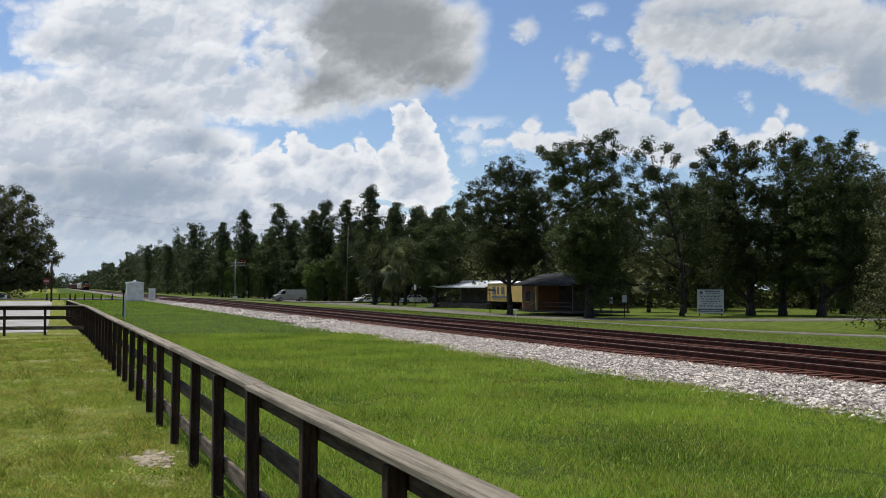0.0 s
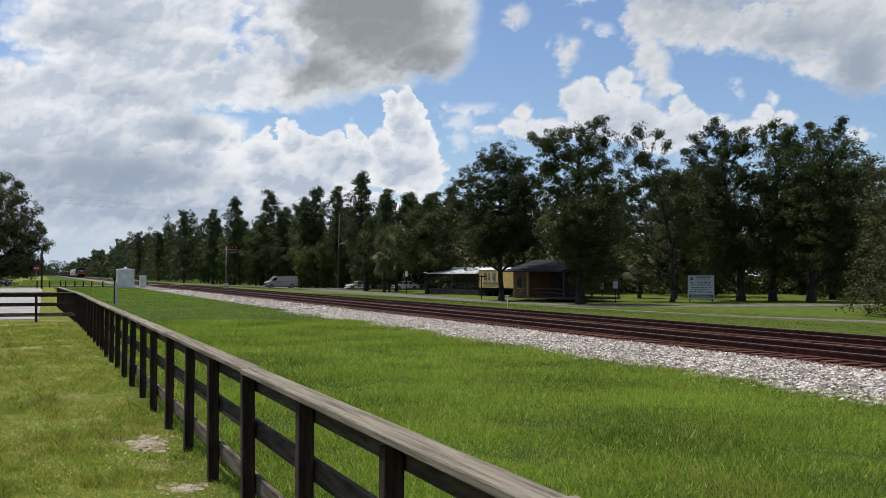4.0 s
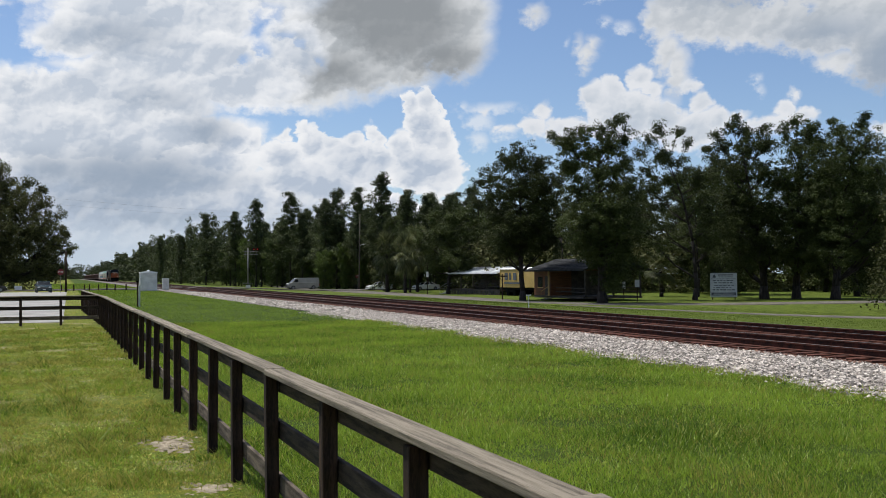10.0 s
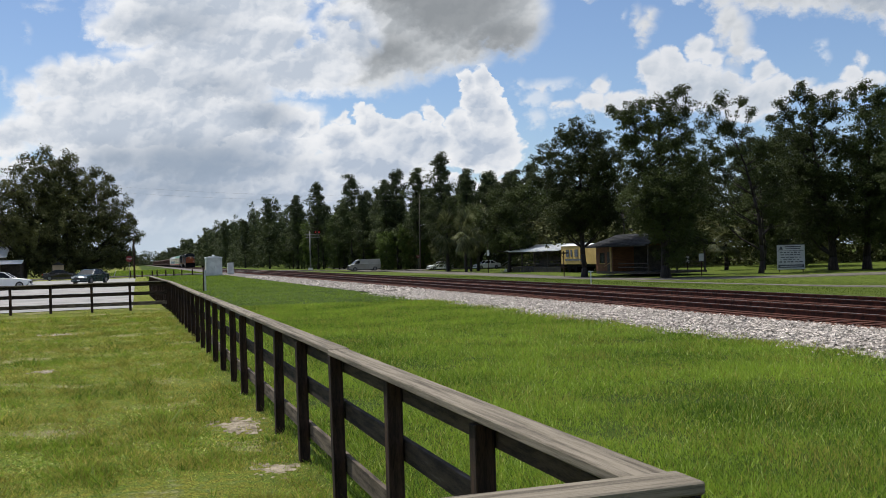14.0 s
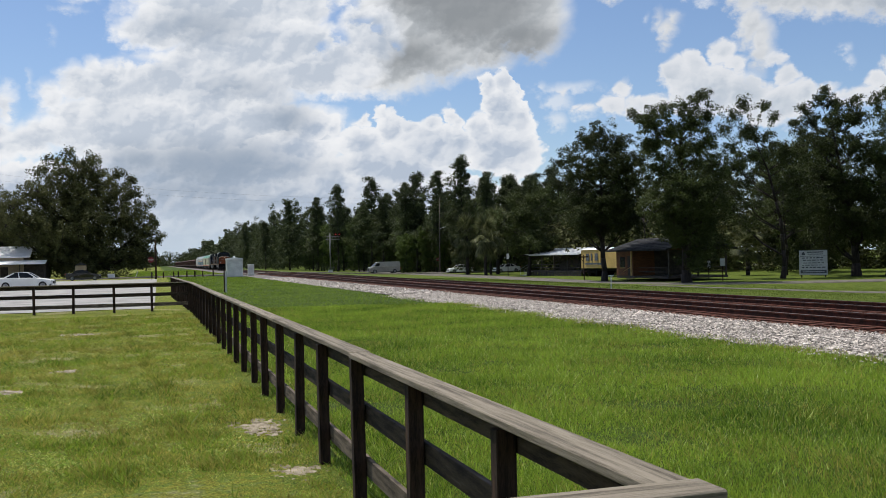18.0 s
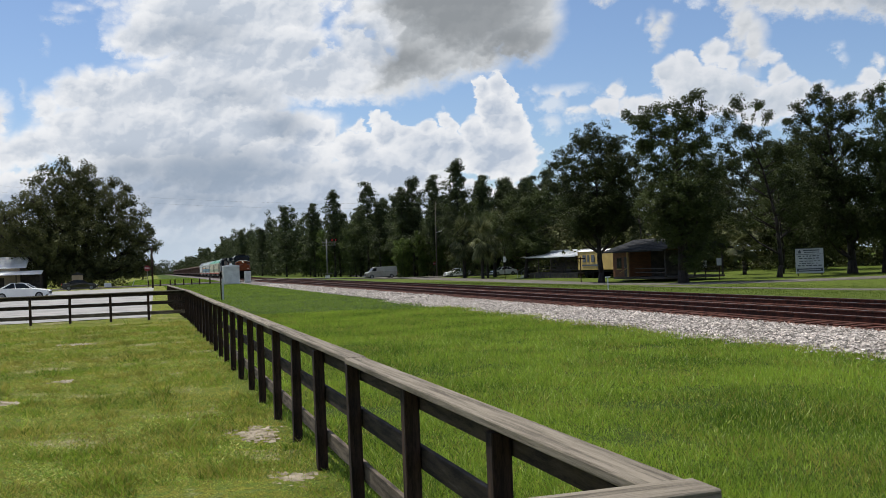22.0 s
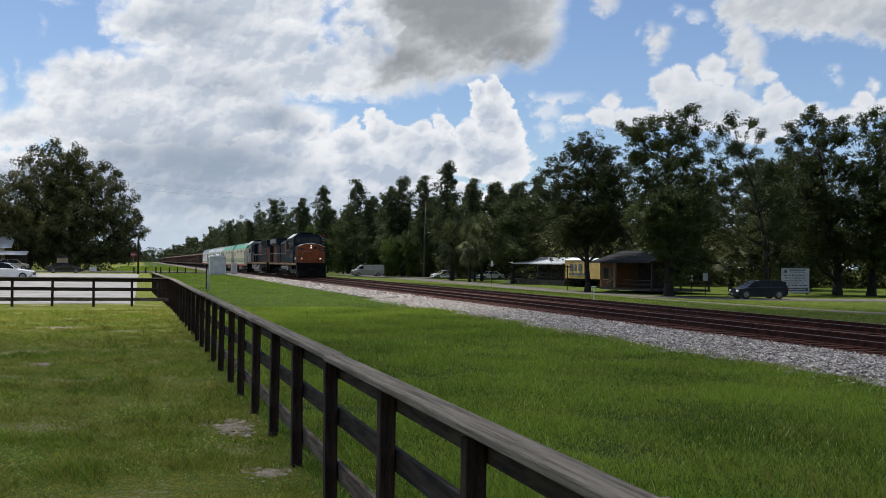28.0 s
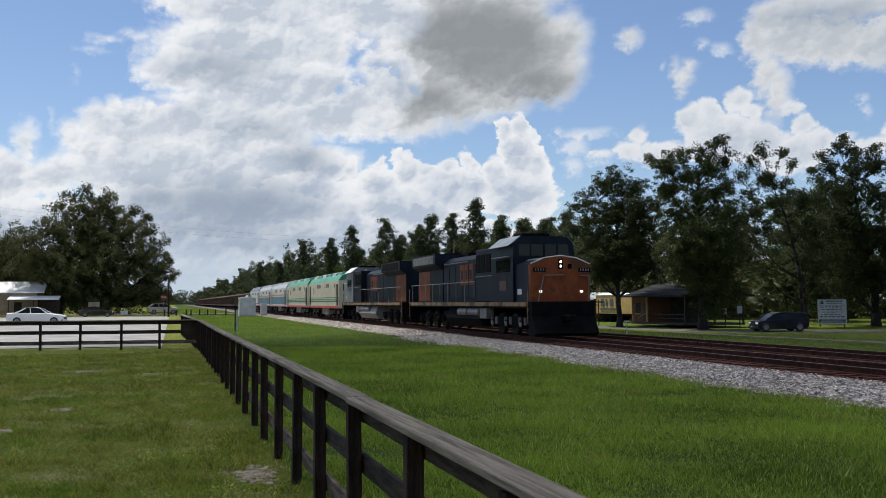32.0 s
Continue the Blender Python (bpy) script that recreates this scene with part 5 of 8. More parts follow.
def make_freight_loco(label, second=False):
    """Wide-nosed six-axle diesel; the nose looks to -y, from the coupler at y = 0; z = 0 is the top of the rail."""
    root = empty("locomotive", pose(0, 0, 0), label, "locomotive", "lead engines")
    L = 22.3
    cab_side = M["loco_grey"] if second else M["loco_blue"]
    blue = M["loco_blue"]
    part("deck", boxed(-1.50, 1.50, 0.9, L - 0.7, 1.28, 1.58, 0.03), M["loco_dark"], root)
    for s in (-1, 1):
        part("sill_stripe", boxed(min(s * 1.503, s * 1.52), max(s * 1.503, s * 1.52), 1.2, L - 1.0, 1.37, 1.56), M["sill_yellow"], root, "faded orange-yellow sill stripe")
    # nose
    nose = [(-1.42, 1.58), (1.42, 1.58), (1.42, 3.24), (0.78, 3.50), (0, 3.60), (-0.78, 3.50), (-1.42, 3.24)]
    nose_box = part("nose", prism(nose, "y", 0.98, 3.0), cab_side, root)
    bm = bmesh.new()
    add_prism(bm, [(x * 0.97, z + 0.012) for x, z in nose[2:]] + [(-1.38, 3.0), (1.38, 3.0)], "y", 1.02, 2.74)
    part("nose_roof", bm, M["loco_grey"] if not second else M["tank_grey"], nose_box, "pale worn top of the nose")
    face = part("nose_face", prism([(x * 0.995, z) for x, z in nose], "y", 0.90, 0.985), M["loco_orange"] if not second else M["loco_grey"], root, "faded orange nose face")
    if not second:
        for s in (-1, 1):
            bm = bmesh.new()
            add_prism(bm, [(0.985, 1.60), (0.985, 3.20), (1.16, 3.20), (1.06, 1.60)], "x", min(s * 1.422, s * 1.432), max(s * 1.422, s * 1.432))
            part("nose_flank", bm, M["loco_orange"], root)
    trim = bmesh.new()
    for (xa, za), (xb, zb) in zip(nose[2:6], nose[3:7]):
        add_tube(trim, (xa, 0.91, za), (xb, 0.91, zb), 0.028, 0.028, 6)
    part("nose_trim", trim, M["white_paint"], root, "pale edge line over the nose")
    for z in (3.33, 3.13):
        part("headlight", tube((0, 0.90, z), (0, 0.855, z), 0.062, 0.058, 12), M["lamp_white"], face, "lit round headlight")
    part("headlight_case", boxed(-0.12, 0.12, 0.872, 0.90, 3.0, 3.46, 0.01), M["loco_dark"], face)
    part("nose_window", boxed(0.34, 0.54, 0.885, 0.90, 3.02, 3.24, 0.004), M["loco_dark"], face)
    part("nose_door", boxed(0.20, 0.82, 0.885, 0.90, 1.7, 2.92, 0.004), M["loco_orange"] if not second else M["loco_grey"], face)
    for x0 in (-1.30, 0.86):
        plate = part("number_board", boxed(x0, x0 + 0.58, 0.88, 0.90, 2.88, 3.06), M["loco_dark"], face, "dark number board")
        for k in range(4):
            part("bar", boxed(x0 + 0.07 + k * 0.125, x0 + 0.13 + k * 0.125, 0.872, 0.88, 2.92, 3.03), M["tank_grey"], plate)
    bm = bmesh.new()
    for a, b in (((-1.25, 0.80, 1.0), (-0.85, 0.80, 2.72)), ((-0.85, 0.80, 2.72), (0.1, 0.80, 2.74)), ((1.3, 0.80, 1.0), (1.32, 0.80, 2.70)), ((1.32, 0.80, 2.70), (0.85, 0.80, 2.72))):
        add_tube(bm, a, b, 0.022, 0.022, 6)
    part("front_grab_rail", bm, M["tank_grey"], root)
    # cab
    cab = [(-1.53, 1.58), (1.53, 1.58), (1.53, 3.75), (1.47, 4.28), (1.12, 4.58), (-1.12, 4.58), (-1.47, 4.28), (-1.53, 3.75)]
    cabin = part("cab", prism(cab, "y", 2.75, 5.6), cab_side, root)
    for x0, x1 in ((-1.25, -0.70), (-0.62, -0.05), (0.05, 0.62), (0.70, 1.25)):
        part("windscreen", boxed(x0, x1, 2.725, 2.76, 3.66, 4.22, 0.01), M["cab_glass"], cabin, "dark windscreen pane")
    for s in (-1, 1):
        bm = bmesh.new()
        for y0, y1 in ((3.15, 4.0), (4.1, 4.95)):
            add_box(bm, min(s * 1.50, s * 1.545), max(s * 1.50, s * 1.545), y0, y1, 2.95, 3.52)
        part("cab_side_window", bm, M["cab_glass"], cabin)
        bm = bmesh.new()
        add_prism(bm, [(s * 1.47, 4.282), (s * 1.12, 4.588), (s * 1.12, 4.608), (s * 1.76, 4.12)], "y", 2.85, 5.5)
        part("cab_roof_edge", bm, M["roof_pale"] if not second else M["white_paint"], cabin, "pale sloping cab roof edge")
        part("sun_visor", boxed(min(s * 1.53, s * 1.80), max(s * 1.53, s * 1.80), 3.1, 4.9, 3.62, 3.65), M["roof_pale"], cabin)
        part("cab_logo", boxed(min(s * 1.532, s * 1.54), max(s * 1.532, s * 1.54), 3.6, 4.5, 2.10, 2.55), M["hopper_brown"] if not second else M["tank_grey"], cabin, "faded emblem panel")
        part("data_plate", boxed(min(s * 1.412, s * 1.424), max(s * 1.412, s * 1.424), 2.0, 2.5, 1.9, 2.15), M["white_paint"], cabin, "small white notice plates")
    # machinery cases behind the cab, engine hood, radiator end
    case = part("blower_case", boxed(-1.42, 1.42, 5.6, 8.3, 1.58, 4.22, 0.05), blue, root)
    for s in (-1, 1):
        for y0 in (6.05, 6.85, 7.6):
            part("grille", boxed(min(s * 1.40, s * 1.45), max(s * 1.40, s * 1.45), y0, y0 + 0.6, 3.05, 3.95, 0.02), M["loco_dark"], case, "dark air grille")
        part("case_rail", tube((s * 1.46, 5.7, 2.85), (s * 1.46, 8.3, 2.85), 0.022), M["tank_grey"], case)
    hood = part("engine_hood", prism([(-0.95, 1.58), (0.95, 1.58), (0.95, 3.85), (0.6, 4.12), (-0.6, 4.12), (-0.95, 3.85)], "y", 8.3, 15.6), blue, root)
    for s in (-1, 1):
        for k in range(6):
            y0 = 8.5 + k * 1.18
            part("hood_door", boxed(min(s * 0.945, s * 0.972), max(s * 0.945, s * 0.972), y0, y0 + 1.08, 1.75, 3.55, 0.01), blue, hood)
        # emblem of three plain orange blocks, each cut by a dark bar
        for k in range(3):
            y0 = 10.1 + k * 0.78
            block = part("emblem_block", boxed(min(s * 0.965, s * 0.985), max(s * 0.965, s * 0.985), y0, y0 + 0.64, 2.50, 3.62, 0.004), M["loco_orange"], hood, "orange emblem block")
            part("bar", boxed(min(s * 0.984, s * 0.992), max(s * 0.984, s * 0.992), y0 + 0.20, y0 + (0.64 if k == 0 else 0.44), 2.80, 3.30), blue, block)
        part("hood_stripe", boxed(min(s * 0.95, s * 1.0), max(s * 0.95, s * 1.0), 11.0, 15.4, 3.74, 3.80), M["tank_grey"], hood)
    part("exhaust_stack", boxed(-0.45, 0.45, 12.4, 13.3, 4.10, 4.36, 0.03), M["loco_dark"], root)
    rad = part("radiator", prism([(-1.0, 1.58), (1.0, 1.58), (1.0, 3.50), (1.48, 3.80), (1.48, 4.42), (-1.48, 4.42), (-1.48, 3.80), (-1.0, 3.50)], "y", 15.6, 21.0), blue, root, "flared radiator housing")
    for s in (-1, 1):
        part("radiator_grille", boxed(min(s * 1.47, s * 1.50), max(s * 1.47, s * 1.50), 16.0, 20.6, 3.86, 4.34, 0.02), M["tank_grey"] if not second else M["loco_dark"], rad, "grey radiator grille")
        part("rear_flash", boxed(min(s * 1.0, s * 1.02), max(s * 1.0, s * 1.02), 18.3, 20.9, 1.66, 3.48), M["loco_orange"], rad, "orange rear panel")
    for y in (16.8, 18.6):
        part("cooling_fan", tube((0, y, 4.42), (0, y, 4.52), 0.62, 0.58, 16), M["loco_dark"], root)
    for s in (-1, 1):
        # handrails
        bm = bmesh.new()
        add_tube(bm, (s * 1.46, 8.4, 2.62), (s * 1.46, 21.2, 2.62), 0.026, 0.026, 6)
        part("handrail", bm, M["tank_grey"], root)
        for k in range(9):
            part("stanchion", tube((s * 1.46, 8.5 + k * 1.55, 1.56), (s * 1.46, 8.5 + k * 1.55, 2.62), 0.022, 0.022, 6), M["tank_grey"] if not second else M["sill_yellow"], root)
        for y0 in (0.75, L - 1.05):
            for k in range(4):
                part("step", boxed(min(s * 1.10, s * 1.50), max(s * 1.10, s * 1.50), y0, y0 + 0.28, 0.42 + k * 0.29, 0.45 + k * 0.29), M["loco_dark"], root)
            part("step_rail", tube((s * 1.50, y0 + 0.35, 0.6), (s * 1.50, y0 + 0.35, 2.4), 0.024, 0.024, 6), M["sill_yellow"], root)
        # reservoirs and boxes under the deck
        for y0, y1 in ((7.9, 9.6), (9.8, 11.4)):
            part("air_reservoir", tube((s * 1.28, y0, 1.06), (s * 1.28, y1, 1.06), 0.21, 0.21, 14), M["tank_grey"], root, "pale grey air reservoir")
        part("battery_box", boxed(min(s * 1.05, s * 1.48), max(s * 1.05, s * 1.48), 6.6, 7.6, 0.75, 1.27, 0.03), M["tank_grey"], root)
        part("ditch_light", tube((s * 0.98, 0.89, 2.02), (s * 0.98, 0.80, 2.02), 0.06, 0.056, 12), M["lamp_dim"] if not second else M["tank_grey"], root, "lit ditch light" if not second else "")
    part("fuel_tank", prism([(-1.45, 0.72), (-1.2, 0.32), (1.2, 0.32), (1.45, 0.72), (1.2, 1.28), (-1.2, 1.28)], "y", 7.7, 13.6), M["loco_dark"] if not second else M["tank_grey"], root)
    bm = bmesh.new()
    add_prism(bm, [(0.35, 0.10), (0.20, 0.22), (0.62, 0.95), (0.62, 1.58), (0.95, 1.58), (0.95, 0.10)], "x", -1.50, 1.50)
    part("snow_plough", bm, M["loco_dark"], root)
    part("coupler", boxed(-0.16, 0.16, -0.30, 0.7, 0.72, 1.0, 0.03), M["loco_dark"], root)
    part("rear_coupler", boxed(-0.16, 0.16, L - 0.7, L + 0.30, 0.72, 1.0, 0.03), M["loco_dark"], root)
    part("rear_plate", boxed(-1.45, 1.45, L - 0.75, L - 0.62, 0.25, 1.58), M["loco_dark"], root)
    part("horn", tube((0.4, 6.1, 4.30), (0.4, 5.5, 4.36), 0.05, 0.10, 8), M["tank_grey"], root)
    part("air_conditioner", boxed(-0.7, 0.7, 3.6, 4.8, 4.62, 4.80, 0.04), M["loco_dark"], root)
    wheels = truck(root, 4.3, (-1.85, 0.0, 1.85), 2.6, not second) + truck(root, 17.6, (-1.85, 0.0, 1.85), 2.6)
    return root, wheels


def make_passenger_loco(label, body, roof, stripes, L=21.7):
    """Full-width streamlined diesel with louvres, stripes and a coloured roof."""
    root = empty("passenger_locomotive", pose(0, 0, 0), label, "locomotive", "passenger engines")
    shell = [(-1.52, 1.05), (1.52, 1.05), (1.52, 3.72), (-1.52, 3.72)]
    side = part("body", prism(shell, "y", 0.6, L - 0.6), M[body], root)
    part("roof", prism([(-1.50, 3.72), (1.50, 3.72), (1.22, 4.18), (0.75, 4.38), (-0.75, 4.38), (-1.22, 4.18)], "y", 0.6, L - 0.6), M[roof], root)
    # cooling hatches and fans along the roof
    for k in range(6):
        y0 = 1.6 + k * 3.25
        hatch = part("roof_hatch", prism([(-1.12, 4.15), (1.12, 4.15), (1.02, 4.50), (0.7, 4.62), (-0.7, 4.62), (-1.02, 4.50)], "y", y0, y0 + (2.2 if k % 2 else 1.3)), M[roof] if k % 2 == 0 else M["roof_pale"], root, "pale raised roof hatch" if k % 2 else "")
        if k % 2:
            for dy in (0.55, 1.65):
                part("fan", tube((0, y0 + dy, 4.60), (0, y0 + dy, 4.72), 0.46, 0.42, 14), M["loco_dark"], hatch)
    for s in (-1, 1):
        for z0, z1, mat in stripes:
            part("stripe", boxed(min(s * 1.521, s * 1.529), max(s * 1.521, s * 1.529), 0.62, L - 0.62, z0, z1), M[mat], side)
        for y0, y1, z0, z1 in ((2.6, 3.3, 3.05, 3.45), (6.4, 8.6, 3.12, 3.52), (12.2, 14.8, 3.12, 3.52), (17.0, 17.6, 2.6, 3.2)):
            part("louvre", boxed(min(s * 1.50, s * 1.535), max(s * 1.50, s * 1.535), y0, y1, z0, z1, 0.01), M["tank_grey"], side)
        part("side_rail", tube((s * 1.56, 1.9, 1.3), (s * 1.56, 1.9, 3.3), 0.02, 0.02, 6), M["tank_grey"], side)
        for y0 in (1.0, L - 1.9):
            part("side_door", boxed(min(s * 1.50, s * 1.54), max(s * 1.50, s * 1.54), y0, y0 + 0.7, 1.3, 3.4, 0.01), M["loco_dark"], side)
        part("tank", boxed(min(s * 0.9, s * 1.42), max(s * 0.9, s * 1.42), 7.4, 11.6, 0.40, 1.05, 0.06), M["tank_grey"], root)
    part("end_window", boxed(-1.1, 1.1, 0.57, 0.62, 2.7, 3.4, 0.02), M["cab_glass"], root)
    part("underframe", boxed(-1.3, 1.3, 0.3, L - 0.3, 0.82, 1.05), M["loco_dark"], root)
    part("coupler", boxed(-0.16, 0.16, -0.25, 0.6, 0.72, 1.0, 0.03), M["loco_dark"], root)
    truck(root, 3.9, (-1.35, 1.35), 1.9, True)
    truck(root, L - 3.9, (-1.35, 1.35), 1.9, True)
    return root


def make_hopper(label):
    L = 15.0
    root = empty("hopper_wagon", pose(0, 0, 0), label, "wagon", "freight wagons")
    bm = bmesh.new()
    add_prism(bm, [(0.6, 1.5), (0.6, 3.35), (L - 0.6, 3.35), (L - 0.6, 1.5), (L - 3.6, 0.75), (3.6, 0.75)], "x", -1.48, 1.48)
    body = part("body", bm, M["hopper_brown"], root)
    for s in (-1, 1):
        for k in range(10):
            y = 1.3 + k * 1.38
            part("rib", boxed(min(s * 1.48, s * 1.58), max(s * 1.48, s * 1.58), y - 0.06, y + 0.06, 1.2, 3.30), M["hopper_brown"], body)
        part("top_chord", boxed(min(s * 1.46, s * 1.60), max(s * 1.46, s * 1.60), 0.55, L - 0.55, 3.30, 3.46), M["hopper_brown"], body)
    bm = bmesh.new()
    rng = random.Random(3)
    ridge = [(0.7, 3.2)] + [(1.2 + k * 0.85, 3.55 + rng.uniform(0, 0.3)) for k in range(16)] + [(L - 0.7, 3.2)]
    add_prism(bm, ridge, "x", -0.75, 0.75)
    part("load", bm, M["hopper_brown"], root, "dark heaped load")
    part("coupler", boxed(-0.16, 0.16, -0.2, 0.6, 0.72, 1.0, 0.03), M["loco_dark"], root)
    truck(root, 1.9, (-0.88, 0.88), 1.2)
    truck(root, L - 1.9, (-0.88, 0.88), 1.2)
    return root


def build_train():
    """Returns the rolling stock as (thing, offset of its front from the train's front, turned round)."""
    cars = []
    lead, wheels = make_freight_loco("blue and orange diesel locomotive with lit headlights, weathered")
    lead.scale = (1.0, 1.09, 1.02)
    cars.append((lead, 0.0, False))
    helper, wheels2 = make_freight_loco("blue diesel locomotive with grey cab running backwards", second=True)
    helper.scale = (1.0, 1.16, 1.02)
    cars.append((helper, 25.0 + 25.9, True))
    y = 25.0 + 26.6
    green = [(1.05, 1.26, "red_stripe"), (1.66, 1.80, "dark_green"), (1.88, 1.98, "green_roof"), (2.08, 2.14, "dark_green")]
    p = make_passenger_loco("cream passenger locomotive with green roof and red stripe", "cream", "green_roof", green)
    cars.append((p, y, False))
    cars.append((copy_thing(p, pose(0, 0, 0)), y + 22.3, False))
    tri = [(1.05, 1.18, "red_stripe"), (1.42, 2.50, "blue_band"), (2.62, 2.82, "orange_band")]
    q = make_passenger_loco("white passenger locomotive with blue flank and orange band", "white_paint", "roof_pale", tri)
    cars.append((q, y + 44.6, False))
    cars.append((copy_thing(q, pose(0, 0, 0)), y + 66.9, False))
    plain = [(1.05, 1.22, "red_stripe"), (1.42, 1.58, "loco_grey")]
    r = make_passenger_loco("pale grey passenger locomotive with a dull roof", "white_paint", "loco_grey", plain)
    cars.append((r, y + 89.2, False))
    y += 111.5
    h = make_hopper("rust-brown open hopper wagon with heaped load")
    cars.append((h, y, False))
    for k in range(1, 34):
        cars.append((copy_thing(h, pose(0, 0, 0)), y + k * 15.4, False))
    return cars, [(w, False) for w in wheels] + [(w, True) for w in wheels2]


TRAIN, SPINNING = build_train()


# ---- road vehicles ----
M.update({
    "tyre": surface("tyre", (0.012, 0.012, 0.012), (0.03, 0.03, 0.03), 6.0, 0.8),
    "rim": surface("rim", (0.16, 0.16, 0.17), (0.28, 0.28, 0.29), 4.0, 0.4, metal=0.7),
    "car_glass": surface("car_glass", (0.010, 0.012, 0.013), (0.02, 0.023, 0.025), 1.0, 0.16, spec=0.2),
    "plastic": surface("plastic", (0.02, 0.02, 0.02), (0.04, 0.04, 0.04), 5.0, 0.6),
    "tail_red": surface("tail_red", (0.30, 0.01, 0.01), (0.40, 0.02, 0.02), 4.0, 0.25),
    "paint_white": surface("paint_white", (0.70, 0.70, 0.69), (0.78, 0.78, 0.77), 0.8, 0.22, fine=5),
    "paint_silver": surface("paint_silver", (0.25, 0.24, 0.215), (0.32, 0.31, 0.28), 0.8, 0.3, fine=5),
    "paint_black": surface("paint_black", (0.008, 0.008, 0.009), (0.016, 0.015, 0.015), 0.8, 0.2, fine=5),
    "paint_teal": surface("paint_teal", (0.015, 0.03, 0.032), (0.03, 0.05, 0.052), 0.8, 0.2, fine=5),
    "paint_navy": surface("paint_navy", (0.012, 0.015, 0.024), (0.022, 0.026, 0.038), 0.8, 0.2, fine=5),
    "paint_tan": surface("paint_tan", (0.36, 0.31, 0.25), (0.44, 0.39, 0.32), 0.8, 0.3, metal=0.3, fine=5),
    "lamp_clear": surface("lamp_clear", (0.55, 0.55, 0.55), (0.7, 0.7, 0.7), 4.0, 0.1),
    "lamp_on": glowing("lamp_on", (0.8, 0.78, 0.72), 0.35),
})

# side outlines as fractions of the length (from the nose) and metres of height: lower body, then glasshouse
PROFILES = {
    "sedan": ([(0.0, 0.45), (0.0, 0.66), (0.05, 0.78), (0.27, 0.93), (0.40, 0.96), (0.82, 1.0), (0.97, 0.97), (1.0, 0.80), (1.0, 0.42), (0.9, 0.24), (0.1, 0.22)],
              [(0.27, 0.92), (0.42, 1.40), (0.52, 1.46), (0.66, 1.44), (0.83, 1.0)]),
    "suv": ([(0.0, 0.50), (0.0, 0.80), (0.05, 0.95), (0.25, 1.05), (0.95, 1.12), (1.0, 0.95), (1.0, 0.50), (0.9, 0.30), (0.1, 0.28)],
            [(0.22, 1.04), (0.36, 1.58), (0.50, 1.68), (0.80, 1.64), (0.97, 1.12)]),
    "minivan": ([(0.0, 0.42), (0.0, 0.66), (0.04, 0.80), (0.19, 0.94), (0.95, 1.02), (1.0, 0.86), (1.0, 0.40), (0.9, 0.25), (0.1, 0.23)],
                [(0.17, 0.92), (0.34, 1.42), (0.46, 1.54), (0.86, 1.53), (0.95, 1.40), (0.985, 1.0)]),
    "cargo_van": ([(0.0, 0.50), (0.0, 0.95), (0.04, 1.10), (0.17, 1.22), (0.985, 1.25), (1.0, 1.1), (1.0, 0.50), (0.9, 0.32), (0.1, 0.30)],
                  [(0.13, 1.20), (0.25, 1.92), (0.32, 2.05), (0.97, 2.08), (0.99, 1.24)]),
}


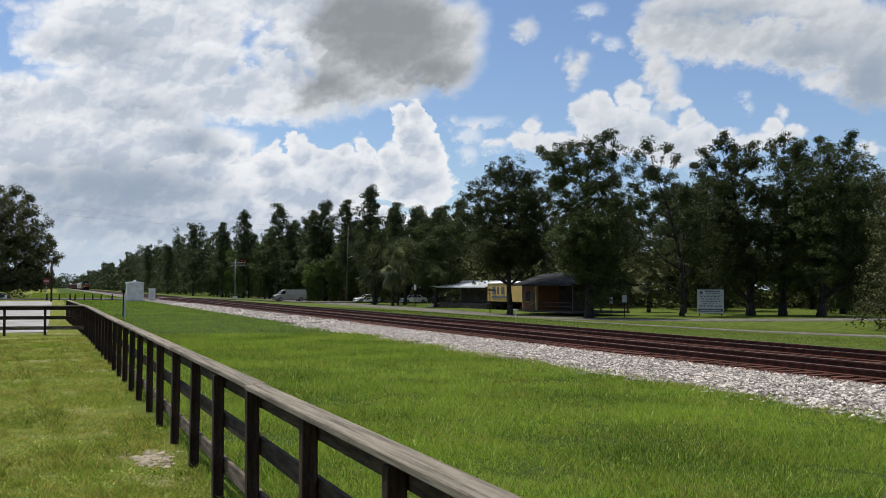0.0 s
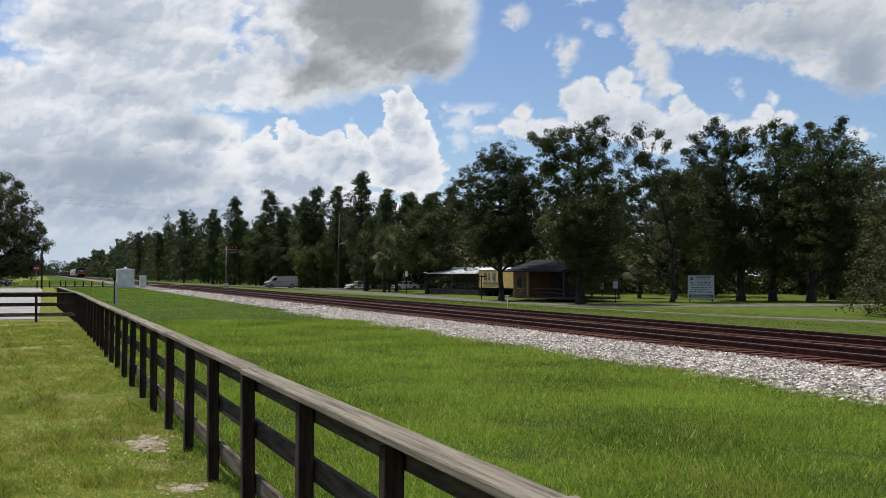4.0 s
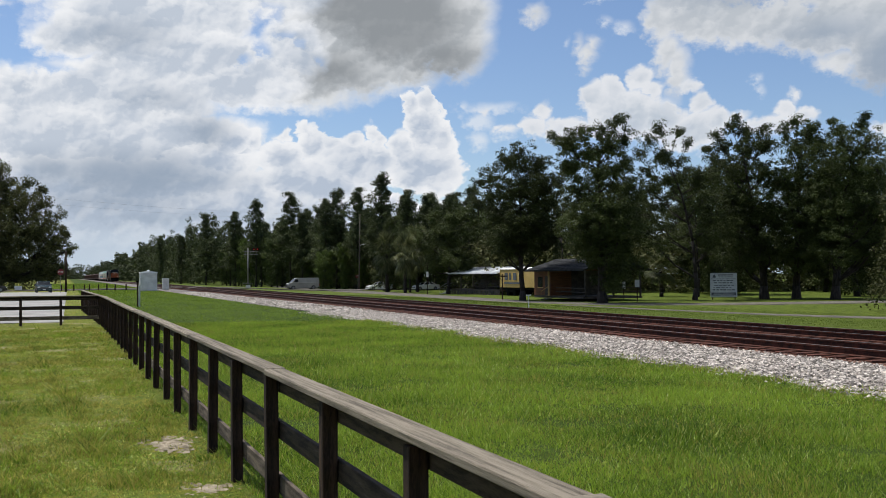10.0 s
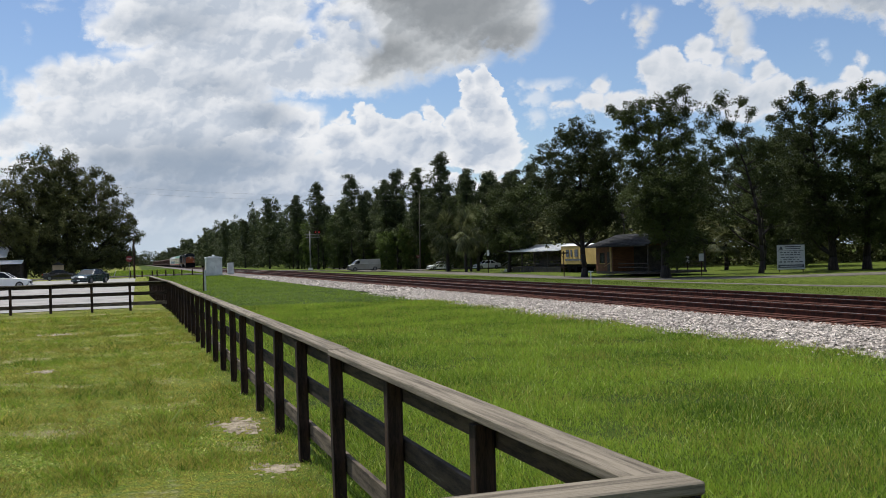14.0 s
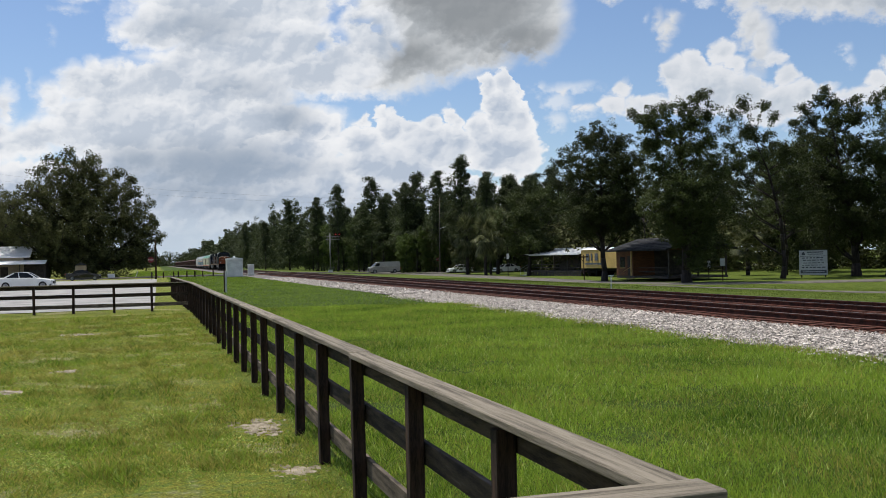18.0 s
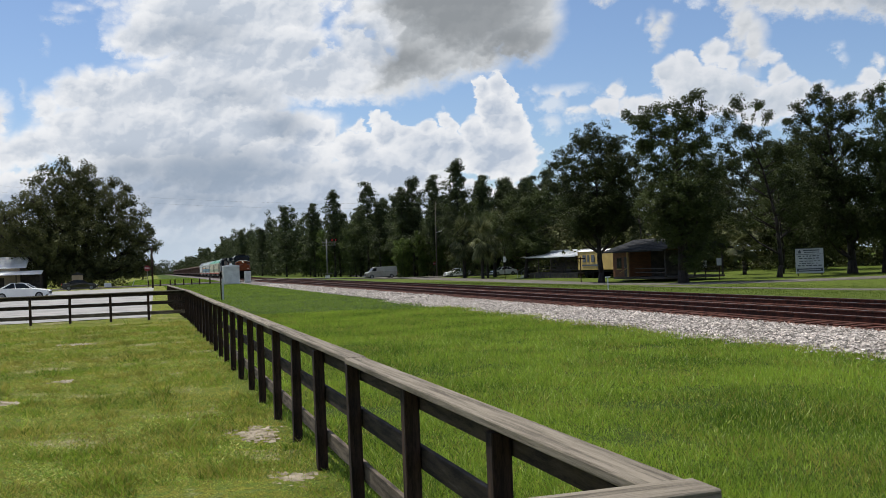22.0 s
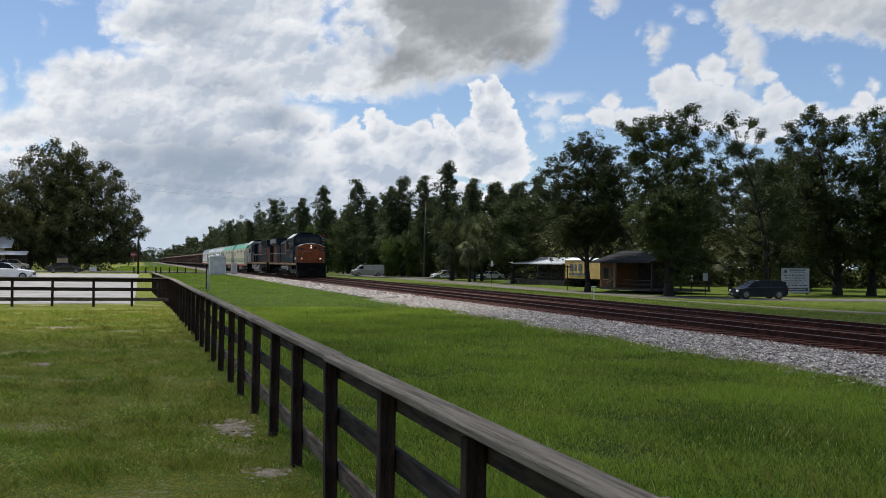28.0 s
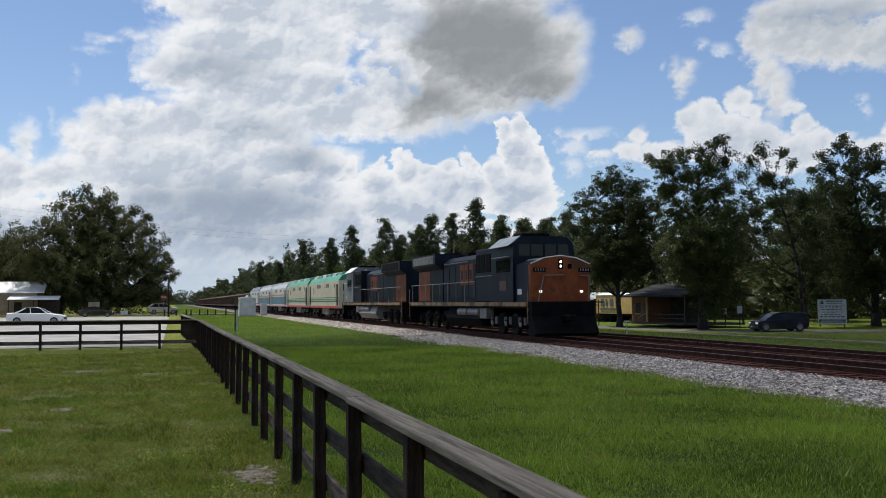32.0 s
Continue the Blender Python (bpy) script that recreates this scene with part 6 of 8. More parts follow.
def make_car(name, label, kind, paint, L, W, lit=False, parked=True):
    """A road vehicle; the nose looks to +y and z = 0 is the road."""
    root = empty(name, pose(0, 0, 0), label, "car" if kind != "cargo_van" else "van", "parked cars" if parked else "moving cars")
    low, top = PROFILES[kind]
    bm = bmesh.new()
    y_of = lambda f: L * (0.5 - f)
    # body in five slices across, narrower at the outer edges of the top
    cols = []
    for x, lift in ((-1, 0.0), (-0.92, 0.035), (0, 0.06), (0.92, 0.035), (1, 0.0)):
        cols.append([bm.verts.new((x * W / 2 * (1 if 0.12 < f < 0.88 else 0.93), y_of(f) - (0.04 * L * (abs(x) ** 2) if f < 0.02 else (-0.02 * L * abs(x) ** 2 if f > 0.98 else 0)), z + (lift if z > 0.7 else 0))) for f, z in low])
    n = len(low)
    for a, b in zip(cols, cols[1:]):
        for i in range(n):
            bm.faces.new((a[i], b[i], b[(i + 1) % n], a[(i + 1) % n]))
    bm.faces.new(cols[0])
    bm.faces.new(cols[-1][::-1])
    bmesh.ops.recalc_face_normals(bm, faces=bm.faces[:])
    body = part("body", bm, paint, root, smooth=False)
    # glasshouse
    bm = bmesh.new()
    rows = []
    zmax = max(z for _, z in top)
    for x in (-1, 1):
        rows.append([bm.verts.new((x * W / 2 * (0.90 if z < zmax * 0.75 else 0.74), y_of(f), z)) for f, z in top])
    m = len(top)
    for i in range(m - 1):
        bm.faces.new((rows[0][i], rows[1][i], rows[1][i + 1], rows[0][i + 1]))
    bm.faces.new(rows[0])
    bm.faces.new(rows[1][::-1])
    bmesh.ops.recalc_face_normals(bm, faces=bm.faces[:])
    solid = kind == "cargo_van"
    part("glasshouse" if not solid else "upper_body", bm, paint if solid else M["car_glass"], root, "" if solid else "dark tinted windows")
    # roof and pillars
    bm = bmesh.new()
    (f1, z1), (f2, z2), (f3, z3) = top[1], top[2], top[3]
    for fa, za, fb, zb in ((f1, z1, f2, z2), (f2, z2, f3, z3)):
        vs = []
        for x in (-1, 1):
            for f, z in ((fa, za), (fb, zb)):
                vs.append(((x * W / 2 * 0.75, y_of(f), z + 0.004), (x * W / 2 * 0.74, y_of(f), z + 0.03)))
        lo, hi = [bm.verts.new(v[0]) for v in vs], [bm.verts.new(v[1]) for v in vs]
        for q in ((0, 1, 3, 2),):
            bm.faces.new([hi[i] for i in q])
            bm.faces.new([lo[i] for i in q[::-1]])
        for i, j in ((0, 1), (1, 3), (3, 2), (2, 0)):
            bm.faces.new((lo[i], lo[j], hi[j], hi[i]))
    bmesh.ops.recalc_face_normals(bm, faces=bm.faces[:])
    part("roof", bm, paint, root)
    if not solid:
        for x in (-1, 1):
            for (fa, za), (fb, zb), r in ((top[0], top[1], 0.045), (((f2 + f3) / 2 - 0.02, 0.98 * top[0][1] + 0.05), ((f2 + f3) / 2, z2), 0.04), (top[4], top[3], 0.07)):
                part("pillar", tube((x * W / 2 * 0.905, y_of(fa), za), (x * W / 2 * 0.75, y_of(fb), zb), r, r * 0.8, 6), paint, root)
    else:
        part("windscreen", prism([(y_of(0.133), 1.28), (y_of(0.245), 1.90), (y_of(0.252), 1.90), (y_of(0.14), 1.28)], "x", -W * 0.41, W * 0.41), M["car_glass"], root)
        for x in (-1, 1):
            part("side_window", prism([(y_of(0.18), 1.32), (y_of(0.255), 1.85), (y_of(0.33), 1.85), (y_of(0.33), 1.32)], "x", min(x * W * 0.43, x * W * 0.455), max(x * W * 0.43, x * W * 0.455)), M["car_glass"], root)
    wheels = []
    for f in (0.175, 0.80):
        for x in (-1, 1):
            wr = 0.33 if kind == "sedan" else 0.37
            t = part("tyre", tube((-0.11, 0, 0), (0.11, 0, 0), wr, wr, 20), M["tyre"], root, at=pose(x * (W / 2 - 0.10), y_of(f), wr))
            bm = bmesh.new()
            add_tube(bm, (x * 0.08, 0, 0), (x * 0.125, 0, 0), wr * 0.66, wr * 0.6, 14)
            for k in range(5):
                a = k * 2 * math.pi / 5
                add_tube(bm, (x * 0.12, 0, 0), (x * 0.125, wr * 0.6 * math.cos(a), wr * 0.6 * math.sin(a)), 0.03, 0.03, 5)
            part("rim", bm, M["rim"], t)
            wheels.append(t)
    for x in (-1, 1):
        z = low[1][1]
        part("headlight", boxed(min(x * W * 0.27, x * W * 0.44), max(x * W * 0.27, x * W * 0.44), L * 0.478 - 0.10, L * 0.478 + 0.02, z - 0.06, z + 0.10, 0.02), M["lamp_on"] if lit else M["lamp_clear"], root)
        part("tail_light", boxed(min(x * W * 0.30, x * W * 0.45), max(x * W * 0.30, x * W * 0.45), -L * 0.5 - 0.01, -L * 0.5 + 0.10, 0.78, 0.98, 0.02), M["tail_red"], root)
        part("mirror", boxed(min(x * W * 0.47, x * W * 0.56), max(x * W * 0.47, x * W * 0.56), y_of(0.33), y_of(0.33) + 0.10, low[3][1] + 0.05, low[3][1] + 0.20, 0.02), paint, root)
    part("grille", boxed(-W * 0.26, W * 0.26, L * 0.5 - 0.06, L * 0.5 + 0.012, 0.46, low[1][1] + 0.02, 0.01), M["plastic"], root)
    part("front_bumper", boxed(-W * 0.45, W * 0.45, L * 0.5 - 0.16, L * 0.5 + 0.03, 0.26, 0.44, 0.04), M["plastic"] if kind != "sedan" else paint, root)
    plate = part("number_plate", boxed(-0.15, 0.15, L * 0.5 + 0.03, L * 0.5 + 0.04, 0.36, 0.45), M["white_paint"], root)
    part("underside", boxed(-W * 0.42, W * 0.42, -L * 0.46, L * 0.46, 0.2, 0.34), M["plastic"], root)
    return root, wheels


def set_car(car, x, y, yaw, lift=0.03):
    car.matrix_basis = pose(x, y, gz(x, y) + lift, 0, 0, yaw)


def build_cars():
    white, _ = make_car("sedan_car", "parked white sedan on the pale car park", "sedan", M["paint_white"], 4.8, 1.83)
    set_car(white, -11.2, 91.5, -94)
    black, _ = make_car("sedan_car", "parked black sedan under the oak", "sedan", M["paint_black"], 4.8, 1.83)
    set_car(black, -10.3, 146.5, -88, 0.03)
    for x, y in ((52.6, 168), (59.0, 161)):
        c = copy_thing(white, pose(0, 0, 0))
        c["label"] = "parked white sedan in the shade of the trees"
        set_car(c, x, y, 96)
    van, _ = make_car("cargo_van", "pale silver-tan cargo van waiting at the crossing", "cargo_van", M["paint_silver"], 5.9, 2.0)
    set_car(van, 39.2, 171.5, 92, 0.17)
    moving = {}
    moving["teal"] = make_car("sedan_car", "dark green sedan driving over the car park", "sedan", M["paint_teal"], 4.8, 1.85, parked=False)
    moving["van"] = make_car("minivan", "dark navy minivan driving on the side road", "minivan", M["paint_navy"], 4.6, 1.86, lit=True, parked=False)
    moving["suv"] = make_car("suv_car", "tan sport utility car crossing on the road", "suv", M["paint_tan"], 4.7, 1.85, parked=False)
    return moving


MOVING_CARS = build_cars()


# ---- buildings, signs, posts ----
M.update({
    "yellow_car": surface("yellow_car", (0.40, 0.265, 0.080), (0.52, 0.36, 0.12), 0.8, 0.6, fine=8, wear=((0.36, 0.25, 0.09), 1.2, 0.62)),
    "brown_wall": surface("brown_wall", (0.06, 0.022, 0.008), (0.13, 0.046, 0.016), 1.5, 0.75, fine=12, stretch=(1, 1, 6), vary=0.15),
    "orange_wall": surface("orange_wall", (0.085, 0.030, 0.009), (0.15, 0.054, 0.015), 1.5, 0.75, fine=12, stretch=(1, 1, 6), vary=0.15),
    "dark_timber": surface("dark_timber", (0.03, 0.024, 0.02), (0.07, 0.055, 0.045), 2.0, 0.85, fine=14, vary=0.2),
    "shingle": surface("shingle", (0.018, 0.019, 0.021), (0.045, 0.046, 0.048), 2.0, 0.9, fine=16, vary=0.25, spec=0.1),
    "metal_roof": surface("metal_roof", (0.66, 0.67, 0.68), (0.80, 0.81, 0.82), 0.8, 0.5, fine=6),
    "tan_wall": surface("tan_wall", (0.32, 0.25, 0.17), (0.42, 0.34, 0.24), 0.8, 0.85, fine=8),
    "grey_box": surface("grey_box", (0.50, 0.50, 0.49), (0.66, 0.66, 0.65), 1.2, 0.5, fine=8, wear=((0.36, 0.35, 0.33), 1.5, 0.68)),
    "galvanised": surface("galvanised", (0.32, 0.33, 0.34), (0.48, 0.49, 0.50), 3.0, 0.45, metal=0.5, fine=20),
    "sign_white": surface("sign_white", (0.42, 0.44, 0.47), (0.54, 0.56, 0.58), 1.0, 0.5, fine=8),
    "sign_ink": surface("sign_ink", (0.05, 0.06, 0.075), (0.09, 0.10, 0.12), 2.0, 0.6),
    "sign_red": surface("sign_red", (0.13, 0.010, 0.010), (0.18, 0.014, 0.014), 2.0, 0.5),
    "signal_red": glowing("signal_red", (0.5, 0.04, 0.03), 0.25),
    "concrete": surface("concrete", (0.38, 0.37, 0.35), (0.52, 0.51, 0.48), 1.5, 0.9, fine=20),
    "pole_wood": surface("pole_wood", (0.045, 0.038, 0.031), (0.10, 0.085, 0.07), 2.0, 0.85, fine=20, stretch=(4, 4, 0.5)),
})


def placed(name, x, y, yaw, label, category, group="", lift=0.0):
    return empty(name, pose(x, y, gz(x, y) + lift, 0, 0, yaw), label, category, group)


def build_rail_car():
    """Old freight car body used as a store, parallel to the line; local y runs along it, the show side looks to -x."""
    root = placed("old_rail_car", 52.9, 99.3, 4, "old yellow railway car with dark lettering shapes", "rail car")
    L = 14.5
    body = part("body", boxed(0, 2.9, 0, L, 1.05, 3.35, 0.03), M["yellow_car"], root)
    part("roof", prism([(-0.08, 3.35), (2.98, 3.35), (2.2, 3.58), (0.7, 3.58)], "y", -0.1, L + 0.1), M["metal_roof"], root, "pale curved roof")
    part("underframe", boxed(0.2, 2.7, 0.3, L - 0.3, 0.75, 1.05), M["loco_dark"], root)
    for y in (0.0, 4.8, 9.6, L - 0.12):
        part("side_post", boxed(-0.05, 0.0, y, y + 0.12, 1.05, 3.33), M["yellow_car"], body)
    part("sliding_door", boxed(-0.07, -0.01, 5.6, 8.0, 1.1, 3.2, 0.01), M["yellow_car"], body)
    # lettering as plain shapes
    for y0, y1, z0, z1 in ((11.6, 12.0, 2.0, 2.9), (12.4, 13.2, 2.0, 2.9), (10.2, 11.0, 2.0, 2.9), (8.6, 9.4, 2.0, 2.9), (8.4, 13.4, 1.5, 1.72), (1.2, 2.0, 1.9, 2.8)):
        part("letter_block", boxed(-0.075, -0.052, y0, y1, z0, z1), M["sign_ink"], body)
    for y in (2.4, L - 2.4):
        bm = bmesh.new()
        for k in (-0.8, 0.8):
            add_tube(bm, (0.25, y + k, 0.45), (2.65, y + k, 0.45), 0.42, 0.42, 14)
        add_box(bm, 0.15, 2.75, y - 1.3, y + 1.3, 0.45, 0.7)
        part("bogie", bm, M["loco_dark"], root)


def build_platform_shed():
    root = placed("platform_shelter", 52.3, 114.8, 6, "open timber platform shelter with a white metal roof", "shelter")
    L = 15.0
    part("floor", boxed(0, 4.5, 0, L, 0.5, 0.72, 0.02), M["dark_timber"], root)
    for k in range(18):
        part("skirt_board", boxed(-0.03, 0.0, k * 0.8 + 0.03, k * 0.8 + 0.72, 0.02, 0.52), M["dark_timber"], root)
    part("back_wall", boxed(4.2, 4.35, 0, L, 0.72, 3.58), M["dark_timber"], root)
    for k in range(5):
        for x in (0.1, 4.2):
            part("post", boxed(x, x + 0.13, 0.1 + k * 3.6, 0.23 + k * 3.6, 0.72, 2.95 if x < 1 else 3.60), M["dark_timber"], root)
    roof = part("roof", prism([(-0.5, 2.85), (4.9, 3.72), (4.9, 3.80), (-0.5, 2.93)], "y", -0.3, L + 0.3), M["metal_roof"], root, "white ribbed metal roof")
    for k in range(26):
        part("roof_rib", prism([(-0.5, 2.93), (4.9, 3.80), (4.9, 3.84), (-0.5, 2.97)], "y", -0.28 + k * 0.615, -0.22 + k * 0.615), M["metal_roof"], roof)
    part("fascia", boxed(-0.56, -0.5, -0.3, L + 0.3, 2.80, 2.97), M["metal_roof"], root)
    for s in range(4):
        part("step", boxed(-1.2 + s * 0.3, -0.9 + s * 0.3, L - 1.6, L - 0.4, 0.02 + s * 0.16, 0.10 + s * 0.16), M["concrete"], root)
    for y in (L - 1.65, L - 0.35):
        part("stair_rail", tube((-1.3, y, 0.95), (0.0, y, 1.6), 0.03), M["galvanised"], root)
        part("stair_post", tube((-1.3, y, 0.0), (-1.3, y, 0.95), 0.03), M["galvanised"], root)
    for z in (1.1, 1.5):
        part("railing", boxed(-0.02, 0.03, 0.2, L - 1.8, z, z + 0.08), M["dark_timber"], root)


def build_cabin():
    """Small timber depot: a closed room, an open porch before it, and a dark gable roof along local y."""
    root = placed("cabin", 47.5, 83.2, 2, "small brown timber depot with dark gable roof and porch", "cabin")
    part("porch_floor", boxed(-0.6, 6.2, 0, 7.6, 0.25, 0.45, 0.02), M["dark_timber"], root)
    part("room_floor", boxed(0, 6.0, 7.6, 11.2, 0.2, 0.45), M["dark_timber"], root)
    # the end wall is split; its inner part is coloured dark as porch shade
    walls = [("front_wall", 0, 0.14, 7.6, 11.2, 0.45), ("back_wall", 5.86, 6.0, 7.6, 11.2, 0.45), ("end_wall", 0.14, 2.5, 7.6, 7.74, 0.45), ("inner_wall", 2.5, 5.86, 7.6, 7.74, 0.45), ("far_wall", 0.14, 5.86, 11.06, 11.2, 0.45)]
    for name, x0, x1, y0, y1, z0 in walls:
        w = part(name, boxed(x0, x1, y0, y1, z0, 3.05), M["orange_wall"] if name in ("front_wall", "end_wall") else M["dark_timber"], root)
        if name == "front_wall":
            for k in range(9):
                part("plank", boxed(-0.025, -0.003, 7.65 + k * 0.39, 7.65 + k * 0.39 + 0.37, 0.47, 3.0), M["orange_wall"], w)
    door = part("door", boxed(-0.045, -0.026, 7.9, 8.75, 0.47, 2.5, 0.01), M["dark_timber"], root)
    part("door_handle", tube((-0.045, 8.6, 1.45), (-0.09, 8.6, 1.45), 0.02), M["galvanised"], door)
    win = part("window", boxed(-0.045, -0.026, 9.3, 10.3, 1.3, 2.4, 0.01), M["car_glass"], root)
    part("window_frame", boxed(-0.06, -0.03, 9.22, 10.38, 1.22, 1.30), M["yellow_car"], win)
    for s, (xa, xb) in enumerate(((-1.0, 3.0), (7.0, 3.0))):
        a, b = (xa, 2.98), (xb, 4.20)
        slab = part("roof_slope", prism([a, b, (b[0], b[1] + 0.12), (a[0], a[1] + 0.12)], "y", -0.5, 11.7), M["shingle"], root)
        for k in range(8):
            t0, t1 = k / 8, (k + 1) / 8
            p, q = (a[0] + (b[0] - a[0]) * t0, a[1] + (b[1] - a[1]) * t0 + 0.125), (a[0] + (b[0] - a[0]) * t1, a[1] + (b[1] - a[1]) * t1 + 0.125)
            for j in range(4):
                y0 = -0.5 + j * 3.05
                part("shingle_course", prism([p, q, (q[0], q[1] + 0.006), (p[0], p[1] + 0.035)], "y", y0 + 0.01, min(y0 + 3.04, 11.7)), M["shingle"], slab)
    for y in (7.6, 11.1):
        part("gable", prism([(0, 3.05), (6.0, 3.05), (3.0, 4.15)], "y", y, y + 0.1), M["brown_wall"], root)
    for x in (-0.4, 2.8, 6.0):
        part("porch_post", boxed(x, x + 0.14, 0.1, 0.24, 0.45, 3.1 if x != 2.8 else 4.05), M["dark_timber"], root)
    part("porch_post", boxed(-0.4, -0.26, 7.4, 7.54, 0.45, 3.1), M["yellow_car"], root, "pale yellow porch post")
    for z in (0.85, 1.25):
        part("porch_rail", boxed(-0.38, -0.30, 0.24, 5.9, z, z + 0.07), M["dark_timber"], root)
        part("porch_rail", boxed(-0.26, 6.0, 0.12, 0.19, z, z + 0.07), M["dark_timber"], root)
    for s in range(3):
        part("step", boxed(-1.4 + s * 0.28, -0.9 + s * 0.28 - 0.1, 6.0, 7.2, 0.02 + s * 0.13, 0.08 + s * 0.13), M["dark_timber"], root)
    part("stair_rail", tube((-1.4, 7.25, 0.9), (-0.4, 7.25, 1.45), 0.035), M["yellow_car"], root)
    part("bench", boxed(1.0, 3.0, 6.8, 7.3, 0.85, 0.93), M["dark_timber"], root)


def build_information_board():
    root = placed("notice_board", 61.7, 81.0, -33, "large white notice board with dark unreadable lines", "sign")
    # local x across the board; its face looks to local -y
    panel = part("panel", boxed(-1.3, 1.3, -0.03, 0.03, 0.25, 2.72, 0.008), M["sign_white"], root)
    for x in (-1.15, 1.05):
        part("leg", boxed(x, x + 0.1, 0.03, 0.13, -0.2, 2.6), M["post_wood"], root)
    part("border", boxed(-1.3, 1.3, -0.04, -0.03, 2.66, 2.72), M["sign_ink"], panel)
    part("emblem", prism([(-1.08, 2.22), (-0.74, 2.22), (-0.78, 2.40), (-0.91, 2.58), (-1.02, 2.40)], "y", -0.045, -0.03), M["sign_ink"], panel)
    rng = random.Random(9)
    for z, x0, x1, h in ((2.44, -0.55, 0.95, 0.10), (2.26, -0.5, 0.9, 0.07)):
        part("text_bar", boxed(x0, x1, -0.043, -0.03, z, z + h), M["sign_ink"], panel)
    part("rule", boxed(-1.2, 1.2, -0.042, -0.03, 2.08, 2.12), M["sign_ink"], panel)
    for k, (z, h) in enumerate(((1.88, 0.12), (1.66, 0.10), (1.40, 0.09), (1.18, 0.08), (0.94, 0.12))):
        x = -1.1 + rng.uniform(0, 0.15)
        while x < 0.85:
            w = rng.uniform(0.18, 0.42)
            part("text_bar", boxed(x, min(x + w, 1.1), -0.043, -0.03, z, z + h * rng.uniform(0.7, 1)), M["sign_ink"], panel)
            x += w + rng.uniform(0.06, 0.14)
    foot = part("dark_band", boxed(-1.2, 1.2, -0.042, -0.03, 0.42, 0.72), M["sign_ink"], panel, "dark band with pale lines")
    part("text_bar", boxed(-1.0, 1.0, -0.048, -0.042, 0.53, 0.60), M["sign_white"], foot)


def make_stop_sign(x, y, yaw, label):
    root = placed("stop_sign", x, y, yaw, label, "sign", "stop signs")
    part("post", boxed(-0.025, 0.025, -0.025, 0.025, -0.2, 2.95), M["tank_grey"], root)
    oct_ = [(0.40 * math.cos(math.radians(22.5 + 45 * k)), 2.6 + 0.40 * math.sin(math.radians(22.5 + 45 * k))) for k in range(8)]
    plate = part("plate", prism(oct_, "y", -0.05, -0.034), M["sign_red"], root, "red octagonal plate")
    cu = bpy.data.curves.new("word", "FONT")
    cu.body, cu.size, cu.align_x, cu.align_y, cu.extrude = "STOP", 0.26, "CENTER", "CENTER", 0.003
    cu.materials.append(M["white_paint"])
    word = new("word", cu)
    word.parent = plate
    word.matrix_basis = pose(0, -0.055, 2.6, 90, 0, 0)
    return root


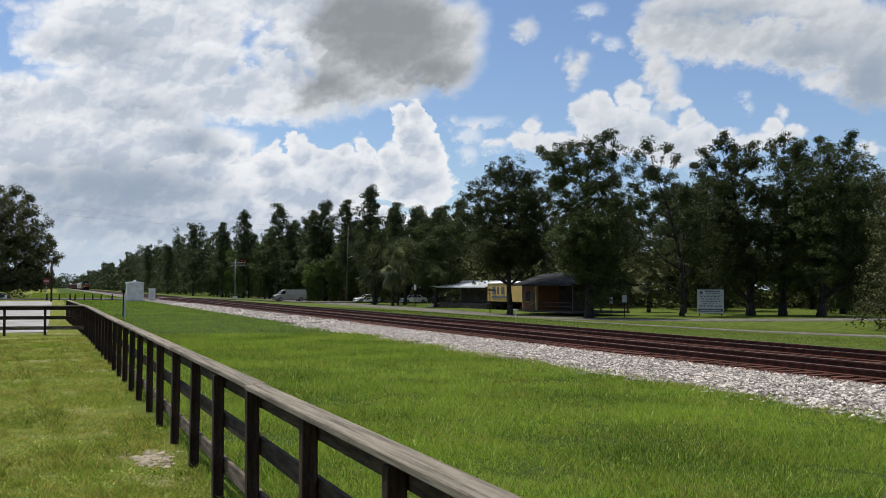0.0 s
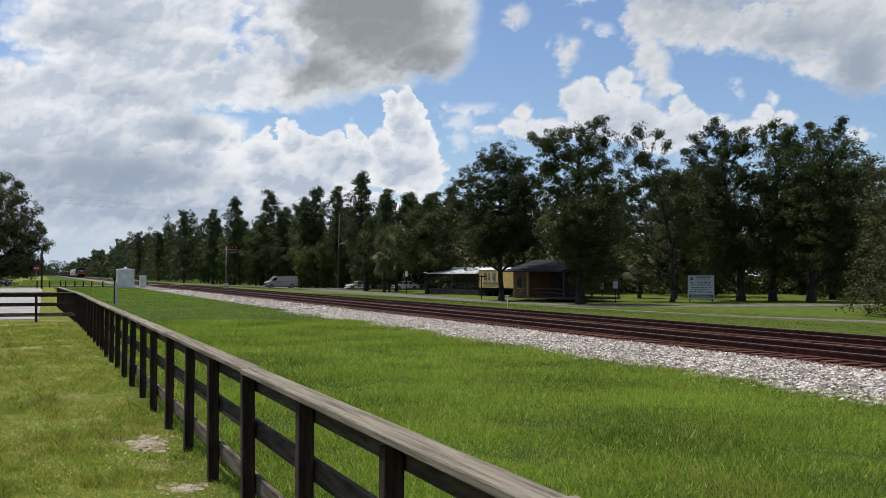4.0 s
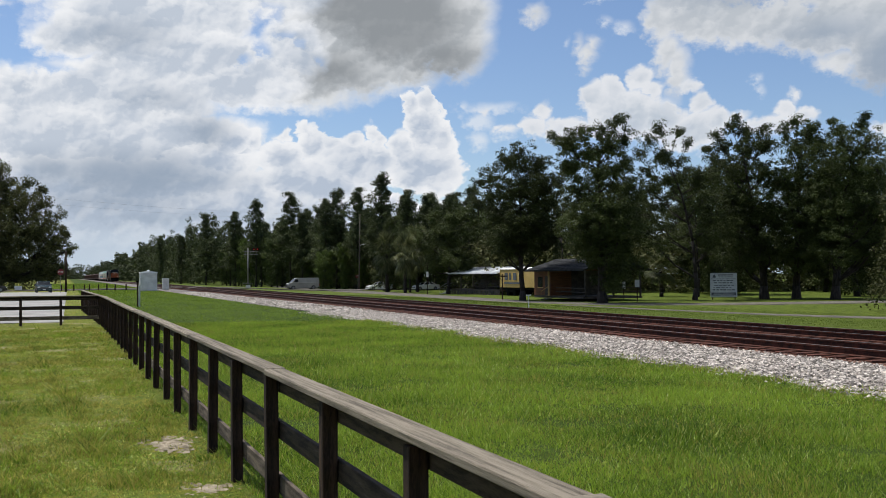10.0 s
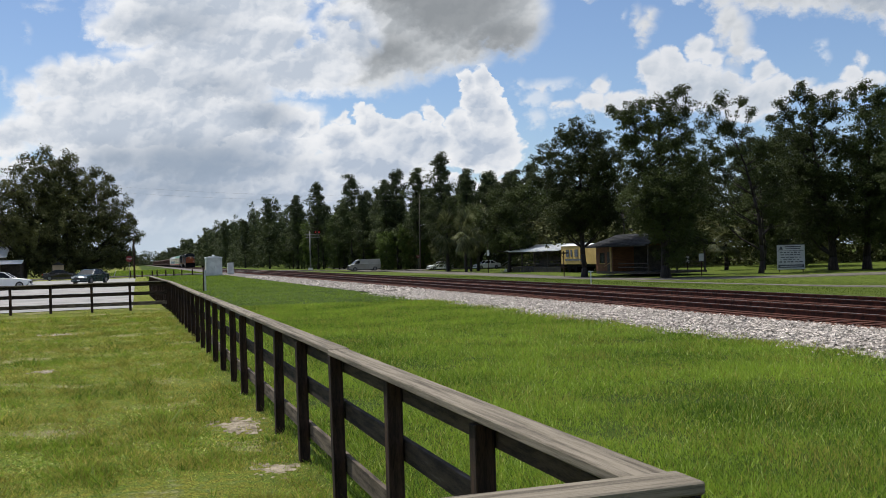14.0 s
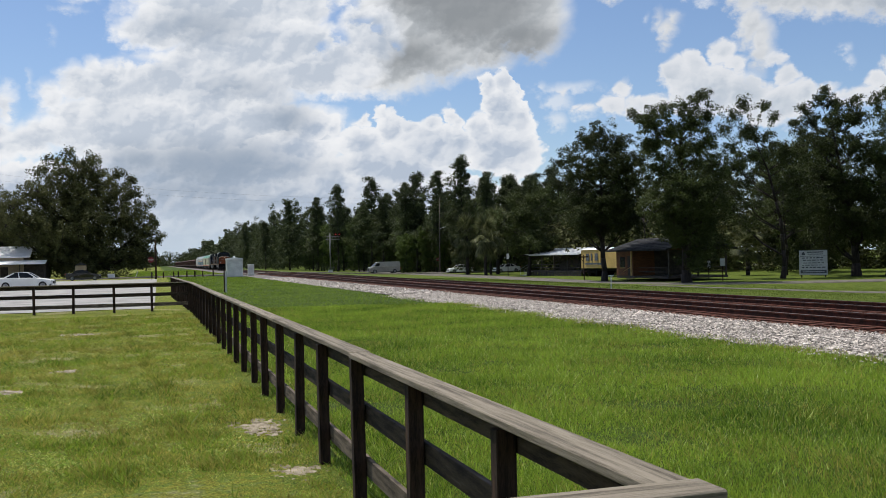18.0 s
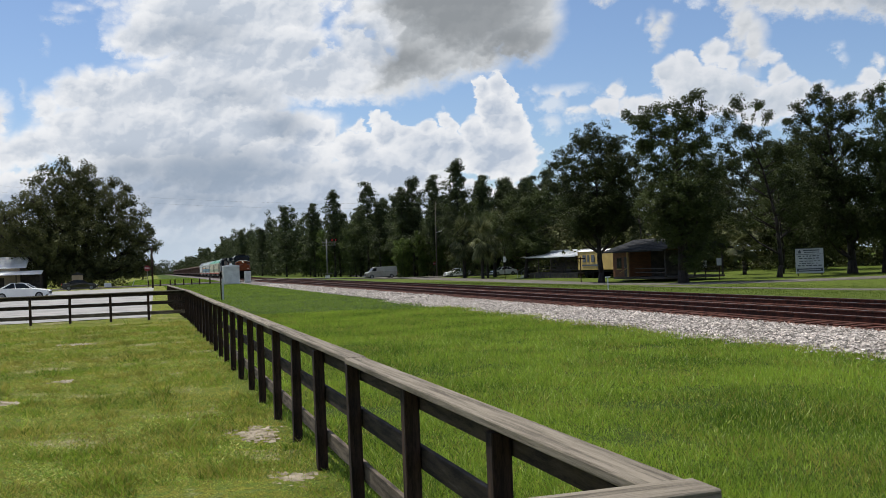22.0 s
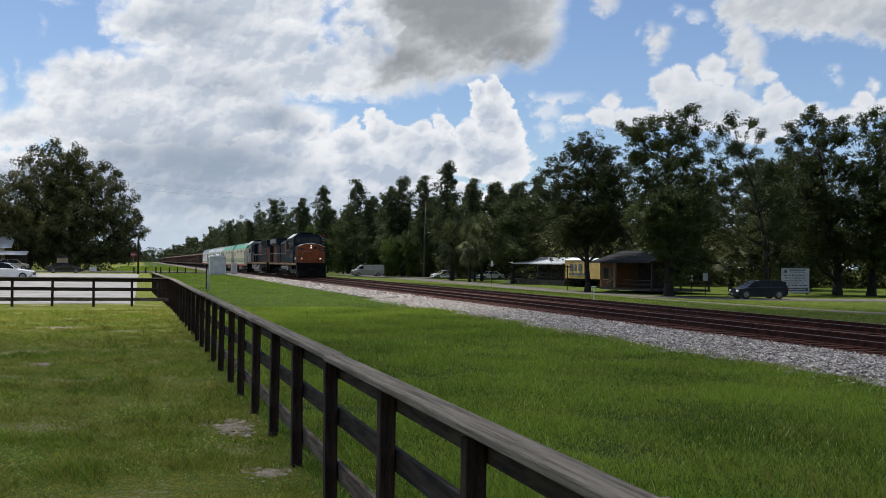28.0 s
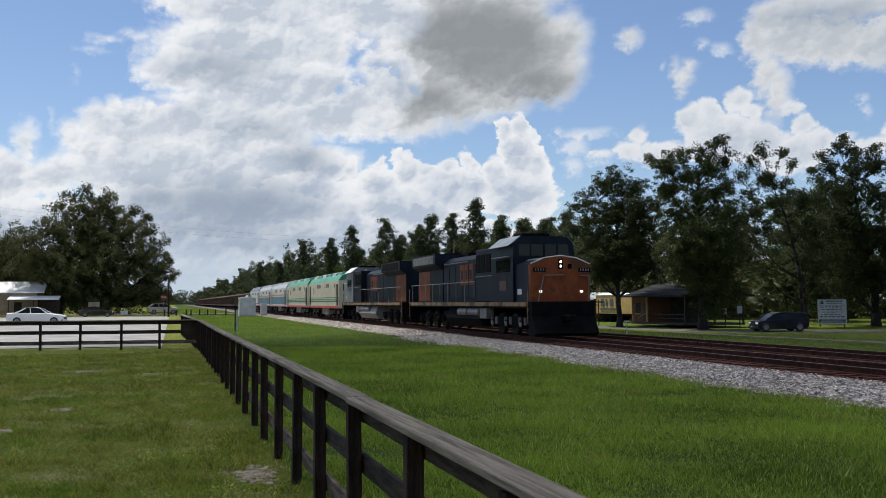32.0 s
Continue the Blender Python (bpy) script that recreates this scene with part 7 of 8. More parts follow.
def build_posts():
    make_stop_sign(52.2, 181, -14, "red octagonal stop sign beside the lamp pole")
    make_stop_sign(-0.95, 131, 0, "red octagonal stop sign at the car park exit")
    # lamp pole by the side road
    root = placed("lamp_pole", 50.6, 174.4, 0, "tall grey timber utility pole with a small lamp", "utility pole", "poles")
    part("pole", tube((0, 0, -0.5), (0.25, 0, 14.2), 0.15, 0.08, 10), M["pole_wood"], root, smooth=True)
    part("arm", tube((0.15, 0, 8.3), (0.95, -0.3, 8.6), 0.035), M["galvanised"], root)
    part("lamp_head", boxed(0.75, 1.25, -0.42, -0.18, 8.48, 8.66, 0.04), M["white_paint"], root)
    # timber pole at the car park
    root = placed("utility_pole", -0.35, 136, 0, "dark timber pole beside the car park exit", "utility pole", "poles")
    part("pole", tube((0, 0, -0.5), (0, 0, 5.4), 0.14, 0.11, 10), M["post_wood"], root, smooth=True)
    part("cap", boxed(-0.12, 0.12, -0.12, 0.12, 5.38, 5.44), M["galvanised"], root)
    # cables strung over the road, from a pole beyond the oaks
    root = placed("utility_pole", -34, 150, 0, "tall timber utility pole beyond the car park", "utility pole", "poles")
    part("pole", tube((0, 0, -0.5), (0, 0, 17.5), 0.18, 0.11, 10), M["pole_wood"], root, smooth=True)
    part("crossarm", boxed(-0.1, 0.1, -1.1, 1.1, 16.9, 17.02), M["pole_wood"], root)
    for k, dz in enumerate((0.0, -0.9)):
        a, b = Vector((-34, 150, 17.0 + dz)), Vector((50.8, 174.4, 13.4 + dz))
        bm = bmesh.new()
        pts = [a.lerp(b, i / 16) - Vector((0, 0, 1.6 * (1 - (i / 8 - 1) ** 2))) for i in range(17)]
        rings = [[bm.verts.new(p + Vector((0, 0.007 * math.cos(k * 1.2566), 0.007 * math.sin(k * 1.2566)))) for k in range(5)] for p in pts]
        for p, q in zip(rings, rings[1:]):
            for k in range(5):
                bm.faces.new((p[k], p[(k + 1) % 5], q[(k + 1) % 5], q[k]))
        tagged(part("overhead_cable", bm, M["tank_grey"], None), "thin dark overhead cable across the road", "cable", "overhead cables")
    # crossing signal on a mast with a short arm
    root = placed("signal_mast", 32.3, 188, 0, "silver crossing signal mast with lamp arm", "signal")
    part("mast", tube((0, 0, -0.3), (0, 0, 7.7), 0.14, 0.12, 10), M["tank_grey"], root, smooth=True)
    for z in (6.5, 7.1):
        part("arm", tube((-0.8, 0, z), (1.95, 0, z), 0.06), M["tank_grey"], root)
    for x in (-0.6, 0.3, 0.9, 1.5):
        part("brace", tube((x, 0, 6.5), (x + 0.3, 0, 7.1), 0.04), M["tank_grey"], root)
    for x in (1.1, 1.8):
        case = part("lamp_case", tube((x, -0.1, 7.5), (x, -0.3, 7.5), 0.30, 0.30, 14), M["loco_dark"], root)
        part("lens", tube((x, -0.3, 7.5), (x, -0.34, 7.5), 0.14, 0.13, 12), M["signal_red"], case)
    part("walkway", boxed(-0.9, 0.9, -0.3, 0.3, 0.9, 0.98), M["tank_grey"], root)
    part("base_box", boxed(-0.4, 0.4, -0.3, 0.3, 0, 0.6, 0.03), M["grey_box"], root)
    # relay house and small case beside the line
    root = placed("relay_cabinet", 10.55, 143.6, 0, "pale grey metal railway relay cabinet with roof vent", "cabinet", "railway cabinets")
    part("body", boxed(-1.15, 1.15, -1.0, 1.0, 0.15, 2.55, 0.03), M["grey_box"], root)
    part("roof", prism([(-1.27, 2.55), (1.27, 2.55), (1.15, 2.66), (0.4, 2.80), (-0.4, 2.80), (-1.15, 2.66)], "y", -1.08, 1.08), M["metal_roof"], root)
    part("vent", tube((0, 0, 2.78), (0, 0, 3.02), 0.22, 0.16, 12), M["metal_roof"], root)
    door = part("door", boxed(-0.9, 0.15, -1.03, -1.0, 0.3, 2.35, 0.008), M["grey_box"], root)
    part("handle", boxed(0.0, 0.06, -1.07, -1.03, 1.1, 1.35), M["galvanised"], door)
    part("notice", boxed(0.6, 0.95, -1.02, -1.0, 2.0, 2.25), M["white_paint"], root)
    part("plinth", boxed(-1.35, 1.35, -1.1, 1.1, -0.2, 0.15), M["concrete"], root)
    root = placed("relay_cabinet", 13.5, 150, 0, "small grey metal case beside the rails", "cabinet", "railway cabinets", 0.05)
    part("body", boxed(-0.45, 0.45, -0.4, 0.4, 0.2, 1.7, 0.02), M["grey_box"], root)
    part("lid", boxed(-0.5, 0.5, -0.45, 0.45, 1.7, 1.76), M["grey_box"], root)
    part("plinth", boxed(-0.5, 0.5, -0.45, 0.45, -0.1, 0.2), M["concrete"], root)
    # marker post in the field
    root = placed("marker_post", 4.35, 67.8, 0, "pale grey flat marker post with a dark stake", "post")
    part("post", boxed(-0.02, 0.10, -0.03, 0.03, -0.2, 1.45, 0.005), M["galvanised"], root)
    part("stake", boxed(-0.12, -0.04, -0.03, 0.03, -0.2, 1.72, 0.005), M["post_wood"], root)
    part("cap", boxed(-0.16, 0.0, -0.05, 0.05, 1.62, 1.74), M["loco_dark"], root)
    # white T-shaped marker beside the far track
    root = placed("line_marker", 25.4, 51.7, -30, "white T-shaped marker post in the verge", "post")
    part("post", boxed(-0.03, 0.03, -0.02, 0.02, -0.2, 0.80), M["grey_box"], root)
    part("crossbar", boxed(-0.15, 0.15, -0.025, 0.025, 0.74, 0.81), M["grey_box"], root)
    # posts and plates along the side road
    root = placed("sign_post", 43.3, 94.4, -20, "dark sign post with a small crossbar", "sign", "small signs")
    part("post", boxed(-0.05, 0.05, -0.05, 0.05, -0.2, 2.75), M["post_wood"], root)
    part("arm", boxed(-0.5, 0.5, -0.03, 0.03, 2.45, 2.58), M["post_wood"], root)
    part("brace", tube((-0.4, 0, 2.45), (0.0, 0, 2.0), 0.03), M["post_wood"], root)
    for x, y, h, white in ((46.9, 127.4, 4.4, True), (53.8, 87.1, 2.0, True), (50.9, 80.0, 2.1, False)):
        root = placed("sign_post", x, y, -25, "thin post with a white plate" if white else "thin dark post with a grey sign back", "sign", "small signs")
        part("post", tube((0, 0, -0.2), (0, 0, h), 0.05, 0.05, 8), M["post_wood"], root)
        if white:
            part("plate", boxed(-0.17, 0.17, -0.07, -0.05, h * 0.55, h * 0.55 + 0.75), M["white_paint"], root)
        else:
            part("plate", boxed(-0.22, 0.22, -0.07, -0.05, h - 0.7, h), M["galvanised"], root)
    # bollards along the road
    first = None
    for x in (-1.0, 0.7, 2.2, 2.9, 4.2, 5.4, 6.6, 8.2):
        if first is None:
            first = placed("bollard", x, 154.2, 0, "short dark timber bollard in the verge", "bollard", "bollards")
            part("post", tube((0, 0, -0.2), (0, 0, 0.95), 0.11, 0.10, 9), M["post_wood"], first)
        else:
            copy_thing(first, pose(x, 154.2 + 0.2 * x, gz(x, 154), 0, 0, x * 40))
    # white boards on the verge beneath the oak
    root = placed("white_board", -7.3, 163, 15, "small white board leaning on the verge", "board")
    part("panel", prism([(-0.3, 0.1), (-0.1, 0.75), (-0.06, 0.75), (-0.26, 0.1)], "x", -0.55, 0.55), M["white_paint"], root)
    part("prop", tube((0, 0.2, 0), (0, -0.12, 0.6), 0.03), M["post_wood"], root)
    root = placed("leaning_pole", -3.4, 166, 0, "white leaning stake on the verge", "stake")
    part("stake", tube((-0.3, 0, -0.1), (0.15, 0, 1.1), 0.07, 0.06, 8), M["white_paint"], root)
    # kiosk behind the black car
    root = placed("kiosk", -11.6, 160.5, 0, "small pale roadside case with a dark roof", "kiosk", lift=0.0)
    part("body", boxed(-0.8, 0.8, -0.4, 0.4, 0.3, 2.2, 0.03), M["tan_wall"], root)
    part("roof", prism([(-1.0, 2.2), (1.0, 2.2), (0.0, 2.65)], "y", -0.6, 0.6), M["shingle"], root)
    for x in (-0.7, 0.6):
        part("leg", boxed(x, x + 0.1, -0.1, 0.1, -0.2, 0.3), M["post_wood"], root)


def build_store():
    """Low building at the far end of the car park."""
    root = placed("store_building", -33.5, 166, 0, "low tan building with white metal roof and awning", "building")
    part("wall_front", boxed(0, 13.0, 0, 0.25, -0.2, 3.7), M["tan_wall"], root)
    part("wall_side", boxed(12.75, 13.0, 0.25, 10, -0.2, 3.7), M["tan_wall"], root)
    part("wall_side", boxed(0, 0.25, 0.25, 10, -0.2, 3.7), M["tan_wall"], root)
    part("wall_back", boxed(0.25, 12.75, 9.75, 10, -0.2, 3.7), M["tan_wall"], root)
    roof = part("roof", prism([(-0.6, 3.65), (5.0, 5.45), (10.6, 3.65), (10.6, 3.75), (5.0, 5.55), (-0.6, 3.75)], "x", -0.5, 14.0), M["metal_roof"], root, "white metal roof")
    for k in range(24):
        part("roof_seam", prism([(-0.6, 3.75), (5.0, 5.55), (5.0, 5.60), (-0.6, 3.80)], "x", -0.4 + k * 0.6, -0.35 + k * 0.6), M["metal_roof"], roof)
    part("awning", prism([(-3.2, 2.55), (0.0, 3.15), (0.0, 3.22), (-3.2, 2.62)], "x", 9.0, 16.5), M["metal_roof"], root, "white awning over the entrance")
    for x in (9.2, 12.8, 16.3):
        part("awning_post", tube((x, -3.0, -0.1), (x, -3.0, 2.6), 0.07), M["dark_timber"], root)
    part("lean_to", boxed(13.0, 16.3, 0.3, 6, -0.2, 2.9), M["dark_timber"], root)
    for x in (1.5, 5.0):
        w = part("window", boxed(x, x + 1.6, -0.03, 0.0, 1.1, 2.5), M["car_glass"], root)
        part("window_frame", boxed(x - 0.08, x + 1.68, -0.05, -0.01, 1.0, 1.1), M["white_paint"], w)
    part("door", boxed(9.6, 10.7, -0.04, 0.0, 0, 2.2), M["dark_timber"], root)
    # small gabled annex with a tan front
    root = placed("annex_shed", -29.2, 158.5, 0, "small tan gabled shed beside the low building", "shed")
    part("body", boxed(0, 3.4, 0, 4, -0.2, 2.9), M["tan_wall"], root)
    part("roof", prism([(-0.3, 2.85), (1.7, 3.75), (3.7, 2.85), (3.7, 2.95), (1.7, 3.87), (-0.3, 2.95)], "y", -0.3, 4.3), M["metal_roof"], root)
    part("gable", prism([(0, 2.9), (3.4, 2.9), (1.7, 3.7)], "y", 0.0, 0.12), M["tan_wall"], root)
    part("door", boxed(1.2, 2.2, -0.03, 0.0, 0, 2.05), M["dark_timber"], root)


build_rail_car()
build_platform_shed()
build_cabin()
build_information_board()
build_posts()
build_store()


# ---- grass ----
BARE = ((1.10, 11.9, 0.42, 0.85), (1.18, 9.2, 0.34, 0.45), (-2.3, 30.0, 0.9, 0.8), (-2.5, 16.8, 0.45, 0.4), (-1.75, 19.6, 0.3, 0.3))


def smooth_noise(x, y, seed, size):
    """Soft lumps of about that size, between 0 and 1."""
    rng = np.random.RandomState(seed)
    v = np.zeros_like(x)
    for k in range(7):
        a, ph = rng.uniform(0, 6.28), rng.uniform(0, 6.28)
        f = rng.uniform(0.6, 1.9) * 6.28 / size
        v += np.sin((x * math.cos(a) + y * math.sin(a)) * f + ph)
    return 0.5 + v / 7


def build_grass():
    def blades(name, label, material, rng, x, y, height, width, lean):
        n = len(x)
        z = ground_z(x, y) - 0.012
        a, b = rng.uniform(0, 6.28, n), rng.uniform(0, 6.28, n)
        side = np.stack([np.cos(a), np.sin(a), np.zeros(n)], -1) * (width / 2)[:, None]
        fall = np.stack([np.cos(b), np.sin(b), np.zeros(n)], -1) * (lean * height)[:, None]
        p = np.stack([x, y, z], -1)
        up = np.stack([np.zeros(n), np.zeros(n), height], -1)
        tip = p + up * 0.95 + fall
        v = np.stack([p - side, p + side, tip], 1).reshape(-1, 3)
        me = bpy.data.meshes.new(name)
        me.vertices.add(len(v))
        me.vertices.foreach_set("co", v.astype(np.float32).ravel())
        loops = np.arange(3 * n).astype(np.int32)
        me.loops.add(len(loops))
        me.loops.foreach_set("vertex_index", loops)
        starts = (np.arange(n) * 3).astype(np.int32)
        me.polygons.add(n)
        me.polygons.foreach_set("loop_start", starts)
        me.update(calc_edges=True)
        me.materials.append(material)
        tagged(new(name, me), label, "grass", kind="stuff")

    rng = np.random.RandomState(17)

    def scatter(n, near, far, a0, a1, power=1.0):
        """Points in a fan round the standpoint: distance near..far, azimuth a0..a1 degrees."""
        d = near + (far - near) * rng.rand(n) ** power
        a = np.radians(rng.uniform(a0, a1, n))
        return d * np.sin(a), d * np.cos(a), d

    # lush field between the fence and the line
    x, y, d = scatter(600000, 4.6, 42, 1.5, 49, 1.2)
    edge = 12.10 + 0.14 * np.sin(y * 2.7) + 0.18 * np.sin(y * 0.83 + 1) + rng.normal(0, 0.38, len(x))
    fx = 1.60 - 0.0074 * (y - 2.7)
    keep = (x > fx - 0.02) & (x < edge)
    x, y, d = x[keep], y[keep], d[keep]
    lump = 0.6 * smooth_noise(x, y, 1, 2.2) + 0.4 * smooth_noise(x, y, 9, 0.7)
    h = (0.038 + 0.058 * rng.rand(len(x)) ** 1.6) * (0.45 + 1.1 * lump) * (1 + d / 60)
    w = (0.0058 + 0.00064 * d) * rng.uniform(0.6, 1.3, len(x))
    lean = rng.uniform(0.15, 1.1, len(x))
    pale = rng.rand(len(x)) < 0.10 + 0.25 * smooth_noise(x, y, 12, 3.5) ** 2
    pale |= (x > 11.0) & (rng.rand(len(x)) < 0.35 * rise(11.0, 12.2, x))
    blades("field_grass", "lush green uncut grass beside the railway", M["grass_blade"], rng, x[~pale], y[~pale], h[~pale], w[~pale], lean[~pale])
    blades("field_grass", "paler yellowing blades among the uncut grass", M["grass_dry"], rng, x[pale], y[pale], h[pale] * 0.9, w[pale], lean[pale])
    # a few near blades repeated in the lighter colour, as painted glints
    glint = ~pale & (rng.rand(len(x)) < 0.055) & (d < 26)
    blades("field_grass", "blades coloured lighter as painted glints among the uncut grass", M["grass_glint"], rng, x[glint] + 0.01, y[glint], h[glint] * 1.1, w[glint], lean[glint])
    # short worn grass of the paddock
    x, y, d = scatter(640000, 4.6, 40, -13, 14, 1.15)
    fx = 1.60 - 0.0074 * (y - 2.7)
    lump = smooth_noise(x, y, 2, 2.6)
    fine = smooth_noise(x, y, 3, 0.7)
    keep = (x < fx - 0.03) & (y < 43.2) & (y > 2.8) & (rng.rand(len(x)) < 0.25 + 1.1 * lump * (0.35 + fine))
    for bx, by, rx, ry in BARE:
        wob = 0.35 * np.sin(np.arctan2(y - by, x - bx) * 3 + bx * 9) + 0.2 * np.sin(np.arctan2(y - by, x - bx) * 7 + by)
        keep &= (((x - bx) / rx) ** 2 + ((y - by) / ry) ** 2 > (0.15 + 0.75 * rng.rand(len(x))) * (1 + wob)) | (rng.rand(len(x)) < 0.28)
    x, y, d, lump, fine = x[keep], y[keep], d[keep], lump[keep], fine[keep]
    h = (0.012 + 0.026 * rng.rand(len(x)) ** 2) * (0.32 + 0.7 * lump + 0.65 * fine) * (1 + d / 60)
    h *= 1 + 0.9 * rise(0.60, 0.80, smooth_noise(x, y, 14, 1.6))
    dry = rng.rand(len(x)) < 0.90 - 0.6 * smooth_noise(x, y, 15, 3.2)
    w = (0.0070 + 0.00074 * d) * rng.uniform(0.6, 1.4, len(x))
    lean = rng.uniform(0.2, 1.5, len(x))
    tuft = rng.rand(len(x)) < 0.02 + 0.06 * rise(0.55, 0.75, fine)
    h[tuft] *= 2.2
    blades("paddock_grass", "short patchy yellow-green paddock grass", M["grass_dry"], rng, x[dry], y[dry], h[dry], w[dry], lean[dry])
    blades("paddock_grass", "short patchy green paddock grass", M["grass_blade"], rng, x[~dry], y[~dry], h[~dry] * 1.15, w[~dry], lean[~dry])
    # low broad weed leaves between the blades
    x, y, d = scatter(160000, 5.0, 24, -13, 14, 1.2)
    keep = (x < 1.55 - 0.0074 * (y - 2.7)) & (rng.rand(len(x)) < 0.15 + 1.1 * smooth_noise(x, y, 21, 1.1) * smooth_noise(x, y, 22, 3.0))
    for bx, by, rx, ry in BARE:
        keep &= (((x - bx) / rx) ** 2 + ((y - by) / ry) ** 2 > 0.8) | (rng.rand(len(x)) < 0.12)
    x, y, d = x[keep], y[keep], d[keep]
    pale = rng.rand(len(x)) < 0.35
    for pick, mat, text in ((pale, "weed_pale", "pale yellow-green low weeds in the paddock"), (~pale, "weed_leaf", "fresh green low weeds in the paddock")):
        n = int(pick.sum())
        blades("paddock_weeds", text, M[mat], rng, x[pick], y[pick], 0.014 + 0.022 * rng.rand(n), (0.016 + 0.0009 * d[pick]) * rng.uniform(0.6, 1.4, n), rng.uniform(0.6, 2.4, n))
    # the same turf round and behind the standpoint
    x, y = rng.uniform(-13, 12, 150000), rng.uniform(-9, 13, 150000)
    fx = 1.60 - 0.0074 * (y - 2.7)
    seen = (np.hypot(x, y) > 4.6) & (np.degrees(np.arctan2(x, y)) > -13) & (np.degrees(np.arctan2(x, y)) < 49)
    keep = ~seen & (np.abs(x - fx) > 0.05)
    x, y, fx = x[keep], y[keep], fx[keep]
    long = (x > fx) & (y > 2.7)
    h = np.where(long, 0.05 + 0.09 * rng.rand(len(x)), 0.02 + 0.04 * rng.rand(len(x)))
    blades("near_grass", "green turf of the paddock round the fence", M["grass_blade"], rng, x, y, h, 0.012 * rng.uniform(0.6, 1.3, len(x)), rng.uniform(0.3, 1.5, len(x)))
    # far field and verges
    x, y = rng.uniform(-6, 12.2, 110000), 38 + 300 * rng.rand(110000) ** 1.4
    keep = ((x > 1.2) | (y > 174)) & ~((y > 155) & (y < 174))
    x, y = x[keep], y[keep]
    d = np.hypot(x, y)
    blades("far_grass", "green grass running on beside the railway", M["grass_blade"], rng, x, y, 0.045 + 0.06 * rng.rand(len(x)), 0.0008 * d, rng.uniform(0.4, 1.3, len(x)))
    x, y = 24.6 + 22 * rng.rand(60000), 10 + 90 * rng.rand(60000)
    d = np.hypot(x, y)
    road = ((y < 72) & (np.abs(x - np.interp(y, [0, 26, 42, 48, 58, 68], [70, 54, 44.2, 41.3, 39.2, 37.2])) < 1.7)) | ((y > 68) & (x > 36))
    keep = ~road
    x, y, d = x[keep], y[keep], d[keep]
    blades("verge_grass", "green mown grass of the verge and lawn", M["grass_verge"], rng, x, y, 0.035 + 0.05 * rng.rand(len(x)), 0.0004 * d, rng.uniform(0.3, 0.9, len(x)))
    # bare sandy spots: broken crumbs and flat scabs of soil
    for k, (bx, by, rx, ry) in enumerate(BARE):
        r2 = random.Random(60 + k)
        bm = bmesh.new()
        for _ in range(int(30 + 300 * rx * ry)):
            a, q = r2.uniform(0, 6.28), r2.random() ** 0.75
            q *= 0.75 + 0.25 * math.sin(3 * a + k) + 0.15 * math.sin(5 * a + 2 * k)
            x, y, r = bx + rx * q * math.cos(a), by + ry * q * math.sin(a), r2.uniform(0.015, 0.085) * (1.15 - 0.6 * q)
            top = gz(x, y) + 0.012 + r2.uniform(0, 0.012) * (1 - q)
            c = bm.verts.new((x, y, top))
            ring = [bm.verts.new((x + r * r2.uniform(0.6, 1.4) * math.cos(i * 1.0472), y + r * r2.uniform(0.6, 1.4) * math.sin(i * 1.0472), top - 0.010 - r2.uniform(0, 0.012))) for i in range(6)]
            for i in range(6):
                bm.faces.new((c, ring[i], ring[(i + 1) % 6]))
        tagged(part("sand_patch", bm, M["sand"], None, smooth=True), "bare patch of pale crumbly sandy soil in the grass", "sand patch", "bare patches", kind="stuff")


build_grass()


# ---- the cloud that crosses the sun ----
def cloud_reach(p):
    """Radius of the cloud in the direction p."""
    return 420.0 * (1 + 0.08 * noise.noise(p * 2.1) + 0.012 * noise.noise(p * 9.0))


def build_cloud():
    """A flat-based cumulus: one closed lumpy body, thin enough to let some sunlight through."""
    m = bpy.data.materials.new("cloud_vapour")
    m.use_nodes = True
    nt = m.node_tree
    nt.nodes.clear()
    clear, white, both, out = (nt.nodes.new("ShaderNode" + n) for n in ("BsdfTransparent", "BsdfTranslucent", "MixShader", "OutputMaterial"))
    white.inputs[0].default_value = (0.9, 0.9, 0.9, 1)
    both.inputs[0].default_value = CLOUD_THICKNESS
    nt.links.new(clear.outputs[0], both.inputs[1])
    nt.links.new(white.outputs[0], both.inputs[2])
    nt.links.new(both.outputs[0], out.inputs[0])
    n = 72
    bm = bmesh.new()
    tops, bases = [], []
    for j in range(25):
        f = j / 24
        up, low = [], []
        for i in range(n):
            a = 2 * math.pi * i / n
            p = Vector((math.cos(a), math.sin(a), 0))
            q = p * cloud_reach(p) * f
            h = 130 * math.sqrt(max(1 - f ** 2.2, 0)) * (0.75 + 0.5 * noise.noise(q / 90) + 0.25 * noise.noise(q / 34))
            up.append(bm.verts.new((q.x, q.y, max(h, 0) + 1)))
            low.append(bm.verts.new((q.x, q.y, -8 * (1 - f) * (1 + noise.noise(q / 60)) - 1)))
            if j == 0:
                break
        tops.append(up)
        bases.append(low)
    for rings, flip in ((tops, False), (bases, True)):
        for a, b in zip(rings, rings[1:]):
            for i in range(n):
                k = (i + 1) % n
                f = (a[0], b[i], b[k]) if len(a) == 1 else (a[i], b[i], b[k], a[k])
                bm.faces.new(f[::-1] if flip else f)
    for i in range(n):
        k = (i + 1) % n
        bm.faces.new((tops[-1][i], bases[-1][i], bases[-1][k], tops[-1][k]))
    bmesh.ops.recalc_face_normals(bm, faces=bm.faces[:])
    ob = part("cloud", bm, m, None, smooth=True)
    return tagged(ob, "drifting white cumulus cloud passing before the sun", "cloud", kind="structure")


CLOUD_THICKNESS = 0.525
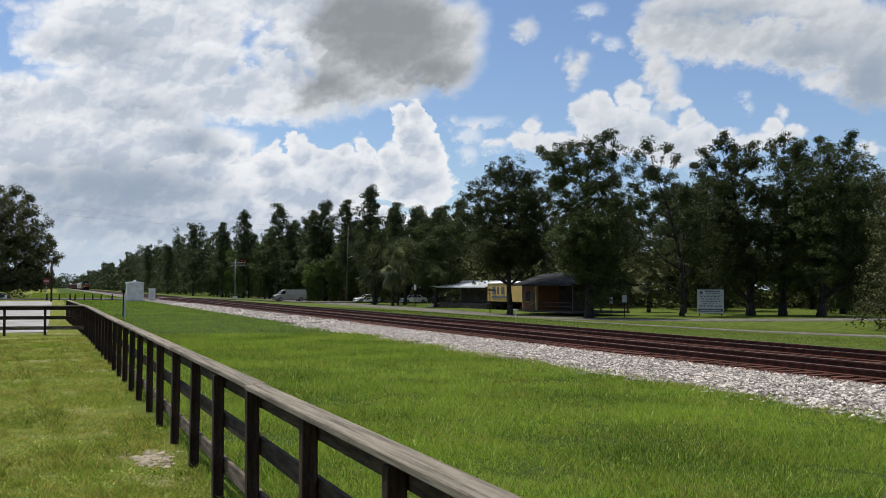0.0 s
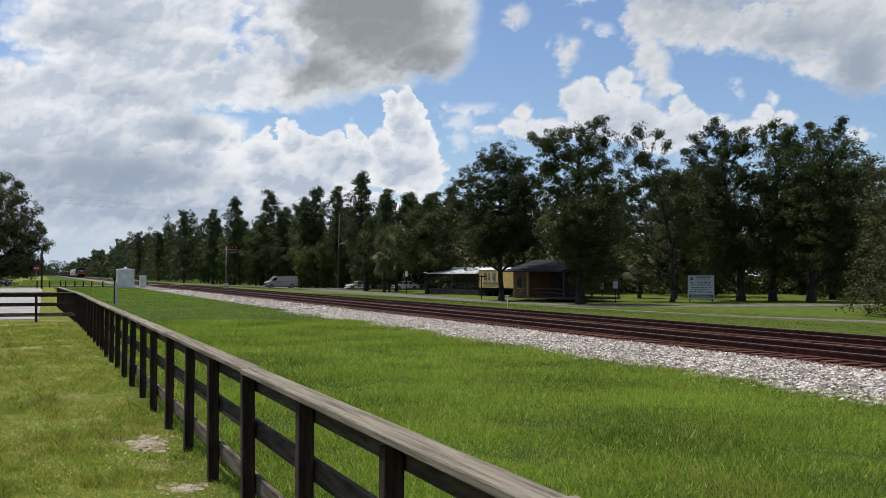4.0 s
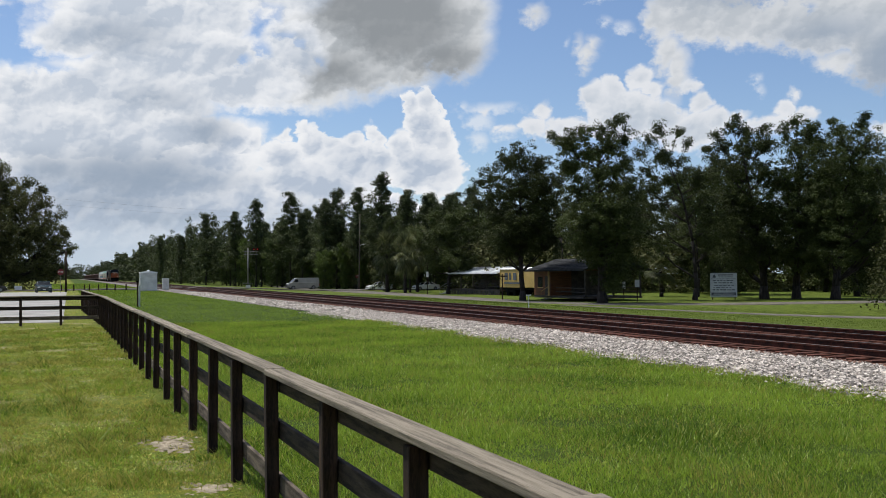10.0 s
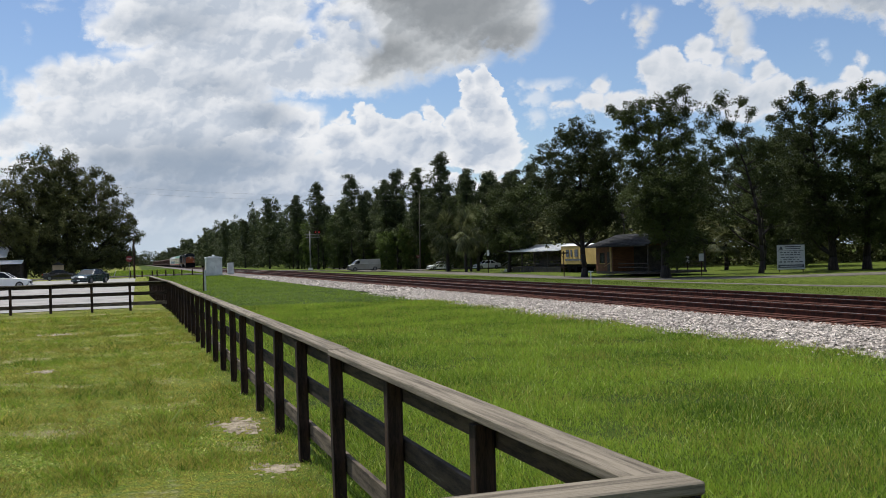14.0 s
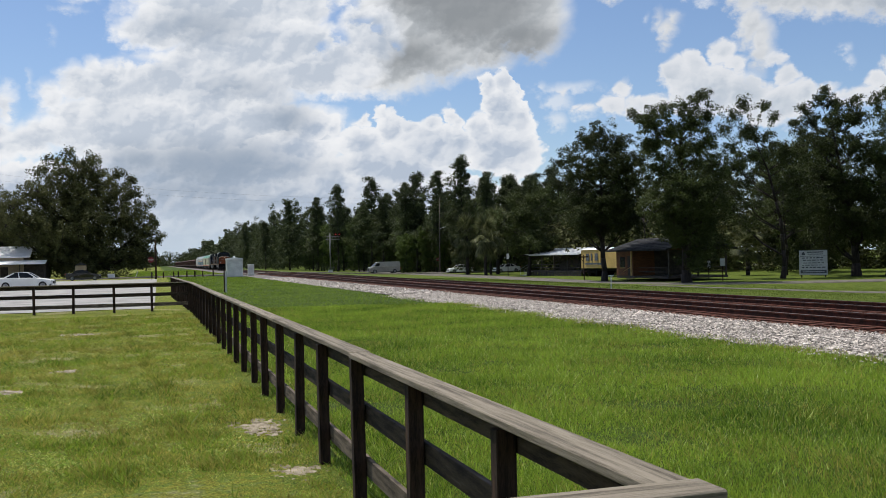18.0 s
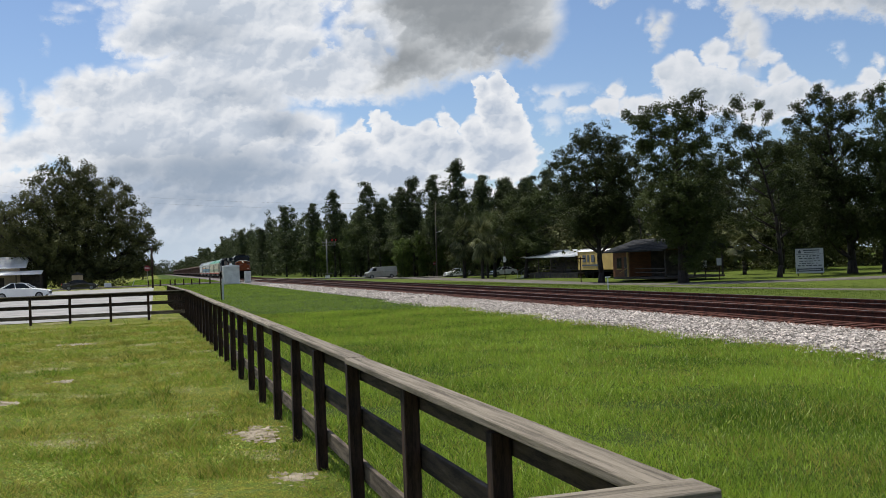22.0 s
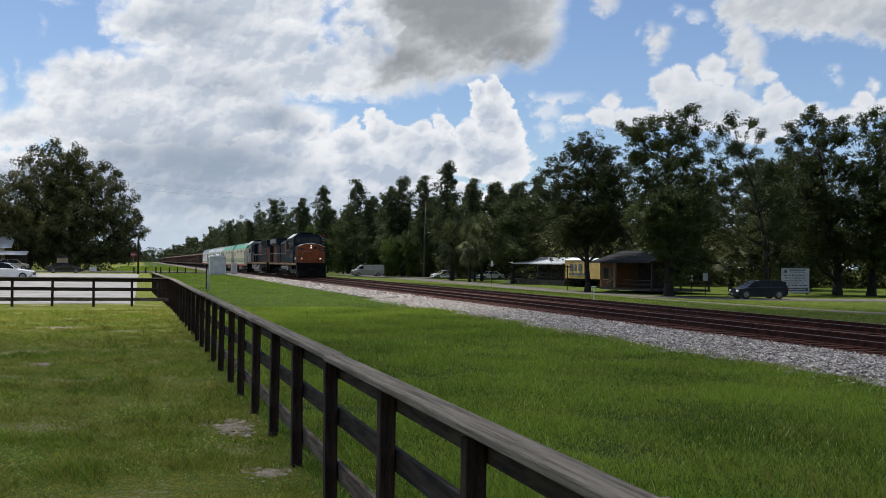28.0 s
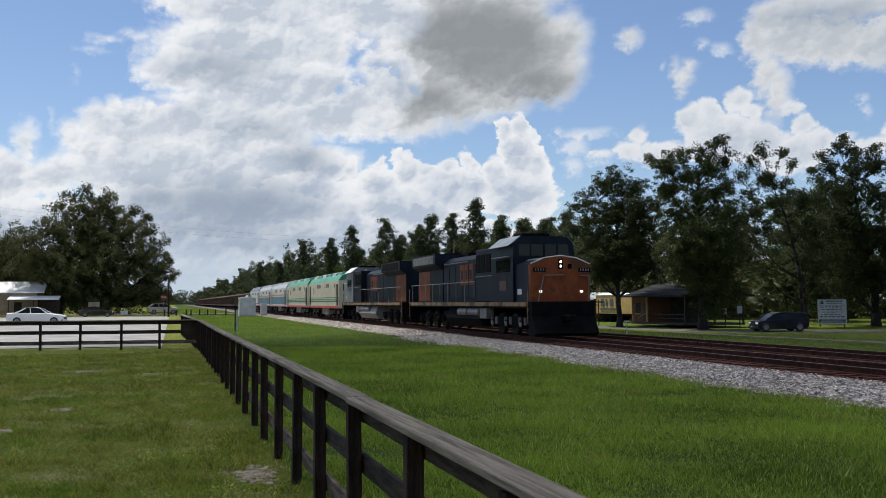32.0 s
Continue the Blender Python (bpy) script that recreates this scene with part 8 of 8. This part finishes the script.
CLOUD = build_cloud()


# ---- what moves ----
TRAIN_ROWS = ((0, 590), (6, 471), (9, 418), (13, 348), (19, 246), (23, 180), (28, 99.5), (30, 68.4), (31, 54.4), (32, 40))
# seconds, x, y, heading in degrees from +y to the left
TEAL_ROWS = ((0, -9.5, 163, -95), (2.5, -8.4, 162.6, -105), (5, -6.2, 159.5, -140), (7, -4.5, 153, -165), (9, -3.4, 141, -172), (11, -2.9, 129, -180), (12.5, -3.1, 118, -190),
             (14, -4.6, 106, -206), (15, -6.5, 96, -222), (15.8, -10.2, 88, -244), (17, -18, 84, -262), (19, -31, 83, -270), (22, -40, 83, -270), (32, -40, 83, -270))
VAN_ROWS = ((0, 150, 58.5, 82), (22.6, 79, 65.9, 84), (24, 64.4, 67.8, 84), (25, 58.2, 68.6, 82), (25.5, 56.0, 68.9, 81), (27.5, 50.7, 69.9, 80), (28.5, 49.0, 70.3, 80), (29.5, 48.4, 70.4, 80), (32, 48.4, 70.4, 80))
SUV_ROWS = ((0, -140, 153.6, -87), (22, -60, 157.6, -87), (26, -31, 159.2, -87), (27.5, -21.5, 160.0, -87), (28, -18.6, 160.2, -87), (29, -12.0, 160.9, -84), (30, -7.4, 161.4, -84), (31, -4.0, 161.9, -82), (32, -1.4, 162.3, -82))


def eased(rows, step):
    """Rows of time and numbers, resampled by a cubic through them."""
    t = np.array([r[0] for r in rows], float)
    v = np.array([r[1:] for r in rows], float)
    m = np.gradient(v, t, axis=0)
    # where a thing stands still it stays still
    for i in range(len(t)):
        if (i and np.allclose(v[i], v[i - 1])) or (i < len(t) - 1 and np.allclose(v[i], v[i + 1])):
            m[i] = 0
    out = []
    for s in np.arange(0, 32 + step / 2, step):
        i = min(int(np.searchsorted(t, s, "right")) - 1, len(t) - 2)
        h = t[i + 1] - t[i]
        u = (s - t[i]) / h
        out.append((float(s), *((2 * u ** 3 - 3 * u ** 2 + 1) * v[i] + (u ** 3 - 2 * u ** 2 + u) * h * m[i] + (-2 * u ** 3 + 3 * u ** 2) * v[i + 1] + (u ** 3 - u ** 2) * h * m[i + 1])))
    return out


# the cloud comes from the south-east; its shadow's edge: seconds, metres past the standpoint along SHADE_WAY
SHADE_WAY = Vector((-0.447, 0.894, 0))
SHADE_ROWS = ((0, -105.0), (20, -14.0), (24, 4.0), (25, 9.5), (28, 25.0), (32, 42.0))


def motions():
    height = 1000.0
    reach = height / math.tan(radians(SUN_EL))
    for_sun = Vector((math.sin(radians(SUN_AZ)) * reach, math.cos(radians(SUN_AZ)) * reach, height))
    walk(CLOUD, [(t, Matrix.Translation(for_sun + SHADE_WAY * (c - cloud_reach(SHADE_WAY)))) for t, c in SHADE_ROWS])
    for thing, back, turned in TRAIN:
        walk(thing, [(t, pose(TRACKS[0], y + back, RAIL_Z, 0, 0, 180 if turned else 0)) for t, y in eased(TRAIN_ROWS, 1.0)])
    # the leading engines' wheels, in steps of less than a quarter turn
    fine_line = eased(TRAIN_ROWS, 1 / 15)
    for wheel, turned in SPINNING:
        y0, r = wheel.location.y, 1 if not turned else -1
        rows = []
        for t, y in fine_line:
            rows.append((t, pose(0, y0, WHEEL_R) @ pose(0, 0, 0, math.degrees((590 - y) / WHEEL_R) * r, 0, 0)))
        walk(wheel, rows)
    for key, rows, lift in (("teal", TEAL_ROWS, 0.03), ("van", VAN_ROWS, 0.05), ("suv", SUV_ROWS, 0.19)):
        car, wheels = MOVING_CARS[key]
        line = eased(rows, 0.25)
        walk(car, [(t, pose(x, y, gz(x, y) + (lift if key != "teal" or y < 144 else lift + 0.14 * float(rise(144, 158, y))), 0, 0, a)) for t, x, y, a in line])
        dense = eased(rows, 1 / 15)
        gone, spin = 0.0, []
        for (t0, x0, y0, _), (t, x, y, _) in zip([dense[0]] + dense, dense):
            gone += math.hypot(x - x0, y - y0)
            spin.append((t, gone))
        for w in wheels:
            base, wr = w.matrix_basis.translation.copy(), w.matrix_basis.translation.z
            walk(w, [(t, Matrix.Translation(base) @ pose(0, 0, 0, -math.degrees(d / wr), 0, 0)) for t, d in spin])


motions()
